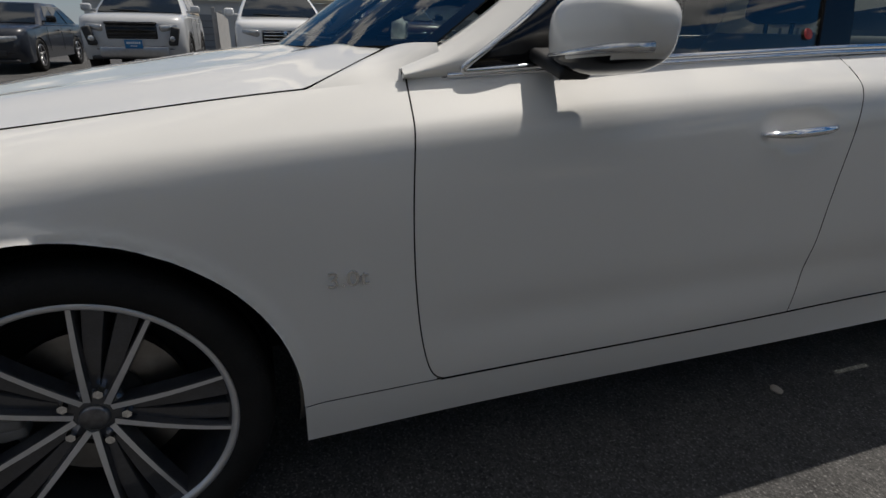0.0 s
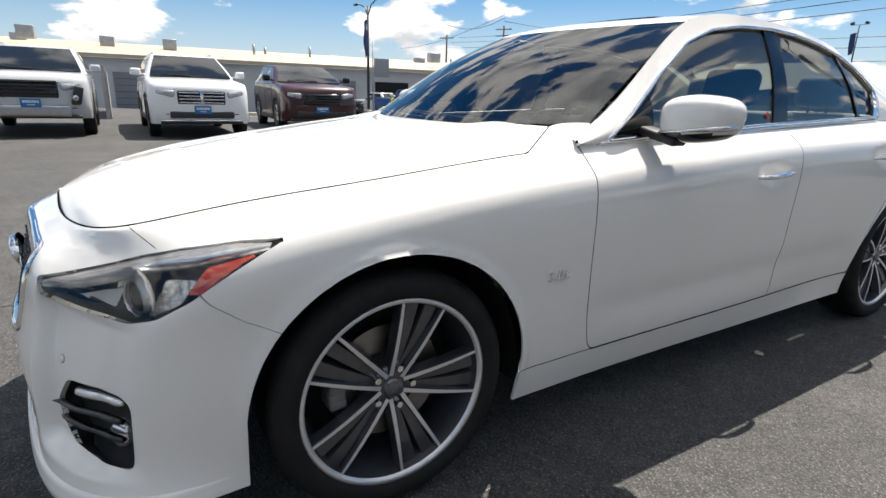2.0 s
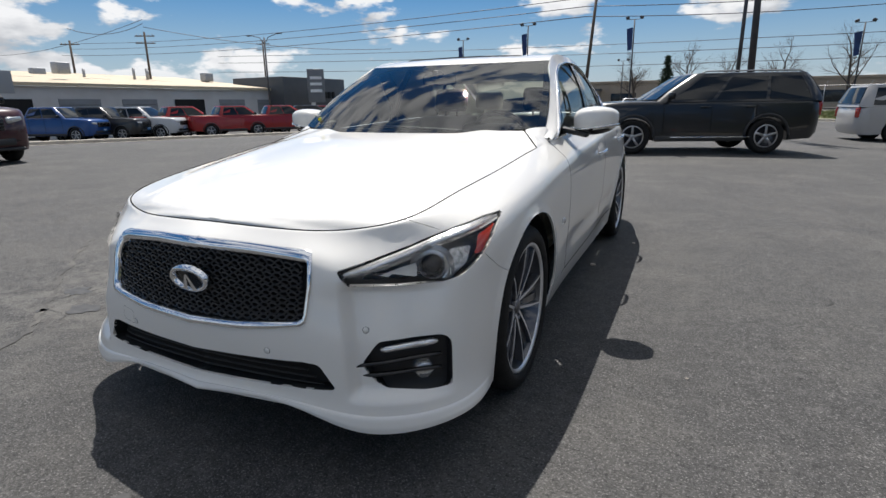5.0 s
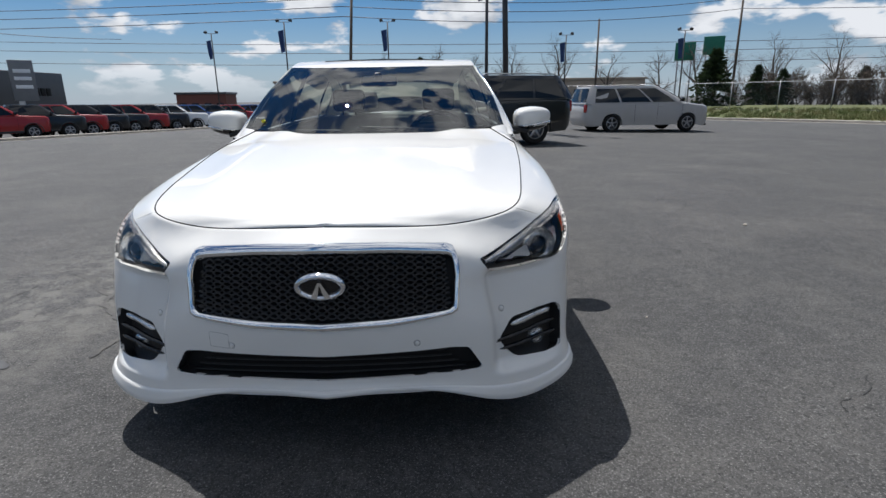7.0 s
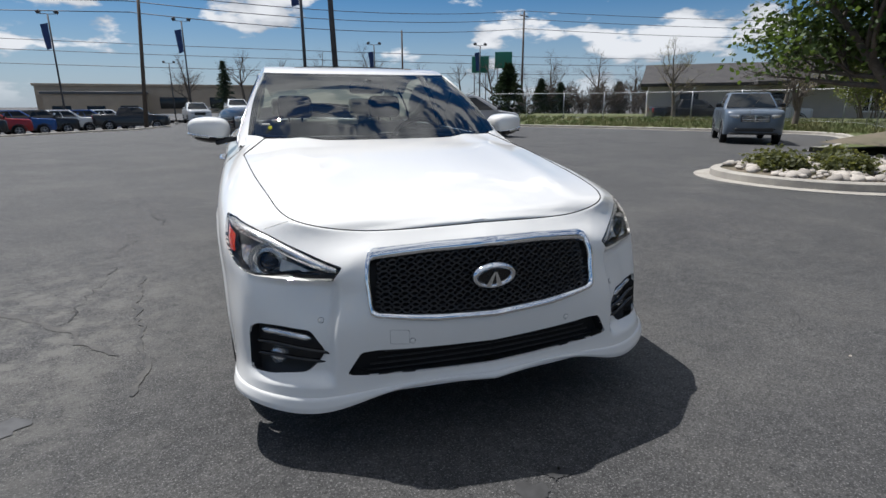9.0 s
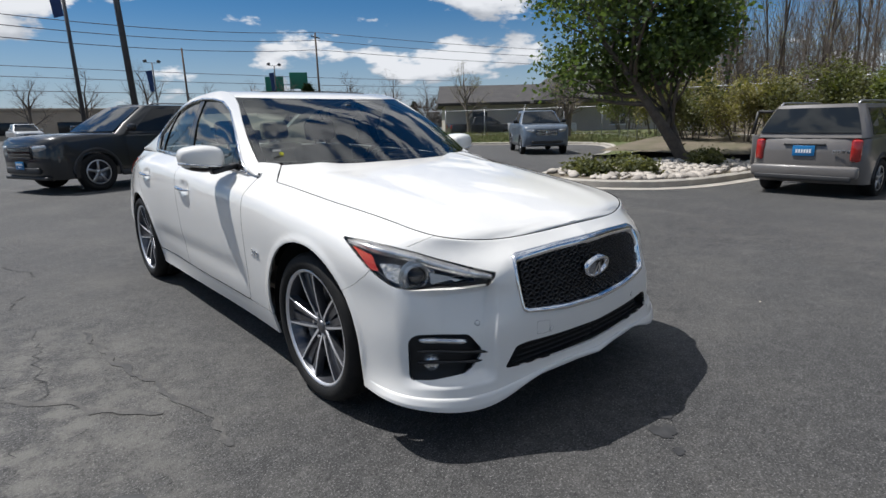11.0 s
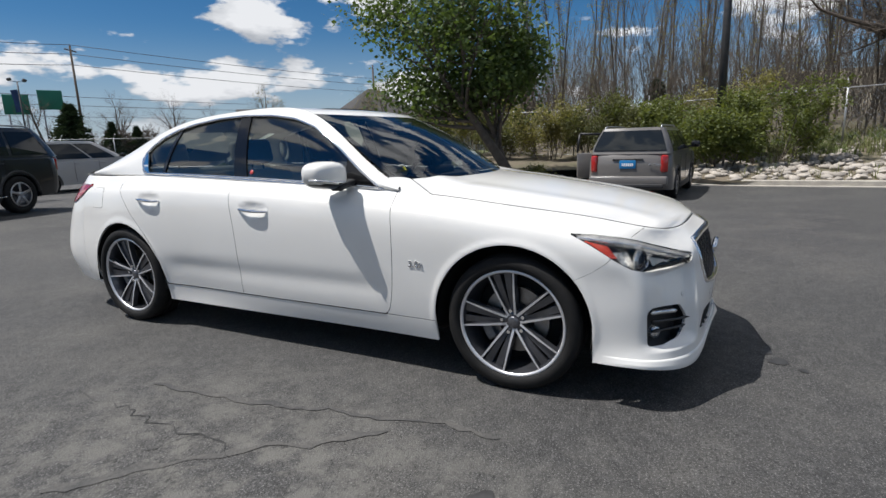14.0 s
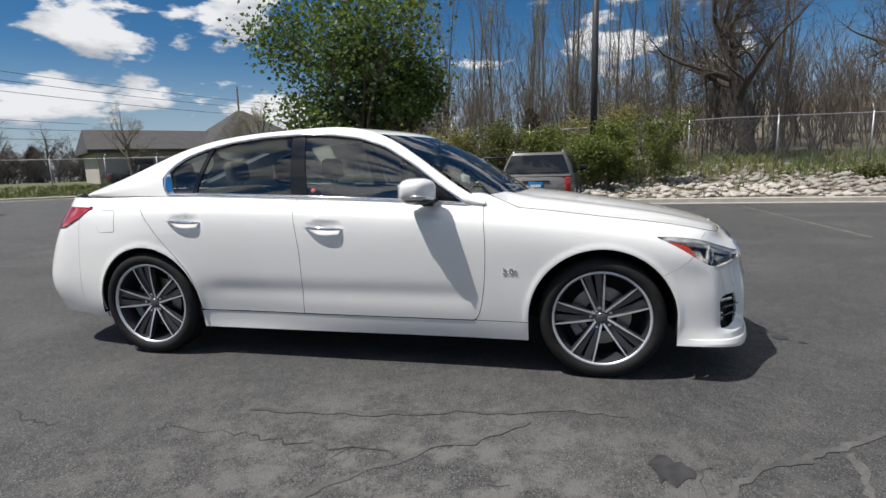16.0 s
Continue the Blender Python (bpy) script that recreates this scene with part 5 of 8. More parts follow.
def vehicle(name, label, color, L, W, H, wb, fo, wr, hood_h, hood_len, belt, roof0, roof1, tail, clear=0.24, bed=None, rails=True, tint=True,
            side_cuts=(0.34, 0.66), cladding=True, grille="slats", plate=True, spokes=5, taillamp_h=0.30, group=""):
    """A car or truck with its nose along +y; y = 0 at the middle of its length. Lengths back from the nose: hood_len windscreen foot,
    roof0 and roof1 ends of the roof, tail foot of the rear window."""
    ob = thing(name, label, {"pickup_truck": "truck"}.get(name, "car"), group=group)
    col = M["paint_" + color]
    n0 = L / 2
    zb = belt
    axle = (-fo, -fo - wb)
    ra = wr + 0.07
    # side outline, from the nose's foot over the top to the tail and back along the sill
    prof = [(-0.10, clear + 0.02), (-0.02, clear + 0.14), (0.0, clear + 0.30), (-0.015, hood_h - 0.16), (-0.07, hood_h - 0.06), (-0.20, hood_h), (-hood_len * 0.6, hood_h + 0.04), (-hood_len, zb)]
    if bed:
        prof += [(-bed + 0.02, zb), (-bed - 0.02, zb + 0.02), (-L + 0.04, zb + 0.02), (-L, zb - 0.04)]
    else:
        prof += [(-tail * 0.6 - hood_len * 0.4, zb + 0.01), (-L + 0.12, zb + 0.01), (-L + 0.03, zb - 0.06)]
    prof += [(-L, zb - 0.25), (-L + 0.01, clear + 0.38), (-L + 0.03, clear + 0.18), (-L + 0.14, clear + 0.06)]
    for c in (axle[1], axle[0]):
        prof += [(c + ra * math.cos(a), max(clear, wr + ra * math.sin(a))) for a in np.linspace(math.pi * 1.06, -math.pi * 0.06, 13)]
    slices = []
    for f, pull, low in ((1.0, 0.36, 0.085), (0.985, 0.26, 0.045), (0.95, 0.175, 0.020), (0.86, 0.090, 0.004), (0.66, 0.032, 0.0), (0.35, 0.0, -0.012)):
        row = []
        for y, z in prof:
            yy = y + n0
            end = (max(0.0, abs(yy) / n0 - 0.70) / 0.30) ** 1.4
            yy -= math.copysign(pull * end, yy)
            hh = max(0.0, (z - clear) / (zb - clear))
            row.append((f * W / 2 * (1 - 0.050 * max(0.0, hh - 0.35) ** 2 / 0.42 - 0.035 * (1 - hh) ** 2 - 0.012 * math.exp(-((hh - 0.30) / 0.10) ** 2)), yy, z - low * max(0, hh - 0.3) / 0.7))
        slices.append(row)
    rings = slices + [[(-x, y, z) for x, y, z in row] for row in reversed(slices)]
    n = len(prof)
    bm = bmesh.new()
    vr = [[bm.verts.new(p) for p in r] for r in rings]
    for a, b in zip(vr, vr[1:]):
        for i in range(n):
            bm.faces.new((a[i], a[(i + 1) % n], b[(i + 1) % n], b[i]))
    bm.faces.new(vr[0]), bm.faces.new(vr[-1][::-1])
    bmesh.ops.triangulate(bm, faces=[f for f in bm.faces if len(f.verts) > 4])
    bmesh.ops.recalc_face_normals(bm, faces=bm.faces)
    me = part("body", bm, col, ob).data
    me.set_sharp_from_angle(angle=radians(44))
    # cabin
    WB, WT = W * 0.472, W * 0.352

    def cab(t, y_u, s):
        """t: 0 belt to 1 roof; y_u: 0 front to 1 rear; s: -1..1 across."""
        e = t ** 1.12
        yf = -hood_len + (hood_len - roof0) * e + n0
        yr = -tail + (tail - roof1) * e + n0
        hw = WB + (WT - WB) * t ** 1.3
        z = zb - 0.03 + (H - zb - 0.0) * (t if t < 1 else 1) + 0.0
        crown = 0.035 * (1 - s * s) * max(0, t - 0.9) / 0.1
        bulge = 0.07 * (1 - s * s)
        y = yf + (yr - yf) * y_u
        y += bulge * (1 - 2 * y_u) * (1 if y_u in (0, 1) else 0)
        return Vector((hw * s, y, z + crown * math.sin(math.pi * min(1, max(0, y_u)))))
    bm = bmesh.new()
    ts = (0.0, 0.35, 0.7, 0.90, 0.965, 0.99)
    ring = [(0.0, s) for s in (-0.9, -0.5, 0.0, 0.5, 0.9)] + [(0.03, 0.98)] + [(u, 1.0) for u in (0.1, 0.35, 0.65, 0.92)] + [(0.97, 0.98)] + [(1.0, s) for s in (0.9, 0.5, 0.0, -0.5, -0.9)] + [(0.97, -0.98)] + [(u, -1.0) for u in (0.92, 0.65, 0.35, 0.1)] + [(0.03, -0.98)]
    rows = [[bm.verts.new(cab(t, u, s)) for u, s in ring] for t in ts]
    top = [bm.verts.new(cab(1.0, 0.5 + (u - 0.5) * 0.95, s * 0.93)) for u, s in ring]
    rows.append(top)
    for a, b in zip(rows, rows[1:]):
        for i in range(len(ring)):
            bm.faces.new((a[i], a[(i + 1) % len(ring)], b[(i + 1) % len(ring)], b[i]))
    bm.faces.new(top)
    bmesh.ops.recalc_face_normals(bm, faces=bm.faces)
    cabin = part("cabin", bm, col, ob)
    cabin.data.set_sharp_from_angle(angle=radians(40))

    def pane(name, pts, push):
        bm = bmesh.new()
        d = Vector(push)
        a = [bm.verts.new(p + d * 0.008) for p in pts]
        b = [bm.verts.new(p - d * 0.01) for p in pts]
        bm.faces.new(a)
        for i in range(len(a)):
            bm.faces.new((a[i], b[i], b[(i + 1) % len(a)], a[(i + 1) % len(a)]))
        bmesh.ops.recalc_face_normals(bm, faces=bm.faces)
        part(name, bm, M["far_glass"], cabin, smooth=False)
    def screen_pane(name, t0, t1, u, push):
        """A curved end window that lies just outside the cabin's skin."""
        ss, tt, d = (-0.89, -0.7, -0.5, -0.25, 0.0, 0.25, 0.5, 0.7, 0.89), (t0, 0.25, 0.35, 0.52, 0.7, t1), Vector(push)
        rows = [[cab(t, u, s) + d * 0.020 for s in ss] for t in tt]
        verts = [p for r in rows for p in r]
        faces = grid_faces(len(tt), len(ss), u > 0.5)
        loop = list(range(9)) + [9 * k + 8 for k in range(1, 6)] + [45 + k for k in range(7, -1, -1)] + [9 * k for k in range(4, 0, -1)]
        n_v = len(verts)
        verts += [verts[i] - d * 0.04 for i in loop]
        for k in range(len(loop)):
            j = (k + 1) % len(loop)
            faces.append((loop[k], loop[j], n_v + j, n_v + k))
        sheet(name, verts, faces, M["far_glass"], cabin).data.set_sharp_from_angle(angle=radians(50))
    screen_pane("windscreen", 0.08, 0.92, 0.0, (0, 1, 0.6))
    screen_pane("rear_window", 0.14, 0.88, 1.0, (0, -1, 0.3))
    cuts = [0.07] + list(side_cuts) + [0.95]
    for s in (1, -1):
        for k, (a, b) in enumerate(zip(cuts, cuts[1:])):
            f0 = 0.03 if k == 0 else 0.012
            f1 = 0.03 if k == len(cuts) - 2 else 0.012
            pts = [cab(t, a + f0, s) for t in (0.08, 0.35, 0.7, 0.86)] + [cab(t, b - f1, s) for t in (0.86, 0.7, 0.35, 0.08)]
            pane("side_window", pts, (s, 0, 0.2))
    if rails:
        for s in (1, -1):
            pts = [cab(0.985, u, s * 0.9) + Vector((0, 0, 0.045 if 0.08 < u < 0.95 else 0.0)) for u in (0.05, 0.10, 0.4, 0.7, 0.93, 0.98)]
            tube(pts, 0.018, M["alloy"] if color != "black" else M["far_plastic"], "roof_rail", ob, seg=6)
    # wheels
    for y in axle:
        for s in (1, -1):
            far_wheel(ob, wr, s * (W / 2 - 0.115), y + n0, spokes=spokes)
    # dark lips round the wheel arches
    if cladding:
        for y in axle:
            for s in (1, -1):
                arc = [(s * (W / 2 * 0.972 - 0.002), y + n0 + (ra + 0.012) * math.cos(a), max(clear, wr + (ra + 0.012) * math.sin(a))) for a in np.linspace(-0.15, math.pi + 0.15, 19)]
                tube(arc, 0.032, M["far_plastic"], "arch_lip", ob, seg=6)
    # nose
    gz, gh = hood_h - 0.30, 0.26
    bm = bmesh.new()
    box(bm, W * 0.46, 0.06, gh, (0, n0 - 0.022, gz), 0.03)
    g = part("grille", bm, M["black_gloss"], ob)
    for k in range(4):
        bm = bmesh.new()
        box(bm, W * 0.43, 0.02, 0.018, (0, n0 + 0.010, gz - gh * 0.36 + gh * 0.24 * k), 0.006)
        part("grille_slat", bm, M["chrome"] if grille == "chrome" else M["far_plastic"], g)
    if grille == "chrome":
        bm = bmesh.new()
        box(bm, 0.05, 0.02, gh * 0.95, (0, n0 + 0.012, gz), 0.006)
        part("grille_bar", bm, M["chrome"], g)
    for s in (1, -1):
        bm = bmesh.new()
        box(bm, W * 0.19, 0.16, 0.135, (s * W * 0.335, n0 - 0.118, hood_h - 0.215), 0.05, Matrix.Rotation(radians(-22 * s), 3, "Z") @ Matrix.Rotation(radians(-7 * s), 3, "Y"), seg=3)
        part("headlamp", bm, M["lamp_clear"], ob)
        bm = bmesh.new()
        box(bm, 0.17, 0.10, 0.09, (s * W * 0.34, n0 - 0.105, clear + 0.22), 0.035, Matrix.Rotation(radians(-18 * s), 3, "Z"), seg=3)
        part("fog_lamp", bm, M["black_gloss"], ob)
        bm = bmesh.new()
        box(bm, 0.15, 0.14, taillamp_h, (s * W * 0.395, -n0 + 0.105, zb - 0.05 - taillamp_h / 2), 0.045, Matrix.Rotation(radians(24 * s), 3, "Z"), seg=3)
        part("tail_lamp", bm, M["red_lens"], ob)
        mz, my = zb + 0.10, n0 - hood_len - 0.28
        bm = bmesh.new()
        box(bm, 0.20, 0.12, 0.15, (s * (W / 2 + 0.09), my, mz), 0.045, seg=3)
        box(bm, 0.10, 0.05, 0.04, (s * (W / 2 - 0.04), my + 0.01, mz - 0.05), 0.01)
        part("door_mirror", bm, col if color in ("white", "silver") else M["black_gloss"], ob)
        for k in range(2):
            bm = bmesh.new()
            box(bm, 0.03, 0.20, 0.03, (s * (W / 2 - 0.004), n0 - hood_len - 1.05 - 0.95 * k, zb - 0.14), 0.01)
            part("door_handle", bm, col, ob)
        for yy in (n0 - hood_len - 0.18, n0 - hood_len - 1.20, n0 - hood_len - 2.12):
            bm = bmesh.new()
            box(bm, 0.006, 0.008, zb - clear - 0.28, (s * (W / 2 - 0.006), yy, (zb + clear) / 2 + 0.07), 0.001)
            part("door_gap", bm, M["void"], ob)
        if cladding:
            bm = bmesh.new()
            box(bm, 0.05, wb - 2 * ra - 0.04, 0.12, (s * (W / 2 - 0.032), n0 - fo - wb / 2, clear + 0.07), 0.02)
            part("side_cladding", bm, M["far_plastic"], ob)
    bm = bmesh.new()
    box(bm, W * 0.62, 0.08, 0.13, (0, n0 - 0.028, clear + 0.20), 0.03)
    part("lower_intake", bm, M["far_plastic"], ob)
    bm = bmesh.new()
    box(bm, W * 0.80, 0.10, 0.07, (0, n0 - 0.075, clear + 0.055), 0.03, seg=3)
    part("front_valance", bm, M["far_plastic"], ob)
    tube([(x * W / 2, n0 - 0.10 - 0.16 * abs(x) ** 3, hood_h - 0.055 - 0.012 * abs(x)) for x in np.linspace(-0.78, 0.78, 13)], 0.006, M["void"], "hood_gap", ob, seg=5)
    for s in (1, -1):
        tube([(s * W * 0.30, n0 - 0.35, hood_h + 0.010), (s * W * 0.335, n0 - hood_len * 0.65, hood_h + 0.038), (s * W * 0.36, n0 - hood_len + 0.05, zb - 0.006)], 0.012, col, "hood_ridge", ob, seg=6, flat=0.6)
    for s in (1, -1):
        tube([(s * W * 0.10, n0 - hood_len - 0.02, zb + 0.045), (s * W * 0.10 + 0.30, n0 - hood_len - 0.05, zb + 0.055), (s * W * 0.10 + 0.52, n0 - hood_len - 0.10, zb + 0.07)] if s < 0 else [(0.02, n0 - hood_len + 0.01, zb + 0.05), (0.30, n0 - hood_len - 0.01, zb + 0.055), (0.56, n0 - hood_len - 0.06, zb + 0.06)], 0.010, M["void"], "wiper", ob, seg=5)
    if bed:
        bm = bmesh.new()
        box(bm, W * 0.84, L - bed - 0.16, 0.06, (0, -n0 + (L - bed) / 2 + 0.0, zb + 0.012), 0.01)
        part("bed_cover", bm, M["far_plastic"], ob)
    if plate:
        bm = bmesh.new()
        box(bm, 0.31, 0.012, 0.155, (0, n0 + 0.028, clear + 0.30), 0.004)
        p = part("front_plate", bm, M["plate_blue"], ob, "blue dealer plate with white print")
        for dz, w, h in ((0.025, 0.25, 0.042), (-0.032, 0.12, 0.018)):
            bm = bmesh.new()
            for k in range(7 if w > 0.2 else 4):
                cnt = 7 if w > 0.2 else 4
                box(bm, w / cnt * 0.7, 0.004, h, (-w / 2 + w / cnt * (k + 0.5), n0 + 0.036, clear + 0.30 + dz))
            part("plate_print", bm, M["plate_white"], p, smooth=False)
    return ob


def park(ob, x, y, heading):
    """Stand a vehicle on the lot, nose towards heading (degrees from +x)."""
    ob.matrix_world = pose(x, y, ground_z(x, y) - 0.004, 0, 0, heading - 90)
    return ob


def park_copy(ob, x, y, heading):
    return copy_thing(ob, pose(x, y, ground_z(x, y) - 0.004, 0, 0, heading - 90))


suv_spec = dict(L=4.83, W=1.92, H=1.72, wb=2.79, fo=0.92, wr=0.39, hood_h=1.10, hood_len=1.30, belt=1.18, roof0=2.35, roof1=4.55, tail=4.80)
fourwheeler = vehicle("suv", "silver off-road sport utility vehicle with dark wheels", "silver", **{**suv_spec, "clear": 0.34, "hood_h": 1.16, "belt": 1.22, "H": 1.77}, spokes=6, side_cuts=(0.36, 0.70))
park(fourwheeler, 13.0, 1.84, 180)
bm = bmesh.new()
box(bm, 1.2, 0.05, 0.20, (0, 2.41, 0.50), 0.03)
part("skid_plate", bm, M["alloy"], fourwheeler)
crossover = vehicle("suv", "white seven-seat sport utility vehicle with a split chrome grille", "white", **{**suv_spec, "L": 5.1, "wb": 3.04, "roof1": 4.8, "tail": 5.05, "clear": 0.27}, grille="chrome")
park(crossover, 12.5, -0.98, 180)
bm = bmesh.new()
box(bm, 1.5, 0.04, 0.03, (0, 2.56, 0.36), 0.012)
part("chrome_lip", bm, M["chrome"], crossover)
maroon = vehicle("suv", "dark maroon crossover with a blue dealer plate", "maroon", **{**suv_spec, "L": 4.78, "wb": 2.85, "H": 1.66, "clear": 0.25, "roof1": 4.15, "tail": 4.7, "hood_len": 1.20, "roof0": 2.4}, rails=False)
park(maroon, 13.5, -4.0, 176)
explorer = vehicle("suv", "dark graphite sport utility vehicle parked side on", "graphite", L=5.0, W=2.0, H=1.77, wb=2.86, fo=0.93, wr=0.385, hood_h=1.12, hood_len=1.40, belt=1.16, roof0=2.3, roof1=4.62, tail=4.95, clear=0.27)
park(explorer, -1.28, -12.35, 20)
bm = bmesh.new()
for s in (1, -1):
    box(bm, 0.02, 1.7, 0.02, (s * 0.985, -0.1, 0.37), 0.006)
part("chrome_sill", bm, M["chrome"], explorer)
van = vehicle("minivan", "pale champagne minivan with dark windows", "champagne", L=5.17, W=2.0, H=1.75, wb=3.09, fo=0.97, wr=0.345, hood_h=1.0, hood_len=1.05, belt=1.10, roof0=2.2, roof1=4.85, tail=5.1, clear=0.19, rails=False, cladding=False)
park(van, -8.2, -19.7, 188)
ram = vehicle("pickup_truck", "steel grey crew cab pickup truck parked nose out", "steel", L=5.9, W=2.05, H=1.96, wb=3.67, fo=1.0, wr=0.41, hood_h=1.26, hood_len=1.55, belt=1.34, roof0=2.35, roof1=3.75, tail=4.05, clear=0.36, bed=4.1, rails=False, grille="chrome", plate=False, side_cuts=(0.52,))
park(ram, -19.0, -14.8, 48)
hatch = vehicle("hatchback", "taupe grey five-door hatchback parked tail out", "taupe", L=4.37, W=1.78, H=1.58, wb=2.60, fo=0.90, wr=0.325, hood_h=0.98, hood_len=1.05, belt=1.04, roof0=1.95, roof1=4.02, tail=4.28, clear=0.20, taillamp_h=0.36, plate=False)
park(hatch, -10.85, -0.62, 176)
bm = bmesh.new()
box(bm, 0.33, 0.012, 0.17, (0, -2.195, 0.80), 0.004)
hp = part("rear_plate", bm, M["plate_blue"], hatch, "blue and white licence plate")
bm = bmesh.new()
for k in range(6):
    box(bm, 0.028, 0.004, 0.06, (-0.10 + 0.04 * k, -2.203, 0.795))
part("plate_print", bm, M["plate_white"], hp, smooth=False)
bm = bmesh.new()
box(bm, 0.62, 0.035, 0.035, (0, -2.185, 0.905), 0.012)
part("hatch_handle", bm, M["far_plastic"], hatch)
bm = bmesh.new()
box(bm, 1.60, 0.14, 0.20, (0, -2.165, 0.46), 0.05, seg=3)
part("rear_bumper", bm, M["paint_taupe"], hatch)
bm = bmesh.new()
box(bm, 1.45, 0.05, 0.09, (0, -2.215, 0.36), 0.02)
part("bumper_pad", bm, M["far_plastic"], hatch)
tube([(-0.28, -2.02, 1.13), (-0.05, -2.05, 1.12), (0.14, -2.03, 1.14)], 0.012, M["black_plastic"], "rear_wiper", hatch, seg=6)
bm = bmesh.new()
for k in range(4):
    box(bm, 0.05, 0.006, 0.05, (0.44 + 0.065 * k, -2.192, 0.79), 0.004)
part("model_bars", bm, M["chrome"], hatch, smooth=False)
# its far side rear door stands open
door = new("open_door")
door.parent = hatch
bm = bmesh.new()
box(bm, 0.07, 0.86, 0.62, (0, -0.43, 0.68), 0.03)
part("door_skin", bm, M["paint_taupe"], door)
bm = bmesh.new()
for a, b in (((0, -0.02, 1.0), (0, -0.20, 1.44)), ((0, -0.20, 1.44), (0, -0.80, 1.46)), ((0, -0.80, 1.46), (0, -0.86, 1.0))):
    rod(bm, a, b, 0.03, seg=8)
part("window_frame", bm, M["black_plastic"], door)
door.matrix_basis = Matrix.Translation((-0.87, 0.10, 0)) @ Matrix.Rotation(radians(-62), 4, "Z")

# the trucks along the far row
truck_spec = dict(L=5.85, W=2.02, H=1.94, wb=3.60, fo=1.0, wr=0.40, hood_h=1.24, hood_len=1.5, belt=1.32, roof0=2.3, roof1=3.7, tail=4.0, clear=0.36, bed=4.05, rails=False, side_cuts=(0.52,), group="trucks along the far row")
trucks = {c: vehicle("pickup_truck", f"{c} crew cab pickup truck in the far row", c, **truck_spec) for c in ("blue", "black", "red", "white", "silver")}
FAR_ROW = [("blue", 31.5, -17.0, 200), ("black", 30.5, -18.9, 202), ("silver", 29.6, -20.6, 204), ("red", 28.2, -22.6, 248), ("red", 26.3, -25.0, 245), ("red", 24.6, -27.6, 235), ("black", 9.6, -52.0, 184),
           ("silver", 4.6, -54.5, 100), ("white", 1.0, -56.0, 96), ("silver", -2.4, -57.5, 94), ("black", 39.5, -14.0, 200), ("white", 38.8, -18.0, 200), ("red", 37.5, -23.5, 200), ("silver", 36.0, -28.0, 200), ("black", 34.0, -33.0, 200), ("white", 32.5, -38.0, 200)]
row_at = spline(range(4), [(23.8, -29.6), (21.4, -37.0), (18.0, -47.0), (12.6, -56.0)])
for k, c in enumerate(("black", "red", "black", "black", "red", "black", "white", "blue", "black", "red", "blue", "black", "white", "blue", "white")):
    FAR_ROW.append((c, *(float(q) for q in row_at(k * 3 / 14)), 224 - 1.6 * k))
first = set()
for c, x, y, h in FAR_ROW:
    if c in first:
        park_copy(trucks[c], x, y, h)
    else:
        park(trucks[c], x, y, h)
        first.add(c)

# dark saloon beside the off-roader
saloon = vehicle("parked_car", "dark blue-grey saloon car in the parking row", "slate", L=4.75, W=1.85, H=1.46, wb=2.78, fo=0.92, wr=0.345, hood_h=0.90, hood_len=1.35, belt=0.98, roof0=2.25, roof1=3.45, tail=4.25, clear=0.20, rails=False, cladding=False)
park(saloon, 14.2, 4.95, 180)
# face of the off-roader: upper slot, dark pockets round the fog lamps, green strip behind the glass
for w, h, x, z, mat, lean in ((0.92, 0.055, 0.0, 1.015, "black_gloss", 0), (0.15, 0.32, 0.74, 0.80, "far_plastic", 14), (0.15, 0.32, -0.74, 0.80, "far_plastic", -14), (0.16, 0.10, 0.70, 0.665, "far_plastic", 0), (0.16, 0.10, -0.70, 0.665, "far_plastic", 0)):
    bm = bmesh.new()
    box(bm, w, 0.16 if x else 0.05, h, (x, 2.37 if x else 2.41, z), 0.03, Matrix.Rotation(radians(lean), 3, "Y"))
    part("face_insert", bm, M[mat], fourwheeler)
for e in (1, -1):
    bm = bmesh.new()
    lathe(bm, [(0.001, 0.012), (0.05, 0.008), (0.055, -0.02)], Matrix.Translation((0.70 * e, 2.455, 0.74)) @ Matrix.Rotation(radians(90), 4, "Z"), 20)
    part("round_fog_lamp", bm, M["lamp_clear"], fourwheeler)
bm = bmesh.new()
box(bm, 0.34, 0.03, 0.05, (0.05, 0.93, 1.29), 0.006, Matrix.Rotation(radians(-35), 3, "X"))
part("green_strip", bm, material("green_price_strip", (0.12, 0.55, 0.04), 0.6, fine=0.1), fourwheeler)

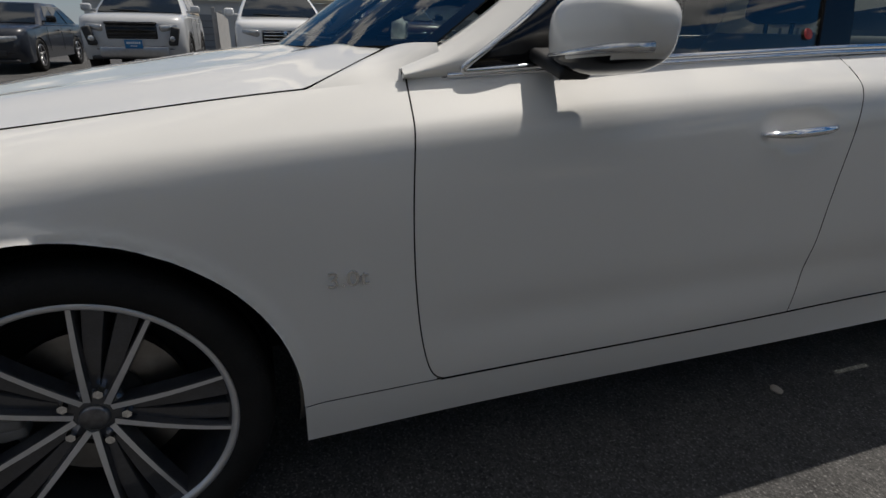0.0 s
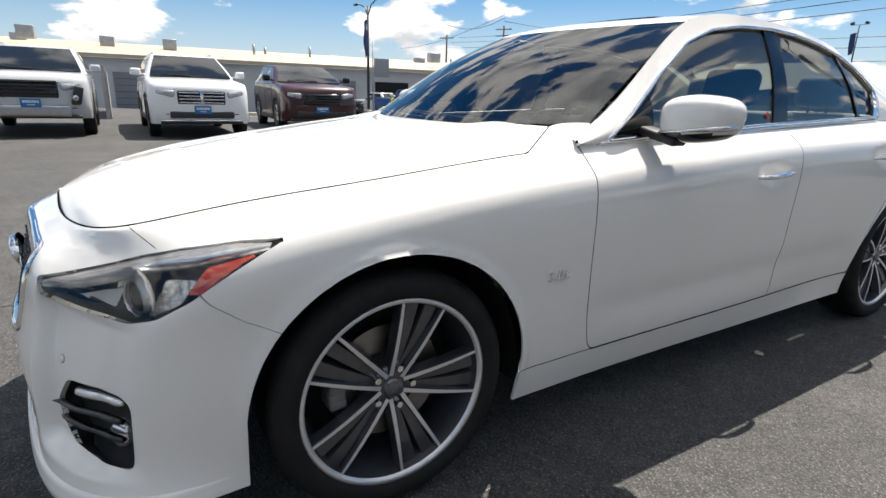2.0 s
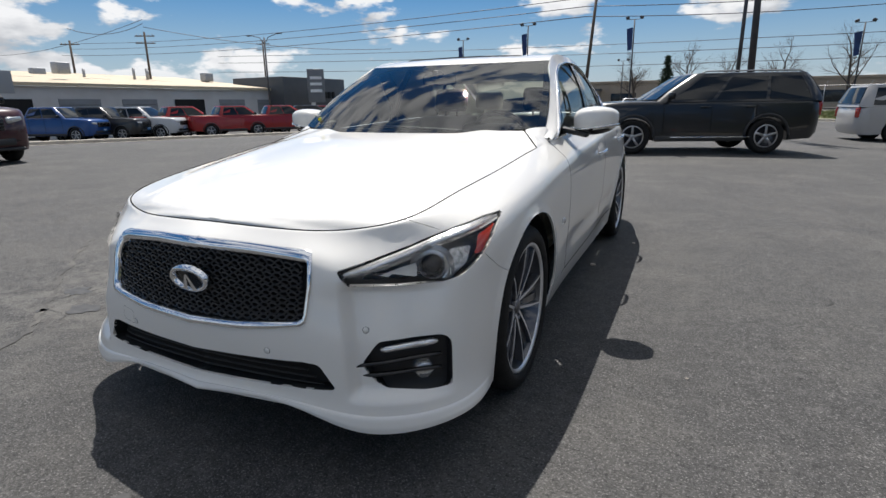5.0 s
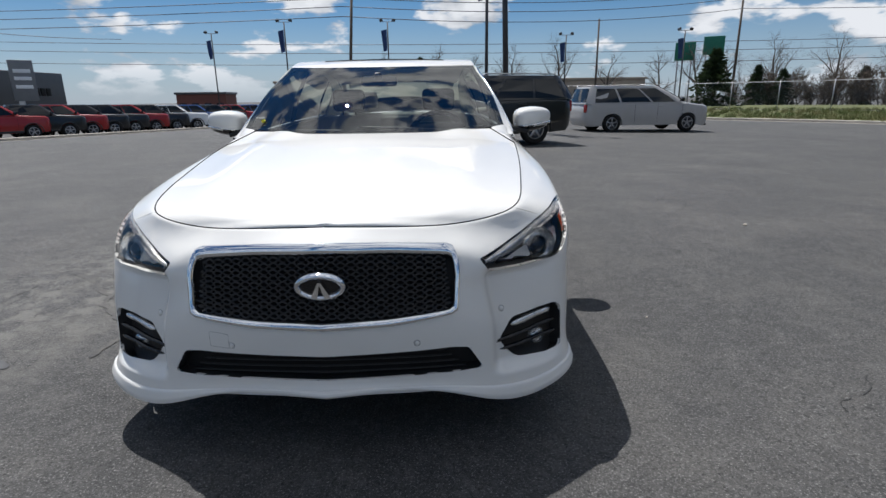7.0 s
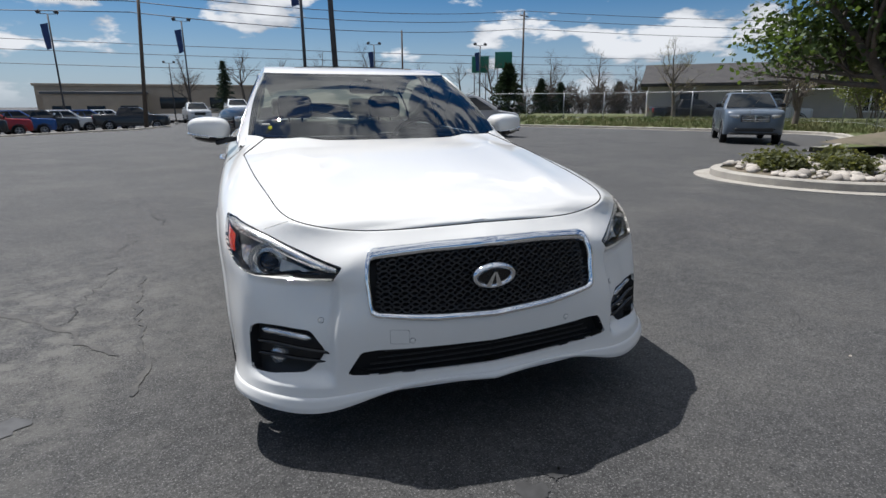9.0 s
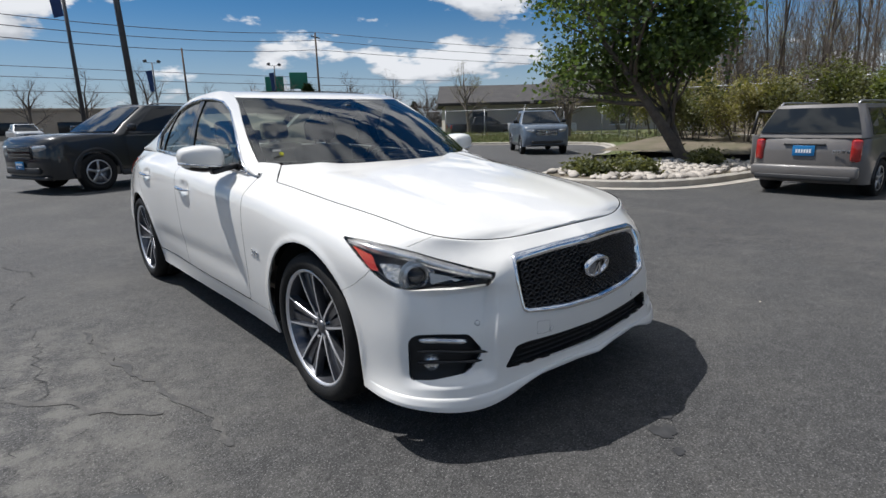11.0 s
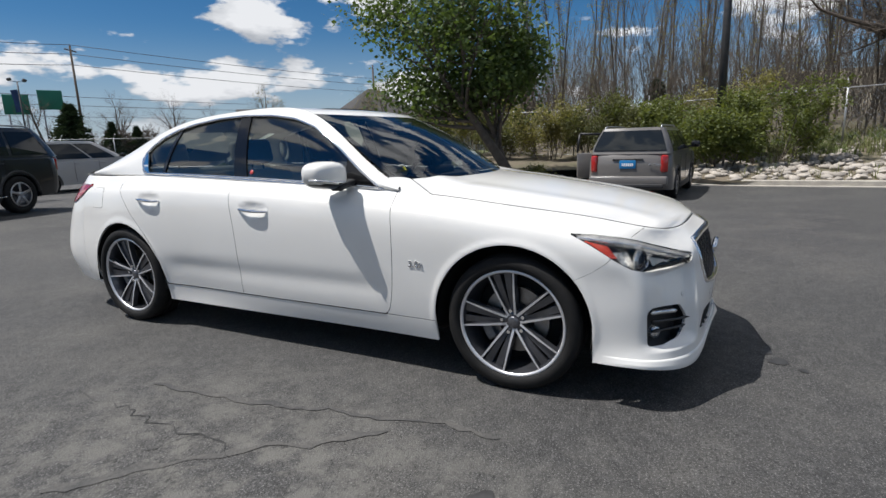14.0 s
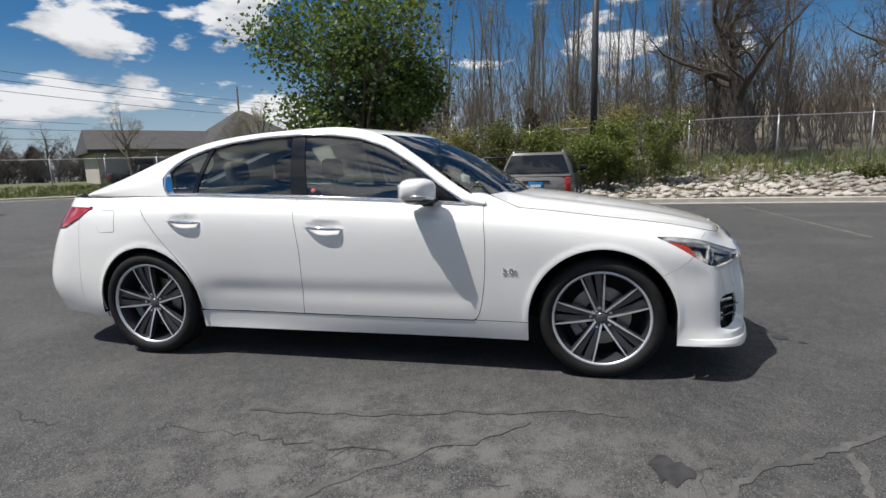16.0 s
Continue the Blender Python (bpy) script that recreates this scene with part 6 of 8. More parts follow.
# ---------------------------------------------------------------- ground
def asphalt_material():
    m = bpy.data.materials.new("worn_asphalt")
    m.use_nodes = True
    nt = m.node_tree
    n, link = nt.nodes.new, nt.links.new
    b = nt.nodes["Principled BSDF"]
    b.inputs["Roughness"].default_value = 0.82
    coord = n("ShaderNodeTexCoord")

    def noise_tex(scale, detail=6.0, rough=0.6):
        t = n("ShaderNodeTexNoise")
        t.inputs["Scale"].default_value, t.inputs["Detail"].default_value, t.inputs["Roughness"].default_value = scale, detail, rough
        link(coord.outputs["Object"], t.inputs["Vector"])
        return t.outputs["Fac"]

    def ramp(v, a, b_, lo=0.0, hi=1.0):
        r = n("ShaderNodeMapRange")
        r.inputs["From Min"].default_value, r.inputs["From Max"].default_value = a, b_
        r.inputs["To Min"].default_value, r.inputs["To Max"].default_value = lo, hi
        link(v, r.inputs["Value"])
        return r.outputs[0]

    def mix(f, a, c, mode="MIX"):
        x = n("ShaderNodeMix")
        x.data_type, x.blend_type = "RGBA", mode
        link(f, x.inputs["Factor"])
        for k, v in (("A", a), ("B", c)):
            if isinstance(v, tuple):
                x.inputs[k].default_value = (*v, 1)
            else:
                link(v, x.inputs[k])
        return x.outputs["Result"]
    base = mix(ramp(noise_tex(0.35), 0.35, 0.65), ASPHALT_A, ASPHALT_B)
    dust = mix(ramp(noise_tex(0.9, 9.0, 0.7), 0.47, 0.68, 0, 0.8), base, ASPHALT_DUST)
    worn = mix(ramp(noise_tex(14.0, 8.0, 0.75), 0.48, 0.68, 0, 0.6), dust, (0.098, 0.096, 0.092))
    stone = mix(ramp(noise_tex(130.0, 2.0), 0.56, 0.68, 0, 0.75), worn, (0.20, 0.195, 0.19))
    pits = mix(ramp(noise_tex(55.0, 4.0), 0.44, 0.34, 0, 0.8), stone, (0.014, 0.014, 0.014))
    # single grains of aggregate, pale and dark
    grain = n("ShaderNodeTexVoronoi")
    grain.inputs["Scale"].default_value = 150.0
    link(coord.outputs["Object"], grain.inputs["Vector"])
    grey = n("ShaderNodeSeparateColor")
    link(grain.outputs["Color"], grey.inputs[0])
    tone = n("ShaderNodeHueSaturation")
    link(ramp(grey.outputs[0], 0.0, 1.0, 0.66, 1.36), tone.inputs["Value"])
    link(pits, tone.inputs["Color"])
    flecks = n("ShaderNodeTexVoronoi")
    flecks.inputs["Scale"].default_value = 42.0
    link(coord.outputs["Object"], flecks.inputs["Vector"])
    pits = mix(ramp(flecks.outputs["Distance"], 0.16, 0.10, 0, 0.75), tone.outputs["Color"], (0.17, 0.165, 0.155))
    # fine map cracking, where a broad drift allows it
    vor = n("ShaderNodeTexVoronoi")
    vor.feature = "DISTANCE_TO_EDGE"
    vor.inputs["Scale"].default_value = 1.15
    warp = n("ShaderNodeMix")
    warp.data_type, warp.blend_type = "RGBA", "ADD"
    warp.inputs["Factor"].default_value = 0.25
    wn = n("ShaderNodeTexNoise")
    wn.inputs["Scale"].default_value, wn.inputs["Detail"].default_value = 3.0, 6.0
    link(coord.outputs["Object"], wn.inputs["Vector"])
    link(coord.outputs["Object"], warp.inputs["A"]), link(wn.outputs["Color"], warp.inputs["B"])
    link(warp.outputs["Result"], vor.inputs["Vector"])
    line = n("ShaderNodeMath")
    line.operation = "MULTIPLY"
    link(ramp(vor.outputs["Distance"], 0.008, 0.002, 0, 0.22), line.inputs[0])
    link(ramp(noise_tex(0.22, 3.0), 0.50, 0.60), line.inputs[1])
    # a broken, dusty stretch of old paving beside the car
    away = n("ShaderNodeVectorMath")
    away.operation = "DISTANCE"
    stretch = n("ShaderNodeVectorMath")
    stretch.operation = "MULTIPLY"
    stretch.inputs[1].default_value = (1.0, 0.55, 0.0)
    link(coord.outputs["Object"], stretch.inputs[0])
    away.inputs[1].default_value = (2.0, -0.40, 0.0)
    link(stretch.outputs[0], away.inputs[0])
    broken = n("ShaderNodeMath")
    broken.operation = "MULTIPLY"
    link(ramp(away.outputs["Value"], 1.15, 0.25), broken.inputs[0])
    link(ramp(noise_tex(5.5, 10.0, 0.72), 0.46, 0.58, 0, 0.85), broken.inputs[1])
    pits = mix(broken.outputs[0], pits, (0.135, 0.130, 0.118))
    rough_hole = n("ShaderNodeMath")
    rough_hole.operation = "MULTIPLY"
    link(ramp(away.outputs["Value"], 1.1, 0.3), rough_hole.inputs[0])
    link(ramp(noise_tex(9.0, 10.0, 0.75), 0.43, 0.36, 0, 0.8), rough_hole.inputs[1])
    pits = mix(rough_hole.outputs[0], pits, (0.016, 0.016, 0.016))
    dark = mix(line.outputs[0], pits, (0.016, 0.016, 0.016))
    link(dark, b.inputs["Base Color"])
    bp = n("ShaderNodeBump")
    bp.inputs["Strength"].default_value, bp.inputs["Distance"].default_value = 0.9, 0.008
    link(noise_tex(110.0, 5.0), bp.inputs["Height"])
    bp2 = n("ShaderNodeBump")
    bp2.inputs["Strength"].default_value, bp2.inputs["Distance"].default_value = 0.5, 0.03
    link(noise_tex(4.0, 6.0), bp2.inputs["Height"])
    link(bp.outputs[0], bp2.inputs["Normal"])
    link(bp2.outputs[0], b.inputs["Normal"])
    return m


ASPHALT_A, ASPHALT_B, ASPHALT_DUST = (0.034, 0.0335, 0.033), (0.047, 0.046, 0.045), (0.084, 0.080, 0.073)
M["asphalt"] = asphalt_material()
xs = np.concatenate([[-3000, -800, -300, -150, -80, -60], np.linspace(-44, 44, 111), [60, 80, 150, 300, 800, 3000]])
ys = np.concatenate([[-3000, -800, -300, -150, -100], np.linspace(-70, 24, 48), [60, 150, 300, 800, 3000]])
sheet("ground", [(x, y, ground_z(x, y)) for x in xs for y in ys], grid_faces(len(xs), len(ys)), M["asphalt"])
tagged(bpy.data.objects["ground"], "grey weathered asphalt car lot with cracks and dust", "ground", kind="structure")
M["crack"] = material("crack_filler", (0.020, 0.020, 0.020), 0.85, second=(0.055, 0.054, 0.052), scale=3.5, amount=1.0, bump=0.4, bump_scale=60)
M["concrete"] = material("kerb_concrete", (0.40, 0.37, 0.32), 0.85, second=(0.27, 0.25, 0.22), scale=3, amount=0.7, fine=0.15, fine_scale=90, bump=0.35, bump_scale=80)
M["worn_line"] = material("worn_yellow_line", (0.20, 0.175, 0.12), 0.85, second=(0.085, 0.082, 0.08), scale=7, amount=1.0, fine=0.2)
M["stain"] = material("oil_stain", (0.022, 0.021, 0.021), 0.55, second=(0.05, 0.05, 0.05), scale=18, amount=0.8)
RND = random.Random(11)


def ribbon(name, pts, width, mat, label, wobble=0.034, lift=0.004, step=0.042):
    """A ragged strip lying on the ground along points."""
    line = []
    for (x0, y0), (x1, y1) in zip(pts, pts[1:]):
        k = max(1, int(math.hypot(x1 - x0, y1 - y0) / step))
        line += [(x0 + (x1 - x0) * i / k, y0 + (y1 - y0) * i / k) for i in range(k)]
    line.append(pts[-1])
    verts, off = [], 0.0
    for i, (x, y) in enumerate(line):
        a, b = line[max(0, i - 1)], line[min(len(line) - 1, i + 1)]
        d = Vector((b[0] - a[0], b[1] - a[1]))
        d.normalize()
        off = off * 0.86 + RND.uniform(-wobble, wobble)
        w = width * (RND.uniform(0.05, 1.0) if "crack" in name else RND.uniform(0.25, 1.0)) * (0.35 if i in (0, len(line) - 1) else 1)
        for e in (-1, 1):
            px, py = x - d.y * (off + e * w / 2), y + d.x * (off + e * w / 2)
            verts.append((px, py, ground_z(px, py) + lift))
    faces = [f for i, f in enumerate(grid_faces(len(line), 2)) if "crack" not in name or noise.noise(Vector((i * 0.065, pts[0][0] * 3.1, pts[0][1]))) > 0.02]
    ob = sheet(name, verts, faces, mat, None, "", smooth=False)
    return tagged(ob, label, "crack" if "crack" in name else "ground marking", kind="structure")


for pts, w in (([(1.95, -0.4), (1.72, -1.6), (1.9, -2.4), (1.66, -3.6), (1.8, -4.4), (1.2, -6.2)], 0.035), ([(2.9, 0.6), (2.3, -0.4), (2.2, -1.9), (1.7, -2.2)], 0.03), ([(1.5, -0.9), (2.5, -1.5), (3.4, -2.3)], 0.02),
               ([(0.9, 1.9), (1.9, 0.9), (2.6, 0.7), (3.6, -0.1), (4.6, -1.4)], 0.02), ([(1.2, 0.75), (2.0, 0.2), (2.1, -0.6)], 0.02), ([(1.3, -3.1), (2.6, -3.4), (5.5, -3.2), (9.0, -3.6)], 0.03),
               ([(2.4, 0.9), (2.0, 1.6), (1.4, 2.6)], 0.018), ([(3.0, -1.1), (4.2, -2.4), (7.5, -3.0)], 0.02), ([(-1.4, -8.6), (-4.0, -9.0), (-7.5, -10.2)], 0.035), ([(-2.2, -1.6), (-2.8, -2.6), (-3.2, -3.8)], 0.05), ([(-1.6, 0.9), (-2.4, 0.2), (-4.6, -0.4)], 0.02),
               ([(4.2, 1.2), (5.4, 0.6), (8.0, -0.4)], 0.025), ([(3.2, 3.4), (4.4, 2.0), (6.8, 1.2)], 0.025), ([(-3.0, 3.2), (-5.0, 2.2), (-8.5, 3.4)], 0.02)):
    ribbon("crack", pts, w * 0.40, M["crack"], "dark ragged crack in the asphalt")
M["ridge"] = material("pale_worn_ridge", (0.105, 0.10, 0.092), 0.9, second=(0.05, 0.05, 0.05), scale=4, amount=1.0, fine=0.2, fine_scale=90, bump=0.5, bump_scale=60)
for pts, w in (([(1.55, -1.75), (1.50, -1.4), (1.33, -0.5), (1.28, -0.2), (1.33, 0.1)], 0.05), ([(2.3, -1.3), (1.75, -0.75), (1.45, -0.35)], 0.06), ([(3.4, -0.9), (2.6, -0.2), (1.7, 0.5), (1.2, 1.3)], 0.05), ([(2.9, 0.9), (2.2, 0.75), (1.5, 0.9)], 0.05)):
    ribbon("worn_ridge", pts, w, M["ridge"], "pale worn ridge in the asphalt", wobble=0.02)
ribbon("parking_line", [(-5.2, 4.3), (-12.2, 4.6)], 0.10, M["worn_line"], "worn pale parking line on the asphalt", wobble=0.004)


def blot(x, y, r, mat, label, lift=0.004, seed=1):
    rr = random.Random(seed)
    pts = [(x + r * rr.uniform(0.45, 1.1) * math.cos(2 * math.pi * i / 18), y + r * rr.uniform(0.35, 0.9) * math.sin(2 * math.pi * i / 18)) for i in range(18)]
    ob = sheet("stain", [(px, py, ground_z(px, py) + lift) for px, py in [(x, y)] + pts], [(0, 1 + i, 1 + (i + 1) % 18) for i in range(18)], mat)
    tagged(ob, label, "stain", kind="structure")


for k, (x, y, r) in enumerate(((0.02, 1.20, 0.07), (-0.10, 1.15, 0.05), (0.10, 1.30, 0.035), (1.75, 0.20, 0.12), (2.10, 0.02, 0.12), (1.95, 0.32, 0.05))):
    blot(x, y, r, M["stain"], "small dark oil stain on the asphalt", seed=k + 3)
# a few pebbles beside the car
pebble_mat = material("pebble", (0.45, 0.40, 0.34), 0.8, fine=0.2, vary=0.2)
bm = bmesh.new()
bmesh.ops.create_icosphere(bm, subdivisions=2, radius=1)
for q in bm.verts:
    q.co *= 1 + 0.25 * noise.noise(q.co * 1.7)
pebble = part("pebble", bm, pebble_mat)
tagged(pebble, "small pale pebble on the asphalt", "stone", "pebbles on the lot")
pebble.matrix_world = Matrix.Translation((-0.845, -1.835, 0.008)) @ Matrix.Diagonal((0.022, 0.016, 0.010, 1))
for x, y, r in ((-1.05, -2.6, 0.012), (-1.9, 0.9, 0.008), (-3.3, -2.6, 0.02), (2.4, 1.1, 0.010), (1.35, 1.4, 0.008), (-1.5, -0.3, 0.007)):
    copy_thing(pebble, Matrix.Translation((x, y, ground_z(x, y) + r * 0.4))).scale = (r, r * 0.8, r * 0.6)


# ---------------------------------------------------------------- kerbs and planted ground
def sweep(name, line, section, mat, label, category, closed=False):
    """A section (out, up) carried along a line on the ground; out is to the right of the way."""
    verts, n = [], len(line)
    for i, (x, y) in enumerate(line):
        a, b = (line[i - 1], line[(i + 1) % n]) if closed else (line[max(0, i - 1)], line[min(n - 1, i + 1)])
        d = Vector((b[0] - a[0], b[1] - a[1])).normalized()
        for o, h in section:
            px, py = x + d.y * o, y - d.x * o
            verts.append((px, py, ground_z(px, py) + h))
    ob = sheet(name, verts, grid_faces(n, len(section), loop_u=closed), mat)
    ob.data.set_sharp_from_angle(angle=radians(40))
    return tagged(ob, label, category, kind="structure")


def curve2(pts, n=60, closed=False):
    p = list(pts)
    if closed:
        p = p[-2:] + p + p[:3]
        f = spline(range(len(p)), p)
        return [tuple(f(t)) for t in np.linspace(2, len(p) - 3, n, endpoint=False)]
    f = spline(range(len(p)), p)
    return [tuple(f(t)) for t in np.linspace(0, len(p) - 1, n)]


KERB = [(0.30, -0.02), (0.30, 0.012), (0.02, 0.02), (0.012, 0.13), (-0.03, 0.155), (-0.16, 0.155), (-0.17, -0.02)]
WEST = curve2([(-13.2, 30), (-13.2, 14), (-13.3, 8.0), (-13.4, 3.4), (-13.6, 1.2), (-15.0, -0.6)], 50)
sweep("kerb", WEST, [(-o, h) for o, h in KERB], M["concrete"], "pale concrete kerb along the planted bank", "kerb")
ISLAND = curve2([(-7.25, -4.6), (-7.6, -3.4), (-8.8, -2.7), (-11.0, -2.5), (-13.4, -2.7), (-15.2, -4.0), (-15.4, -5.8), (-13.0, -6.6), (-10.0, -6.4), (-8.0, -5.8)], 80, True)
sweep("kerb", ISLAND, KERB, M["concrete"], "curved concrete kerb round a planted island", "kerb", True)
FAR_K = curve2([(-15.8, -9.5), (-18.5, -10.5), (-25.5, -15.0), (-25.8, -19.5), (-23.0, -24.5), (-19.0, -29.8), (-12.0, -36), (-5.0, -42.0)], 60)
sweep("kerb", FAR_K, [(-o, h) for o, h in KERB], M["concrete"], "pale concrete kerb before the grass verge", "kerb")
EAST_K = curve2([(21.4, -2.0), (20.2, -9.0), (19.4, -14.0), (18.8, -20.0), (17.6, -28.0), (15.6, -36.0), (12.0, -42.5), (6.0, -46.0)], 60)
sweep("kerb", EAST_K, KERB, M["concrete"], "long pale kerb before the row of trucks", "kerb")

M["soil"] = material("dry_bank_soil", (0.16, 0.13, 0.095), 0.95, second=(0.10, 0.095, 0.055), scale=1.2, amount=0.8, fine=0.2, fine_scale=40, bump=0.6, bump_scale=25)
M["turf"] = material("green_verge", (0.075, 0.10, 0.028), 0.95, second=(0.13, 0.12, 0.05), scale=0.8, amount=0.8, fine=0.3, fine_scale=30, bump=0.8, bump_scale=40)
M["blade"] = material("grass_blade", (0.09, 0.13, 0.03), 0.8, second=(0.19, 0.17, 0.07), scale=0.6, amount=0.9, fine=0.2, fine_scale=6)


def bank_z(x, y):
    """The planted bank climbs away from its kerb."""
    return ground_z(x) + 0.12 + 0.20 * max(0.0, -13.5 - x) ** 0.9 * (0.6 + 0.4 * min(1.0, max(0.0, (y + 4) / 10)))


bank = [[(-13.3 - d if y > 1 else -13.3 - d - max(0, min(2.0, (1 - y) * 0.8)), y) for d in (0.1, 0.6, 1.2, 2, 3, 4.5, 6, 9, 14, 25, 60)] for y in np.linspace(-9.0, 34, 48)]
ob = sheet("bank", [(x, y, bank_z(x, y) + 0.03 * noise.noise(Vector((x, y, 0)))) for row in bank for x, y in row], grid_faces(48, 11, True), M["soil"])
tagged(ob, "planted bank of dry soil rising behind the kerb", "bank", kind="structure")
isl = [(x, y) for x, y in ISLAND]
cx, cy = -11.2, -4.5
rings = [[(cx + (x - cx) * k, cy + (y - cy) * k) for x, y in isl] for k in (0.975, 0.7, 0.4, 0.05)]
ob = sheet("island_bed", [(x, y, ground_z(x) + 0.12 + 0.10 * (1 - i / 3.5) * 0 + 0.10 * i / 3) for i, r in enumerate(rings) for x, y in r], grid_faces(4, len(isl)) + [(i * len(isl) + len(isl) - 1, (i + 1) * len(isl) + len(isl) - 1, (i + 1) * len(isl), i * len(isl)) for i in range(3)], M["soil"])
tagged(ob, "soil bed of the planted island", "ground", kind="structure")
verge = []
for i, (x, y) in enumerate(FAR_K):
    a, b = FAR_K[max(0, i - 1)], FAR_K[min(len(FAR_K) - 1, i + 1)]
    d = Vector((b[0] - a[0], b[1] - a[1])).normalized()
    for o, h in ((0.15, 0.14), (1.5, 0.2), (3.5, 0.35), (6, 0.5), (12, 0.55), (30, 0.5)):
        o = min(o, 3.0) if i < 16 else o
        px, py = x + d.y * o, y - d.x * o
        verge.append((px, py, ground_z(px, py) + h))
ob = sheet("verge", verge, grid_faces(len(FAR_K), 6), M["turf"])
tagged(ob, "green grass verge behind the kerb", "grass", kind="structure")


def tufts(name, spots, height, width, mat, label, seed):
    """Many grass blades as one object."""
    rr = random.Random(seed)
    verts, faces = [], []
    for x, y, z in spots:
        for _ in range(7):
            a, h = rr.uniform(0, 6.283), height * rr.uniform(0.5, 1.3)
            dx, dy = math.cos(a), math.sin(a)
            ox, oy = x + rr.uniform(-0.08, 0.08), y + rr.uniform(-0.08, 0.08)
            lean = h * rr.uniform(0.1, 0.7)
            k = len(verts)
            w = width * rr.uniform(0.6, 1.2)
            verts += [(ox - dy * w, oy + dx * w, z - 0.02), (ox + dy * w, oy - dx * w, z - 0.02), (ox + dx * lean * 0.4 + dy * w * 0.7, oy + dy * lean * 0.4 - dx * w * 0.7, z + h * 0.6), (ox + dx * lean * 0.4 - dy * w * 0.7, oy + dy * lean * 0.4 + dx * w * 0.7, z + h * 0.6), (ox + dx * lean, oy + dy * lean, z + h)]
            faces += [(k, k + 1, k + 2, k + 3), (k + 3, k + 2, k + 4)]
    ob = sheet(name, verts, faces, mat, smooth=False)
    return tagged(ob, label, "grass", kind="stuff")


rr = random.Random(5)
spots = []
for _ in range(5200):
    i = rr.randrange(17, len(FAR_K) - 2)
    x, y = FAR_K[i]
    a, b = FAR_K[i - 1], FAR_K[i + 1]
    d = Vector((b[0] - a[0], b[1] - a[1])).normalized()
    o = rr.uniform(0.3, 7.0)
    px, py = x + d.y * o + rr.uniform(-0.4, 0.4), y - d.x * o + rr.uniform(-0.4, 0.4)
    spots.append((px, py, ground_z(px, py) + np.interp(o, (0.15, 1.5, 3.5, 6, 12), (0.14, 0.2, 0.35, 0.5, 0.55))))
tufts("grass", spots, 0.22, 0.012, M["blade"], "green grass on the verge", 6)
spots = []
for _ in range(2600):
    y, d = rr.uniform(1.5, 22), rr.uniform(3.4, 8) if rr.random() < 0.9 else rr.uniform(0.3, 3.4)
    if noise.noise(Vector((d * 0.5, y * 0.4, 3))) > -0.05 or d > 3.2:
        spots.append((-13.3 - d, y, bank_z(-13.3 - d, y)))
tufts("grass", spots, 0.30, 0.011, M["blade"], "dry green grass on the bank", 7)

# river stones
M["stone"] = material("river_stone", (0.42, 0.38, 0.33), 0.8, second=(0.28, 0.25, 0.22), scale=9, amount=0.7, fine=0.12, fine_scale=120, bump=0.2, bump_scale=60, vary=0.28)
stone_meshes = []
for k in range(6):
    bm = bmesh.new()
    bmesh.ops.create_icosphere(bm, subdivisions=1, radius=1)
    for q in bm.verts:
        q.co *= 1 + 0.22 * noise.noise(q.co * 1.3 + Vector((k * 7, 0, 0)))
    me = bpy.data.meshes.new("stone")
    bm.to_mesh(me)
    bm.free()
    me.materials.append(M["stone"])
    me.polygons.foreach_set("use_smooth", [True] * len(me.polygons))
    stone_meshes.append(me)


def stones(spots, owner, limit):
    """The nearest stones one by one, the rest as one heap."""
    verts, faces = [], []
    for i, (x, y, z, r) in enumerate(spots):
        m = Matrix.Translation((x, y, z)) @ Euler((rr.uniform(-0.3, 0.3), rr.uniform(-0.3, 0.3), rr.uniform(0, 6.3))).to_matrix().to_4x4() @ Matrix.Diagonal((r * rr.uniform(0.9, 1.5), r, r * rr.uniform(0.5, 0.75), 1))
        me = stone_meshes[i % 6]
        if i < limit:
            o = new("stone", me)
            o.parent = owner
            o.matrix_world = m
        else:
            k = len(verts)
            verts += [m @ q.co for q in me.vertices]
            faces += [tuple(k + q for q in p.vertices) for p in me.polygons]
    return verts, faces


spots = []
while len(spots) < 1700:
    y = rr.uniform(0.4, 24)
    d = abs(rr.gauss(0, 2.5)) + 0.25
    if d < 6.0:
        spots.append((-13.3 - d, y, bank_z(-13.3 - d, y) + 0.03, rr.uniform(0.05, 0.16)))
spots.sort(key=lambda s: (s[0] + 13) ** 2 * 3 + (s[1] - 4) ** 2)
v, f = stones(spots, bpy.data.objects["bank"], 240)
heap = sheet("river_stones", v, f, M["stone"])
tagged(heap, "pale rounded river stones on the bank", "stones", kind="stuff")
spots = []
while len(spots) < 620:
    k, (x, y) = rr.random() ** 0.6 * 0.93, rr.choice(ISLAND)
    px, py = cx + (x - cx) * k, cy + (y - cy) * k
    spots.append((px, py, ground_z(px, py) + 0.16 + 0.08 * (1 - k), rr.uniform(0.05, 0.13)))
spots.sort(key=lambda s: -s[0])
v, f = stones(spots, bpy.data.objects["island_bed"], 200)
heap = sheet("river_stones", v, f, M["stone"])
tagged(heap, "grey rounded river stones on the island", "stones", kind="stuff")


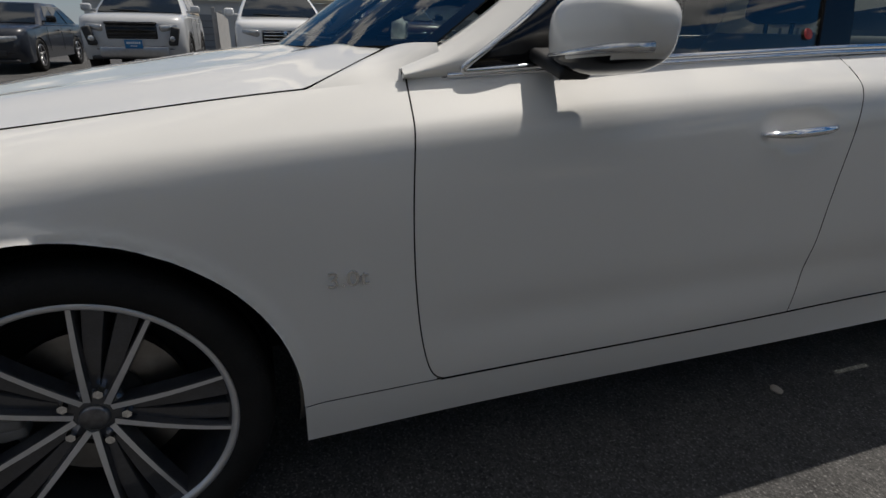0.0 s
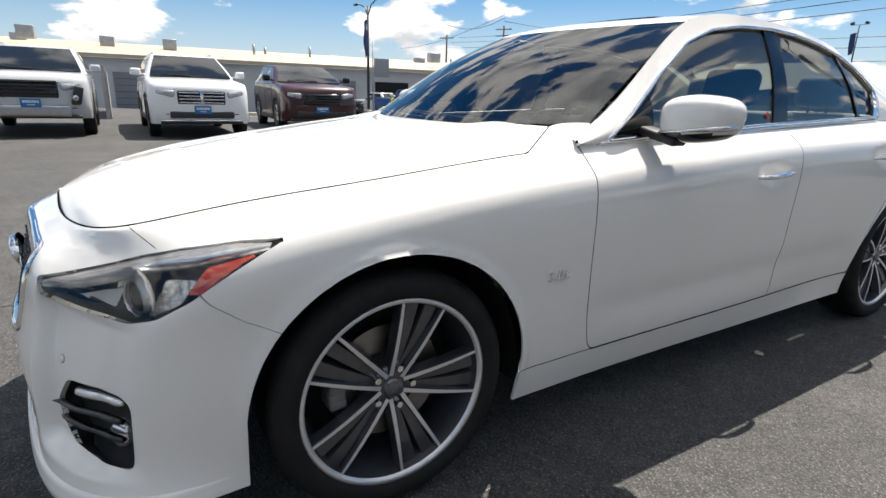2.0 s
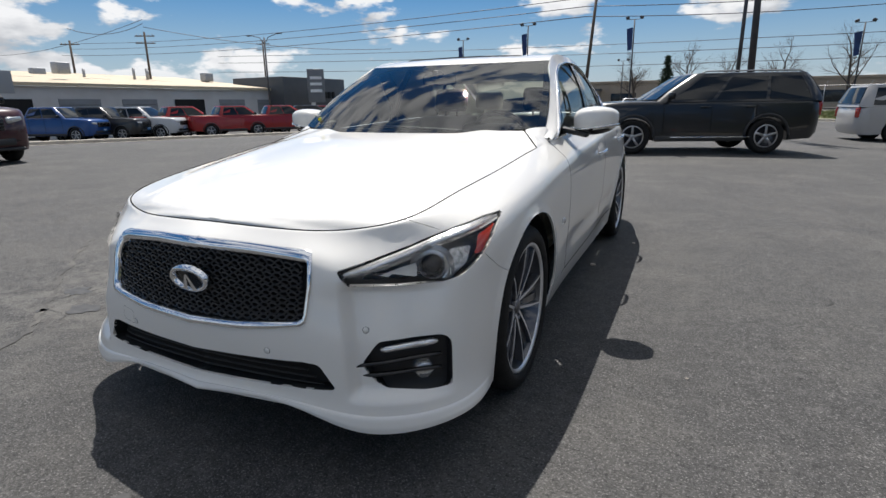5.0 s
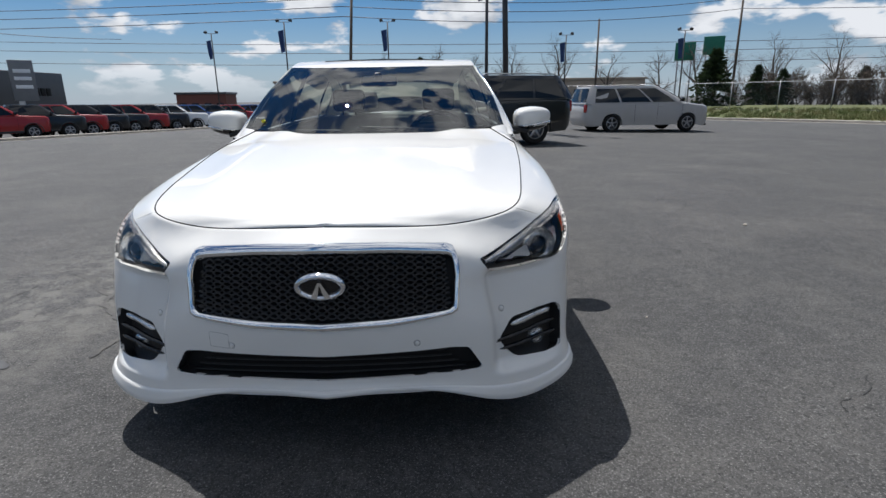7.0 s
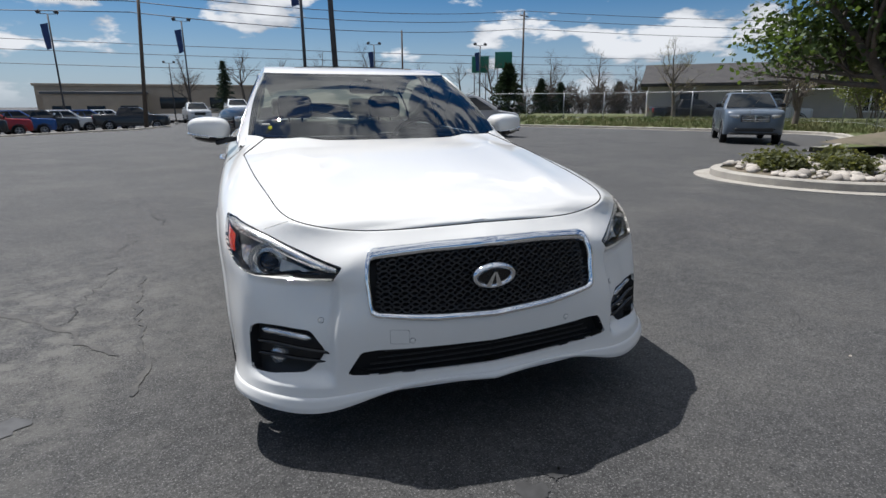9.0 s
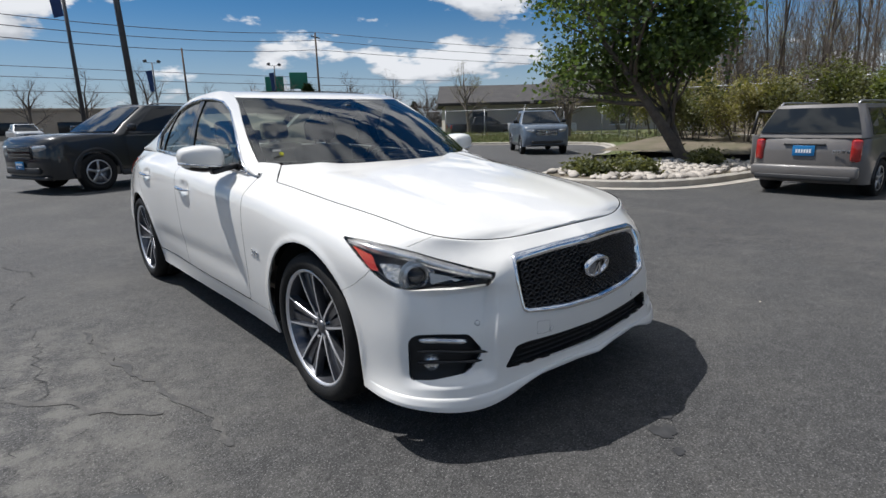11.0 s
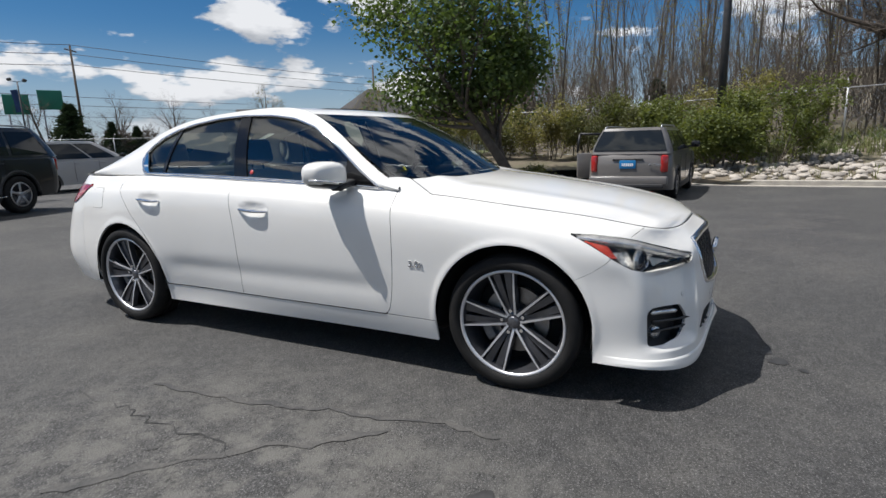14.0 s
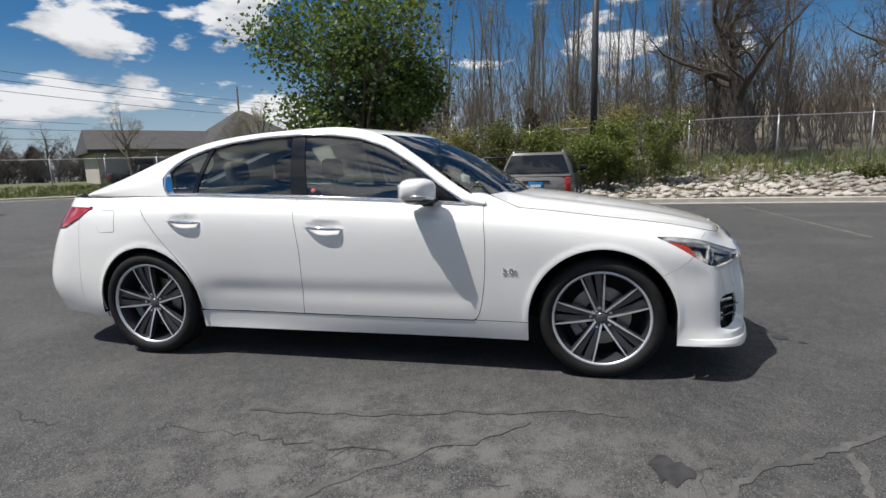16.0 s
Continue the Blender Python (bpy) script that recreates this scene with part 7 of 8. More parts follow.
# ---------------------------------------------------------------- trees and shrubs
M["bark"] = material("grey_brown_bark", (0.085, 0.068, 0.055), 0.95, second=(0.13, 0.11, 0.09), scale=6, amount=0.7, fine=0.2, fine_scale=40, bump=0.7, bump_scale=30)
M["pale_bark"] = material("pale_bark", (0.150, 0.125, 0.100), 0.95, second=(0.095, 0.080, 0.066), scale=5, amount=0.7, fine=0.2, fine_scale=40, bump=0.5, bump_scale=30)


def leaf_material(name, a, b, clear=0.35):
    m = material(name, a, 0.55, second=b, scale=1.1, amount=0.9, fine=0.25, fine_scale=9)
    nt = m.node_tree
    n, link = nt.nodes.new, nt.links.new
    p = nt.nodes["Principled BSDF"]
    tr, mix = n("ShaderNodeBsdfTranslucent"), n("ShaderNodeMixShader")
    tr.inputs["Color"].default_value = (min(1, b[0] * 2.0), min(1, b[1] * 2.0), b[2] * 1.2, 1)
    mix.inputs[0].default_value = clear
    out = nt.nodes["Material Output"]
    link(p.outputs[0], mix.inputs[1]), link(tr.outputs[0], mix.inputs[2]), link(mix.outputs[0], out.inputs[0])
    return m


M["leaf"] = leaf_material("fresh_green_leaf", (0.044, 0.076, 0.018), (0.076, 0.114, 0.028), 0.32)
M["shrub_leaf"] = leaf_material("shrub_leaf", (0.075, 0.10, 0.024), (0.12, 0.14, 0.036))
M["olive"] = leaf_material("olive_leaf", (0.070, 0.080, 0.028), (0.10, 0.105, 0.040))
M["bud"] = leaf_material("spring_bud", (0.17, 0.15, 0.07), (0.20, 0.19, 0.06))
M["needle"] = leaf_material("dark_needles", (0.018, 0.034, 0.020), (0.030, 0.048, 0.026), 0.1)


def grow(seed, base, height, r0, spread, levels, kids, trunk_lean=(0, 0), upright=0.5, fork=0.3, shrink=0.62, jitter=0.25, steps=4):
    """Branch segments (a, b, ra, rb, level) of a tree, and its twig tips."""
    g = random.Random(seed)
    segs, tips = [], []

    def limb(p, d, length, r, lv):
        k = steps if lv < levels else 2
        pts = [p]
        for i in range(k):
            d = (d + Vector((g.uniform(-1, 1), g.uniform(-1, 1), g.uniform(-0.6, 1) * upright)) * jitter * (0.5 if lv == 0 else 1)).normalized()
            q = pts[-1] + d * length / k
            ra, rb = r * (1 - 0.65 * i / k), r * (1 - 0.65 * (i + 1) / k)
            segs.append((pts[-1], q, ra, rb, lv))
            pts.append(q)
        if lv >= levels:
            tips.append((pts[-1], d))
            return
        for j in range(kids[lv]):
            u = g.uniform(fork, 1.0) if lv == 0 else g.uniform(0.25, 1.0)
            i = min(k - 1, int(u * k))
            o = pts[i].lerp(pts[i + 1], u * k - i)
            a = g.uniform(0, 6.283)
            side = d.orthogonal().normalized()
            side.rotate(Matrix.Rotation(a, 3, d))
            dd = (d * (1 - spread) + side * spread + Vector((0, 0, upright * 0.35))).normalized()
            limb(o, dd, length * shrink * g.uniform(0.7, 1.15) * (1.15 - 0.4 * u), r * (1 - 0.65 * u) * 0.62, lv + 1)
        limb(pts[-1], d, length * shrink * 0.7, r * 0.34, lv + 1)
    limb(Vector(base), Vector((trunk_lean[0], trunk_lean[1], 1)).normalized(), height * 0.52, r0, 0)
    return segs, tips


def wood(segs, fine=3):
    verts, faces = [], []
    for a, b, ra, rb, lv in segs:
        n = 8 if lv == 0 else 5 if lv == 1 else fine
        d = (b - a).normalized()
        u = d.orthogonal().normalized()
        w = d.cross(u)
        k = len(verts)
        for c, r in ((a, ra), (b, rb)):
            for i in range(n):
                t = 2 * math.pi * i / n
                verts.append(c + (u * math.cos(t) + w * math.sin(t)) * max(r, 0.003))
        faces += [(k + i, k + (i + 1) % n, k + n + (i + 1) % n, k + n + i) for i in range(n)]
    return verts, faces


def foliage(tips, per, size, spread, seed, droop=0.2):
    """Small folded leaves round the twig tips."""
    g = random.Random(seed)
    verts, faces = [], []
    for p, d in tips:
        for _ in range(per):
            c = p + Vector((g.gauss(0, 1), g.gauss(0, 1), g.gauss(0, 1) * 0.8)) * spread
            s = size * g.uniform(0.6, 1.3)
            ax = Vector((g.uniform(-1, 1), g.uniform(-1, 1), g.uniform(-0.6, 0.4) - droop)).normalized()
            up = Vector((g.uniform(-1, 1), g.uniform(-1, 1), g.uniform(0, 1))).normalized()
            sd = ax.cross(up).normalized() * s * 0.36
            k = len(verts)
            verts += [c, c + ax * s * 0.5 + sd, c + ax * s, c + ax * s * 0.5 - sd]
            faces.append((k, k + 1, k + 2, k + 3))
    return verts, faces


def tree(name, label, at, segs, tips, bark, leaves=None, per=0, size=0.1, spread=0.2, seed=1, group="", fine=3):
    ob = thing(name, label, "tree", group=group)
    ob.location = at
    v, f = wood([s for s in segs if s[4] <= 1], fine)
    sheet("trunk", v, f, bark, ob)
    v, f = wood([s for s in segs if s[4] > 1], fine)
    sheet("branchwork", v, f, bark, ob)
    if leaves:
        v, f = foliage(tips, per, size, spread, seed)
        sheet("crown", v, f, leaves, ob, smooth=False)
    return ob


def on_bank(x, y):
    return (x, y, max(ground_z(x), bank_z(x, y)) - 0.03)


# leafy tree that leans over the island
TREE_AT = (-13.6, -5.0)
segs, tips = grow(21, (0, 0, 0), 8.2, 0.19, 0.60, 4, (8, 5, 4, 3), trunk_lean=(0.42, -0.62), upright=0.40, fork=0.24, shrink=0.66, jitter=0.24)
tips = [q for q in tips if q[0].z > 2.3]
tree("leafy_tree", "leaning tree with fresh green leaves on the island", (*TREE_AT, ground_z(-13.6) + 0.15), segs, tips, M["bark"], M["leaf"], 9, 0.16, 0.34, 3)
segs, tips = grow(34, (0, 0, 0), 6.2, 0.12, 0.50, 4, (7, 5, 4, 3), trunk_lean=(0.15, -0.45), upright=0.5, fork=0.25, shrink=0.62)
tips = [q for q in tips if q[0].z > 2.3]
tree("leafy_tree", "upright stem with green leaves beside the leaning tree", (TREE_AT[0] - 0.25, TREE_AT[1] - 0.1, ground_z(-13.6) + 0.15), segs, tips, M["bark"], M["leaf"], 9, 0.16, 0.31, 4)
# thin bare poplars behind the fence
g = random.Random(77)
for k in range(36):
    x, y = -21.0 - g.uniform(0, 7), -8.5 + 0.52 * k + g.uniform(-0.4, 0.4)
    segs, tips = grow(100 + k, (0, 0, 0), g.uniform(13.0, 18.0), g.uniform(0.040, 0.065), 0.20, 3, (22, 5, 3), upright=0.9, fork=0.08, shrink=0.30, jitter=0.09, steps=8)
    segs = [(a, b, ra * (0.55 if lv else 1), rb * (0.55 if lv else 1), lv) for a, b, ra, rb, lv in segs]
    tree("bare_poplar", "thin bare poplar with budding twigs", on_bank(x, y), segs, tips, M["pale_bark"], M["bud"], 1, 0.06, 0.12, k, "poplars behind the fence")
# great bare trees
for k, (x, y, h, r, lean) in enumerate(((-21.5, 7.6, 11.0, 0.36, (0.05, -0.25)), (-26.0, 17.0, 12.0, 0.50, (0.0, -0.15)), (-27.0, 24.0, 12.0, 0.45, (0.1, -0.2)))):
    segs, tips = grow(300 + k, (0, 0, 0), h, r, 0.62, 5, (8, 6, 5, 4, 4), trunk_lean=lean, upright=0.22, fork=0.35, shrink=0.66, jitter=0.30)
    tree("bare_tree", "wide old tree with bare tangled twigs", on_bank(x, y), segs, tips, M["bark"], None, fine=3, group="old bare trees")
for k, (x, y, h) in enumerate(((-29.7, -30.4, 7.0), (-33.5, -24.5, 6.0), (-27.5, -19.0, 6.5))):
    segs, tips = grow(340 + k, (0, 0, 0), h, 0.16, 0.5, 4, (8, 5, 4, 3), upright=0.55, fork=0.15, shrink=0.58, jitter=0.2)
    tree("bare_tree", "round bare tree with pale twigs before the house", (x, y, 0.1), segs, tips, M["pale_bark"], M["bud"], 1, 0.06, 0.1, k)
# a tangle of bare saplings fills the ground behind the fence
verts, faces = [], []
for k in range(760):
    y = g.uniform(-13, 30)
    x = -19.9 - 10 * g.random() - max(0.0, (-4 - y) * 0.5)
    h = g.uniform(3.0, 7.5) * (1.0 if g.random() < 0.8 else 1.35)
    segs, _ = grow(900 + k, (x, y, on_bank(x, y)[2]), h, 0.026, 0.34, 2, (10, 4), trunk_lean=(g.uniform(-0.25, 0.25), g.uniform(-0.25, 0.25)), upright=0.6, fork=0.08, shrink=0.48, jitter=0.20, steps=3)
    v, f = wood([(a, b, max(ra, 0.007), max(rb, 0.005), 2) for a, b, ra, rb, lv in segs])
    o = len(verts)
    verts += v
    faces += [tuple(o + i for i in q) for q in f]
ob = sheet("thicket", verts, faces, M["pale_bark"])
tagged(ob, "brown tangle of bare saplings behind the fence", "thicket", kind="stuff")
# far bare scrub beyond the corner of the lot
verts, faces = [], []
for k in range(90):
    u = g.random()
    x, y = -35.0 - 14 * u + g.uniform(-2, 2), -63.0 + 10 * u + g.uniform(-2, 2)
    segs, _ = grow(1700 + k, (x, y, ground_z(x, y)), g.uniform(3.2, 6.0), 0.07, 0.5, 3, (8, 5, 3), trunk_lean=(g.uniform(-0.3, 0.3), g.uniform(-0.3, 0.3)), upright=0.45, fork=0.12, shrink=0.55, jitter=0.2, steps=3)
    v, f = wood([(a, b, max(ra, 0.016), max(rb, 0.012), 2) for a, b, ra, rb, lv in segs])
    o = len(verts)
    verts += v
    faces += [tuple(o + i for i in q) for q in f]
ob = sheet("scrub", verts, faces, M["bark"])
tagged(ob, "brown bare scrub far beyond the fence", "thicket", kind="stuff")
# row of bare trees along the street
for k in range(13):
    x, y = 6 - 5.6 * k + g.uniform(-1, 1), -74 + g.uniform(-4, 4) + (0.25 * k) ** 2
    segs, tips = grow(380 + k, (0, 0, 0), g.uniform(8.5, 11.0), 0.22, 0.55, 4, (7, 5, 4, 3), upright=0.35, fork=0.3, shrink=0.60, jitter=0.25)
    tree("bare_tree", "bare street tree in the distance", (x, y, 0), segs, tips, M["bark"], None, group="street trees")


def conifer(at, h, r, seed):
    ob = thing("conifer", "dark evergreen conifer with drooping boughs", "tree")
    ob.location = at
    g = random.Random(seed)
    bm = bmesh.new()
    rod(bm, (0, 0, 0), (0, 0, h * 0.95), r * 0.07, 0.02, 8)
    part("trunk", bm, M["bark"], ob)
    verts, faces = [], []
    for i in range(int(260 * h / 6)):
        u = g.random() ** 0.8
        z = h * (0.06 + 0.94 * u)
        a = g.uniform(0, 6.283)
        reach = r * (1 - u) ** 0.8 * g.uniform(0.55, 1.1) + 0.08
        for j in range(7):
            s = (j + g.random()) / 7
            c = Vector((math.cos(a), math.sin(a), -0.25)) * reach * s + Vector((0, 0, z))
            for _ in range(2):
                d = Vector((g.uniform(-1, 1), g.uniform(-1, 1), g.uniform(-0.4, 0.6))).normalized() * g.uniform(0.15, 0.34) * max(1.0, r * 0.55)
                w = d.orthogonal().normalized() * 0.05 * max(1.0, r * 0.75)
                k = len(verts)
                verts += [c - w, c + w, c + d]
                faces.append((k, k + 1, k + 2))
    sheet("crown", verts, faces, M["needle"], ob, smooth=False)
    return ob


for k, (x, y, h, r) in enumerate(((-26.8, -52.0, 5.7, 3.3), (-35.0, -59.0, 4.6, 2.2), (-37.2, -58.0, 4.2, 2.0), (-46.0, -58.0, 4.4, 2.2), (-50.0, -55.0, 4.4, 2.4), (-55.0, -50.0, 5.0, 2.8), (-24.5, -1.7, 4.0, 1.3), (2.0, -62.0, 6.0, 1.6))):
    conifer((x, y, ground_z(x, y)), h, r, 500 + k)


def shrub(at, w, h, seed, per=9, leaf="shrub_leaf", group="shrubs on the bank"):
    ob = thing("shrub", "loose green shrub with arching twigs", "shrub", group=group)
    ob.location = at
    segs, tips = [], []
    g = random.Random(seed)
    for k in range(11):
        a = g.uniform(0, 6.283)
        s, t = grow(seed * 31 + k, (w * 0.18 * math.cos(a), w * 0.18 * math.sin(a), 0), h * g.uniform(0.8, 1.25), 0.022, 0.42, 2, (7, 4), trunk_lean=(math.cos(a) * w * 0.30 / h * 1.6, math.sin(a) * w * 0.30 / h * 1.6), upright=0.45, fork=0.1, shrink=0.5, jitter=0.22)
        segs += [(p, q, ra, rb, lv + 1) for p, q, ra, rb, lv in s]
        tips += t + [(q, (q - p)) for p, q, ra, rb, lv in s if lv > 0]
    v, f = wood(segs)
    sheet("stem", v, f, M["pale_bark"], ob)
    v, f = foliage(tips, per, 0.085, 0.12, seed)
    sheet("foliage", v, f, M[leaf], ob, smooth=False)
    return ob


for k, (x, y, w, h) in enumerate(((-15.6, 1.0, 2.6, 2.2), (-16.2, 2.4, 2.8, 2.9), (-16.8, 0.2, 2.4, 2.6), (-18.0, -1.4, 2.6, 2.6), (-18.4, -3.2, 2.8, 3.0), (-18.6, -5.2, 2.6, 2.8), (-19.2, -7.2, 2.8, 2.6), (-20.6, -9.4, 2.6, 3.4), (-22.5, -12.0, 2.6, 3.6), (-20.0, 1.2, 3.0, 3.2), (-17.4, -2.4, 2.0, 2.0))):
    shrub(on_bank(x, y), w, h, 40 + k, per=8 if k < 4 else 5, leaf="shrub_leaf" if k in (0, 1, 2, 3, 8) else "bud" if k % 2 else "olive")
for k, (x, y, h) in enumerate(((-8.4, -4.6, 0.30), (-9.2, -4.0, 0.34), (-8.8, -5.2, 0.28), (-10.2, -4.9, 0.40), (-12.4, -3.9, 0.5), (-16.0, 9.5, 0.5))):
    shrub((x, y, ground_z(x) + 0.16 if x > -13 else bank_z(x, y)), 0.45, h * 0.7, 80 + k, per=2, leaf="olive", group="low plants on the island")


# ---------------------------------------------------------------- fence
M["galv"] = material("galvanised_steel", (0.42, 0.43, 0.44), 0.5, 0.7, second=(0.30, 0.30, 0.31), scale=6, amount=0.6, fine=0.1)
FENCE = curve2([(-18.6, 32), (-18.4, 20), (-18.5, 10), (-18.8, 2), (-19.8, -6), (-23.0, -11.5), (-29.0, -16.5), (-30.0, -21.0), (-27.5, -27), (-23.5, -33), (-16, -41), (-9, -48)], 400)
fence = thing("chain_link_fence", "tall galvanised chain-link fence with a top rail", "fence")


def fence_base(x, y):
    return bank_z(x, y) if y > -9 else ground_z(x) + 0.5


top, low, acc, last = [], [], 0.0, None
bm_w = []
for i, (x, y) in enumerate(FENCE):
    z = fence_base(x, y)
    top.append((x, y, z + 1.83)), low.append((x, y, z + 0.06))
    acc += math.hypot(x - last[0], y - last[1]) if last else 3.0
    last = (x, y)
    if acc >= 2.9:
        acc = 0.0
        bm = bmesh.new()
        rod(bm, (x, y, z - 0.1), (x, y, z + 1.9), 0.03, seg=8)
        rod(bm, (x, y, z + 1.9), (x - 0.16, y, z + 2.15), 0.016, seg=6)
        part("post", bm, M["galv"], fence)
tube(top, 0.021, M["galv"], "top_rail", fence, seg=6)
tube(low, 0.008, M["galv"], "bottom_wire", fence, seg=4)
verts, faces = [], []
for i in range(len(FENCE) - 1):
    (x0, y0, z0), (x1, y1, z1) = low[i], low[i + 1]
    n = max(1, int(math.hypot(x1 - x0, y1 - y0) / 0.11)) if y0 > -24 else 1
    for k in range(n):
        for e in (1, -1):
            a = Vector((x0 + (x1 - x0) * k / n, y0 + (y1 - y0) * k / n, z0))
            d = Vector((x1 - x0, y1 - y0, 0)).normalized() * 1.77 * e
            b = a + d + Vector((0, 0, 1.77))
            q = len(verts)
            w = Vector((0, 0, 0.0032))
            verts += [a - w, a + w, b + w, b - w]
            faces.append((q, q + 1, q + 2, q + 3))
sheet("wire_mesh", verts, faces, M["galv"], fence, smooth=False)


# ---------------------------------------------------------------- poles, lamps and wires
M["pole_steel"] = material("dark_pole_paint", (0.045, 0.045, 0.05), 0.5, 0.2, second=(0.08, 0.075, 0.07), scale=5, amount=0.6, fine=0.1)
M["pole_wood"] = material("weathered_pole_wood", (0.11, 0.085, 0.065), 0.9, second=(0.07, 0.055, 0.045), scale=6, amount=0.7, fine=0.2, bump=0.5, bump_scale=30)
M["banner"] = material("dark_blue_banner", (0.012, 0.035, 0.12), 0.7, second=(0.02, 0.06, 0.2), scale=2, amount=0.6, fine=0.1)
M["wire"] = material("power_line", (0.05, 0.05, 0.055), 0.6, fine=0.1)


def lot_lamp(x, y, h, heads=2, banner=True, r=0.085, lean=0.0, arms=False):
    ob = thing("lot_lamp", "tall dark lot lamp post with a blue banner" if banner else "tall dark lot lamp post", "street lamp")
    ob.location = (x, y, ground_z(x, y))
    bm = bmesh.new()
    rod(bm, (0, 0, 0), (lean, 0, h), r, r * 0.7, 12)
    part("pole", bm, M["pole_steel"], ob)
    bm = bmesh.new()
    rod(bm, (0, 0, 0), (0, 0, 0.5), r * 2.6, r * 2.6, 16)
    part("footing", bm, M["concrete"], ob)
    for e in ((-1, 1) if heads == 2 else (1,)):
        if arms:
            tube([(lean, 0, h - 0.6), (lean + 0.5 * e, 0, h), (lean + 1.5 * e, 0, h + 0.25)], 0.035, M["pole_steel"], "arm", ob, seg=6)
            bm = bmesh.new()
            box(bm, 0.6, 0.22, 0.10, (lean + 1.75 * e, 0, h + 0.25), 0.04)
        else:
            tube([(lean, 0, h - 0.02), (lean + 0.62 * e, 0, h)], 0.03, M["pole_steel"], "arm", ob, seg=6)
            bm = bmesh.new()
            box(bm, 0.34, 0.30, 0.26, (lean + 0.66 * e, 0, h + 0.14), 0.05, Matrix.Rotation(radians(25 * e), 3, "Y"))
        part("lamp_head", bm, M["pole_steel"], ob)
    if banner:
        verts = []
        for i in range(9):
            for j in range(5):
                verts.append((0.10 + 0.15 * j * (1 - 0.04 * i) + lean * 0.8, 0.05 * math.sin(i * 0.9 + j), h - 0.75 - 0.26 * i - 0.03 * j))
        sheet("banner", verts, grid_faces(9, 5), M["banner"], ob, "dark blue hanging banner")
    return ob


lot_lamp(-2.95, -19.5, 9.2, 2, True, 0.12, 0.25)
lot_lamp(-3.1, -31.5, 9.6, 2, True, 0.11)
for x, y, h, ban in ((5.2, -58, 9.6, True), (15.5, -56, 10.0, True), (-14.5, -62, 8.2, True), (27, -66, 10.6, True), (-27, -60, 8.4, True), (9.5, -86, 8.6, False)):
    lot_lamp(x, y, h, 2, ban, 0.09)
lot_lamp(30.2, -13.2, 6.5, 2, True, 0.09, 0, True)
ob = thing("lot_sign", "blank grey sign board on a lamp post", "sign")
ob.location = (30.0, -13.4, ground_z(30, -13.4))
bm = bmesh.new()
box(bm, 0.05, 1.0, 1.1, (-0.12, -0.55, 3.0), 0.01)
part("board", bm, material("grey_sign_back", (0.30, 0.31, 0.32), 0.5, fine=0.08), ob)
bm = bmesh.new()
rod(bm, (-0.06, 0, 0), (-0.06, 0, 4.5), 0.04, seg=8)
part("post", bm, M["galv"], ob)
lot_lamp(35.6, -39.0, 8.6, 2, False, 0.09, 0, True)
# plain dark pole by the bank
ob = thing("light_pole", "plain dark round pole beside the shrubs", "pole")
ob.location = on_bank(-16.9, 0.95)
bm = bmesh.new()
rod(bm, (0, 0, 0), (0, 0, 9.5), 0.13, 0.10, 14)
part("shaft", bm, M["pole_steel"], ob)


def utility_pole(x, y, h, lean=(0, 0), arms=2):
    ob = thing("utility_pole", "weathered wooden utility pole with crossarms", "pole")
    ob.location = (x, y, ground_z(x, y))
    bm = bmesh.new()
    rod(bm, (0, 0, 0), (lean[0], lean[1], h), 0.17, 0.11, 10)
    part("shaft", bm, M["pole_wood"], ob)
    for k in range(arms):
        u = 1 - (0.04 + 0.07 * k)
        bm = bmesh.new()
        box(bm, 2.2, 0.09, 0.11, (lean[0] * u, lean[1] * u, h * u), 0.01, Matrix.Rotation(radians(30), 3, "Z"))
        arm = part("crossarm", bm, M["pole_wood"], ob)
        for e in (-1, -0.5, 0.5, 1):
            bm = bmesh.new()
            rod(bm, (lean[0] * u + 0.9 * e * 0.87, lean[1] * u + 0.9 * e * 0.5, h * u + 0.05), (lean[0] * u + 0.9 * e * 0.87, lean[1] * u + 0.9 * e * 0.5, h * u + 0.22), 0.04, 0.03, 8)
            part("insulator", bm, M["galv"], arm)
    return ob


utility_pole(8.0, -47.8, 11.2, (-0.8, 0.0), 0)
utility_pole(58.0, -44.0, 11.2), utility_pole(66.4, -40.5, 10.4, arms=1)
utility_pole(-36.0, -66.0, 13.5, arms=1), utility_pole(-22.5, -78.0, 12.0, arms=0)
utility_pole(64.0, -70.0, 13.0, arms=2), utility_pole(-62.0, -42.0, 12.0, arms=1)
wires = thing("power_lines", "thin sagging overhead power lines", "cable")
for k, (a, b) in enumerate((((110, -70, 13.5), (8, -47.8, 9.7)), ((110, -68, 12.3), (8, -47.8, 9.0)), ((110, -66, 11.0), (8, -47.8, 8.2)), ((8, -47.8, 9.7), (-36, -66, 13.2)), ((8, -47.8, 9.0), (-36, -66, 12.2)), ((8, -47.8, 8.2), (-36, -66, 11.0)),
                            ((-36, -66, 13.2), (-120, -50, 14)), ((-36, -66, 12.2), (-120, -50, 12.8)), ((-36, -66, 11.0), (-120, -50, 11.4)), ((58, -44, 11.0), (120, -60, 11)), ((58, -44, 10.6), (66.4, -40.5, 10.2)), ((70, -66, 9.0), (-70, -74, 8.5)), ((70, -66, 8.0), (-70, -74, 7.4)), ((70, -66, 6.6), (-70, -74, 6.0)), ((58, -44, 10.2), (40, -70, 9)))):
    a, b = Vector(a), Vector(b)
    tube([a.lerp(b, t) - Vector((0, 0, 0.9 * 4 * t * (1 - t))) for t in np.linspace(0, 1, 13)], 0.032, M["wire"], "cable", wires, seg=4)


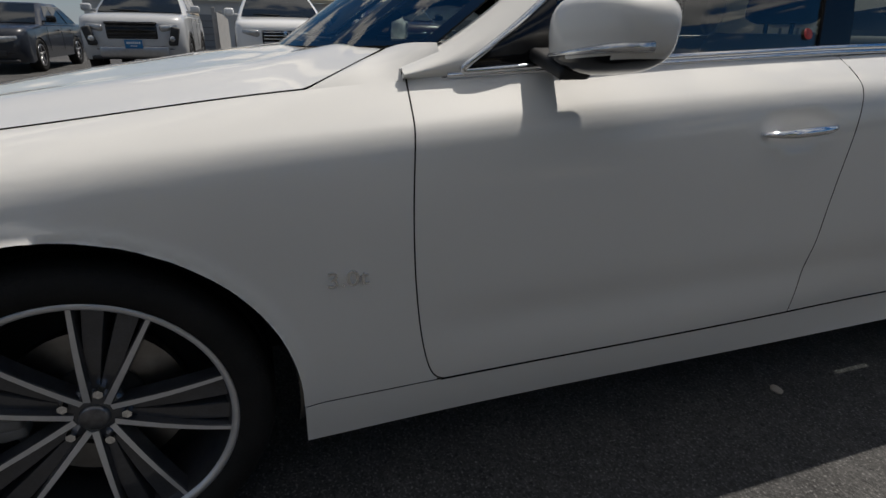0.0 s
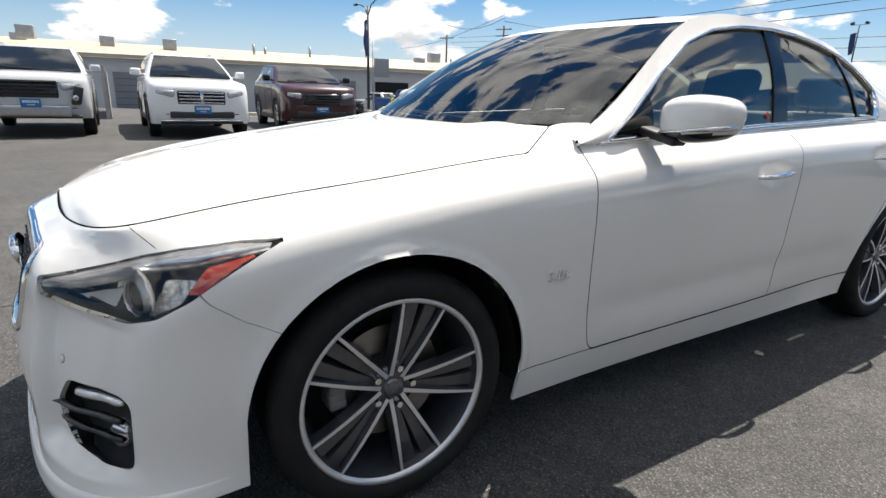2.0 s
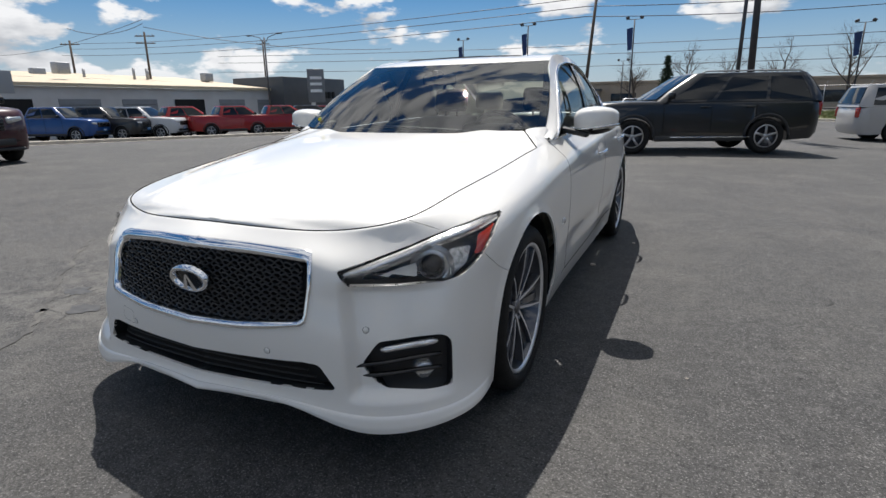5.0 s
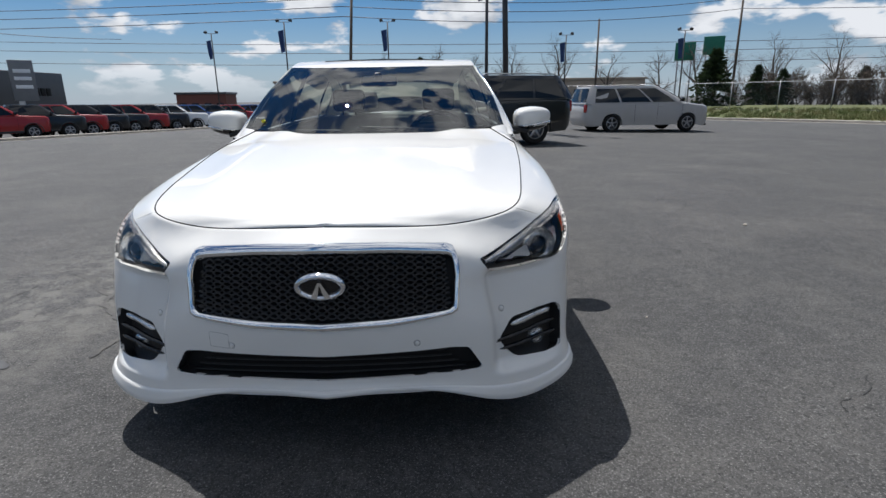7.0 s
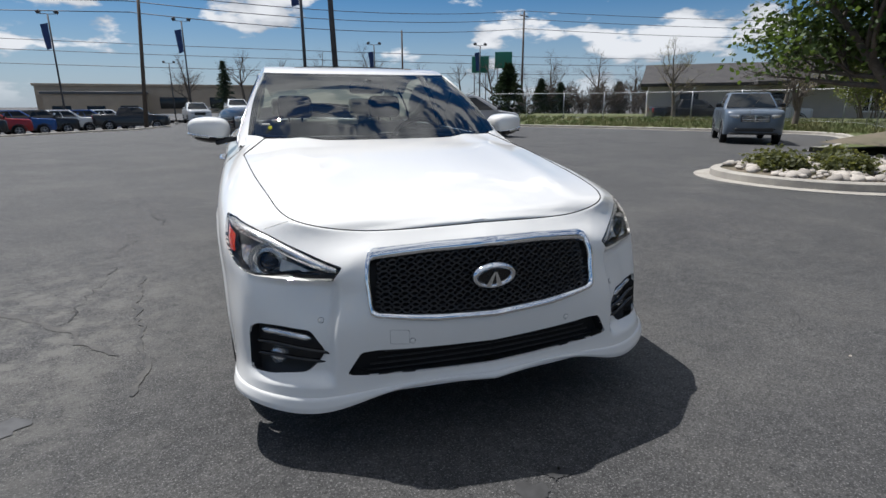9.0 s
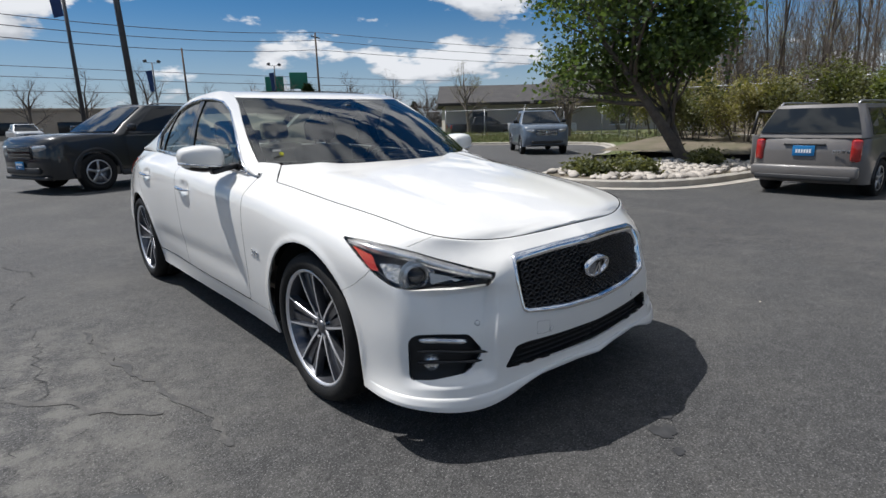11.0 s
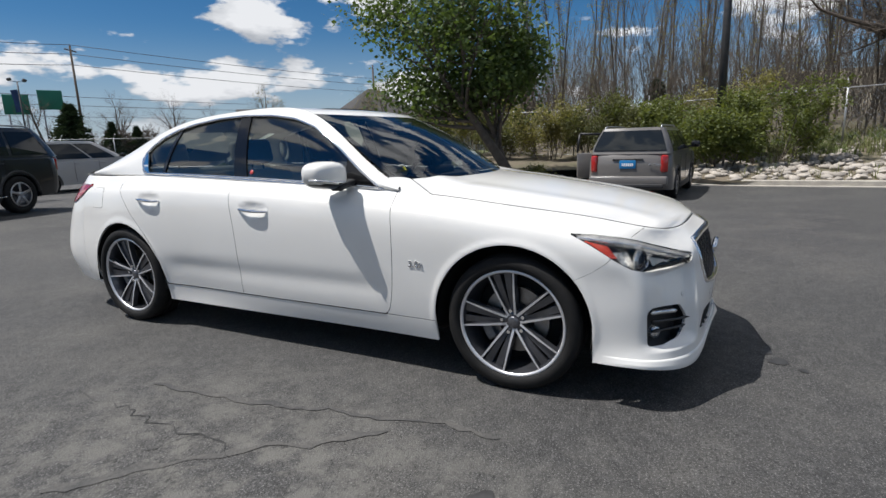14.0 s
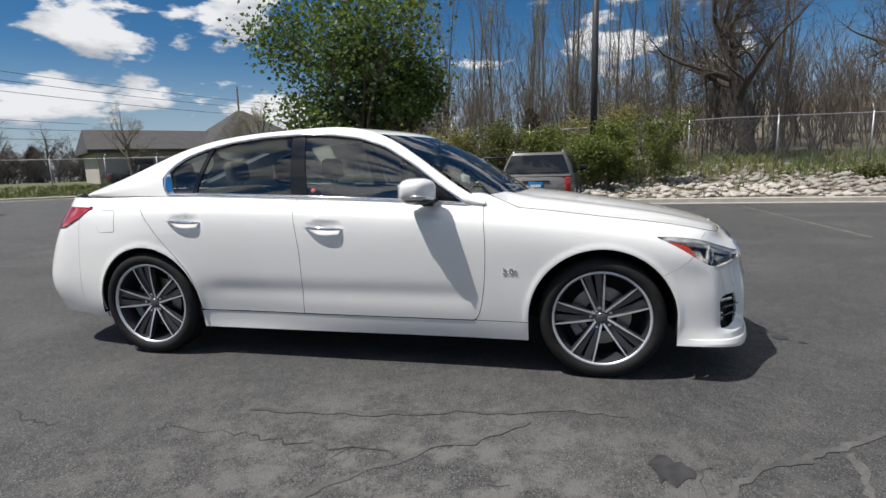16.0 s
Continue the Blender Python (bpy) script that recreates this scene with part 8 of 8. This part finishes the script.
# ---------------------------------------------------------------- buildings
M["metal_wall"] = material("white_metal_siding", (0.55, 0.55, 0.54), 0.6, second=(0.45, 0.44, 0.42), scale=0.6, amount=0.6, fine=0.05)
M["tan_roof"] = material("tan_metal_roof", (0.52, 0.44, 0.31), 0.55, 0.1, second=(0.44, 0.37, 0.27), scale=0.5, amount=0.6, fine=0.06)
M["dark_panel"] = material("charcoal_panel", (0.075, 0.08, 0.085), 0.5, second=(0.10, 0.10, 0.105), scale=1, amount=0.5, fine=0.05)
M["grey_door"] = material("grey_roller_door", (0.22, 0.235, 0.25), 0.5, second=(0.17, 0.18, 0.19), scale=1.5, amount=0.5, fine=0.06)
M["shingle"] = material("dark_shingle_roof", (0.045, 0.042, 0.042), 0.9, second=(0.07, 0.065, 0.06), scale=1.5, amount=0.7, fine=0.25, fine_scale=18, bump=0.5, bump_scale=20)
M["tan_wall"] = material("tan_stucco", (0.40, 0.33, 0.25), 0.85, second=(0.33, 0.27, 0.21), scale=0.7, amount=0.6, fine=0.08)
M["cream_wall"] = material("cream_siding", (0.46, 0.42, 0.36), 0.8, second=(0.38, 0.35, 0.31), scale=0.8, amount=0.6, fine=0.06)


def shop():
    """The long service building, its front on the line from a to b."""
    a, b = Vector((50.5, 12.0, -1.75)), Vector((46.5, -52.0, -1.75))
    d = (b - a)
    n = Vector((-d.y, d.x, 0)).normalized() * -1
    if n.x < 0:
        n = -n
    length = d.length
    d.normalize()
    ob = thing("service_building", "long white metal workshop with a tan roof and roller doors", "building")
    z0, zt = 0.3, 4.75
    turn = Matrix((d, n, Vector((0, 0, 1)))).transposed()
    bm = bmesh.new()
    box(bm, length, 18, zt - z0 + 0.6, a + d * length / 2 + n * 9 + Vector((0, 0, (z0 + zt) / 2 - 0.3)), 0, turn)
    part("wall", bm, M["metal_wall"], ob, smooth=False)
    bm = bmesh.new()
    c = a + n * -0.4
    q = [c, c + d * length, c + d * length + n * 18.8, c + n * 18.8]
    hts = (zt, zt, zt + 1.9, zt + 1.9)
    top = [bm.verts.new(p + Vector((0, 0, h + 0.28))) for p, h in zip(q, hts)]
    low = [bm.verts.new(p + Vector((0, 0, h))) for p, h in zip(q, hts)]
    bm.faces.new(top), bm.faces.new(low[::-1])
    for i in range(4):
        bm.faces.new((top[i], low[i], low[(i + 1) % 4], top[(i + 1) % 4]))
    bmesh.ops.recalc_face_normals(bm, faces=bm.faces)
    part("roof", bm, M["tan_roof"], ob, smooth=False)
    for k, u in enumerate((8, 13.5, 19, 24.5, 30, 35.5, 41, 46.5, 52, 57.5, 63)):
        c = a + d * u
        frame_ = bmesh.new()
        box(frame_, 3.5, 0.16, 3.5, c + Vector((0, 0, 1.95)), 0, turn)
        dr = part("roller_door", frame_, M["void"] if k % 3 == 2 else M["grey_door"], ob, smooth=False)
        for j in range(6):
            bm = bmesh.new()
            box(bm, 3.4, 0.05, 0.04, c - n * 0.09 + Vector((0, 0, 0.7 + 0.5 * j)), 0, turn)
            part("door_rib", bm, M["void"] if k % 3 == 2 else M["dark_panel"], dr, smooth=False)
    g = random.Random(3)
    for k in range(14):
        c = a + d * g.uniform(2, length - 2) + n * g.uniform(4, 15) + Vector((0, 0, zt + 1.2))
        bm = bmesh.new()
        if k % 2:
            rod(bm, c, c + Vector((0, 0, g.uniform(0.8, 1.5))), 0.14, 0.14, 8)
        else:
            box(bm, 1.2, 1.0, 1.0, c + Vector((0, 0, 0.6)), 0.05, turn)
        part("roof_vent", bm, M["galv"], ob)
    for k in range(9):
        c = a + d * (4 + 7.2 * k) + n * 8 + Vector((0, 0, zt + 1.06))
        bm = bmesh.new()
        box(bm, 2.6, 1.0, 0.10, c, 0.02, turn)
        part("skylight", bm, M["cream_wall"], ob)
    # a recess with posts at its near end
    for k in range(3):
        bm = bmesh.new()
        box(bm, 0.25, 0.25, 3.6, a + d * (1.0 - 2.6 * k) - n * 1.5 + Vector((0, 0, 1.9)), 0.02, turn)
        part("canopy_post", bm, M["metal_wall"], ob)
    ob2 = thing("showroom", "flat charcoal showroom with a glass front", "building")
    c = Vector((48.0, -57.0, -3.1))
    bm = bmesh.new()
    box(bm, 11, 8, 4.0, c + Vector((0, 0, 2.0)), 0.05, turn)
    part("wall", bm, M["metal_wall"], ob2)
    bm = bmesh.new()
    box(bm, 11.6, 8.6, 3.6, c + Vector((0, 0, 5.9)), 0.08, turn)
    part("fascia", bm, M["dark_panel"], ob2)
    for k in range(4):
        bm = bmesh.new()
        box(bm, 2.2, 0.2, 3.0, c + d * (-4 + 2.6 * k) - n * 4.02 + Vector((0, 0, 1.9)), 0.02, turn)
        part("window", bm, M["far_glass"], ob2)
    for k in range(6):
        bm = bmesh.new()
        box(bm, 0.55, 0.1, 0.8, c + d * (-0.8 + 0.8 * k) - n * 4.38 + Vector((0, 0, 5.6)), 0.02, turn)
        part("sign_bar", bm, M["void"], ob2)


shop()
ob = thing("pylon_sign", "tall grey pylon sign with plain panels", "sign")
ob.location, ob.rotation_euler = (41.3, -53.6, -2.5), (0, 0, radians(40))
bm = bmesh.new()
box(bm, 2.0, 0.5, 3.9, (0, 0, 6.0), 0.05)
part("panel", bm, material("pylon_panel", (0.16, 0.17, 0.18), 0.4, second=(0.22, 0.22, 0.23), scale=1, amount=0.5), ob)
for z in (6.9, 6.2, 5.4):
    bm = bmesh.new()
    box(bm, 1.4, 0.06, 0.34, (0, 0.28, z), 0.02)
    part("panel_bar", bm, M["plate_white"], ob)
bm = bmesh.new()
box(bm, 0.5, 0.4, 4.2, (0.45, 0, 2.1), 0.03)
part("leg", bm, M["metal_wall"], ob)


def low_block(name, label, x, y, sx, sy, h, turn, wall, roof, windows=0):
    ob = thing(name, label, "building")
    ob.matrix_world = pose(x, y, ground_z(x, y), 0, 0, turn)
    bm = bmesh.new()
    box(bm, sx, sy, h, (0, 0, h / 2), 0.05)
    part("wall", bm, wall, ob, smooth=False)
    bm = bmesh.new()
    box(bm, sx + 0.5, sy + 0.5, 0.4, (0, 0, h + 0.2), 0.05)
    part("roof", bm, roof, ob, smooth=False)
    for k in range(windows):
        bm = bmesh.new()
        box(bm, sx / windows * 0.55, 0.2, h * 0.42, (-sx / 2 + sx / windows * (k + 0.5), sy / 2, h * 0.40), 0.03)
        part("window", bm, M["far_glass"], ob)
    return ob


low_block("store", "long low tan store beyond the street", -4, -112, 70, 18, 4.4, 3, M["tan_wall"], M["tan_wall"], 9)
low_block("store", "low dark red restaurant beyond the street", 46, -108, 9, 9, 4.2, 8, material("red_brick_wall", (0.16, 0.06, 0.045), 0.8, fine=0.1), M["dark_panel"], 4)
low_block("store", "low brown store behind the lamps", 22, -104, 14, 10, 4.6, 0, M["tan_wall"], M["dark_panel"], 3)
for x, y, z in ((-31.5, -70, 6.6), (-34.6, -69, 7.2)):
    ob = thing("road_sign", "green highway sign board on posts", "sign")
    ob.location, ob.rotation_euler = (x, y, 0), (0, 0, radians(-25))
    bm = bmesh.new()
    box(bm, 2.4, 0.08, 2.2, (0, 0, z), 0.04)
    part("board", bm, material("highway_green", (0.01, 0.16, 0.10), 0.5, fine=0.08), ob)
    for e in (-0.8, 0.8):
        bm = bmesh.new()
        rod(bm, (e, -0.08, 0), (e, -0.08, z + 1), 0.09, seg=8)
        part("post", bm, M["galv"], ob)


def house(x, y, turn, sx, sy, h, rise, label, roof=None, wing=None):
    ob = thing("house", label, "house")
    ob.matrix_world = pose(x, y, ground_z(x, y), 0, 0, turn)
    bm = bmesh.new()
    box(bm, sx, sy, h, (0, 0, h / 2), 0)
    part("wall", bm, M["cream_wall"], ob, smooth=False)

    def hip(cx0, cy0, hx, hy, base, up, ridge):
        bm = bmesh.new()
        e = [bm.verts.new((cx0 + a * hx, cy0 + b * hy, base)) for a, b in ((-1, -1), (1, -1), (1, 1), (-1, 1))]
        f = [bm.verts.new((cx0 + a * hx, cy0 + b * hy, base - 0.22)) for a, b in ((-1, -1), (1, -1), (1, 1), (-1, 1))]
        r = [bm.verts.new((cx0 - ridge, cy0, base + up)), bm.verts.new((cx0 + ridge, cy0, base + up))]
        bm.faces.new((e[0], e[1], r[1], r[0])), bm.faces.new((e[1], e[2], r[1])), bm.faces.new((e[2], e[3], r[0], r[1])), bm.faces.new((e[3], e[0], r[0]))
        for i in range(4):
            bm.faces.new((e[i], f[i], f[(i + 1) % 4], e[(i + 1) % 4]))
        bm.faces.new(f)
        bmesh.ops.recalc_face_normals(bm, faces=bm.faces)
        return part("roof", bm, roof or M["shingle"], ob, smooth=False)
    hip(0, 0, sx / 2 + 0.6, sy / 2 + 0.6, h, rise, sx / 2 - sy / 2 + 0.5 if wing is None else sx / 2 + 0.3)
    if wing:
        wx, ws, wr_ = wing
        hip(wx, 1.0, ws, sy / 2 + 1.2, h + 0.02, wr_, 0.3)
    for k in range(4):
        wn = bmesh.new()
        box(wn, 1.3, 0.16, 1.3, (-sx / 2 + sx / 4 * (k + 0.5), sy / 2, h * 0.55), 0.02)
        w = part("window", wn, M["far_glass"], ob)
        bm = bmesh.new()
        box(bm, 1.5, 0.10, 0.10, (-sx / 2 + sx / 4 * (k + 0.5), sy / 2 + 0.06, h * 0.55 - 0.72), 0.01)
        part("sill", bm, M["plate_white"], w)
    return ob


house(-42.4, -29.8, -40, 24, 11, 3.1, 1.75, "cream house with a wide dark shingle roof", wing=(0.0, 4.8, 3.5))
house(-43.0, 21.0, -85, 16, 9, 2.9, 2.0, "low house behind the old trees", roof=material("brown_shingle", (0.16, 0.10, 0.07), 0.9, second=(0.11, 0.075, 0.055), scale=2, amount=0.7, fine=0.2, fine_scale=16))
park_copy(trucks["silver"], -35.5, -27.5, 150)
park_copy(trucks["black"], -31.8, -31.0, 150)
park_copy(trucks["white"], -44.0, -42.0, 165)
park_copy(trucks["white"], -33.5, 13.2, 95)

# pale board fence between the parked cars
screen_fence = thing("board_fence", "weathered pale board fence behind the parked cars", "fence")
M["pale_board"] = material("weathered_board", (0.42, 0.41, 0.39), 0.85, second=(0.30, 0.29, 0.28), scale=4, amount=0.7, fine=0.12, fine_scale=60, bump=0.3, bump_scale=40)
for k in range(20):
    bm = bmesh.new()
    x = 17.2 + 0.42 * k
    box(bm, 0.40, 0.03, 1.36, (x, 0.62, ground_z(x) + 0.70), 0.006)
    part("board", bm, M["pale_board"], screen_fence, smooth=False)
for z in (0.40, 1.1):
    bm = bmesh.new()
    box(bm, 8.2, 0.06, 0.09, (21.2, 0.665, ground_z(21) + z), 0.01)
    part("rail", bm, M["pale_board"], screen_fence, smooth=False)
for k in range(3):
    bm = bmesh.new()
    x = 17.05 + 4.1 * k
    box(bm, 0.10, 0.10, 1.55, (x, 0.70, ground_z(x) + 0.74), 0.008)
    part("post", bm, M["pale_board"], screen_fence, smooth=False)
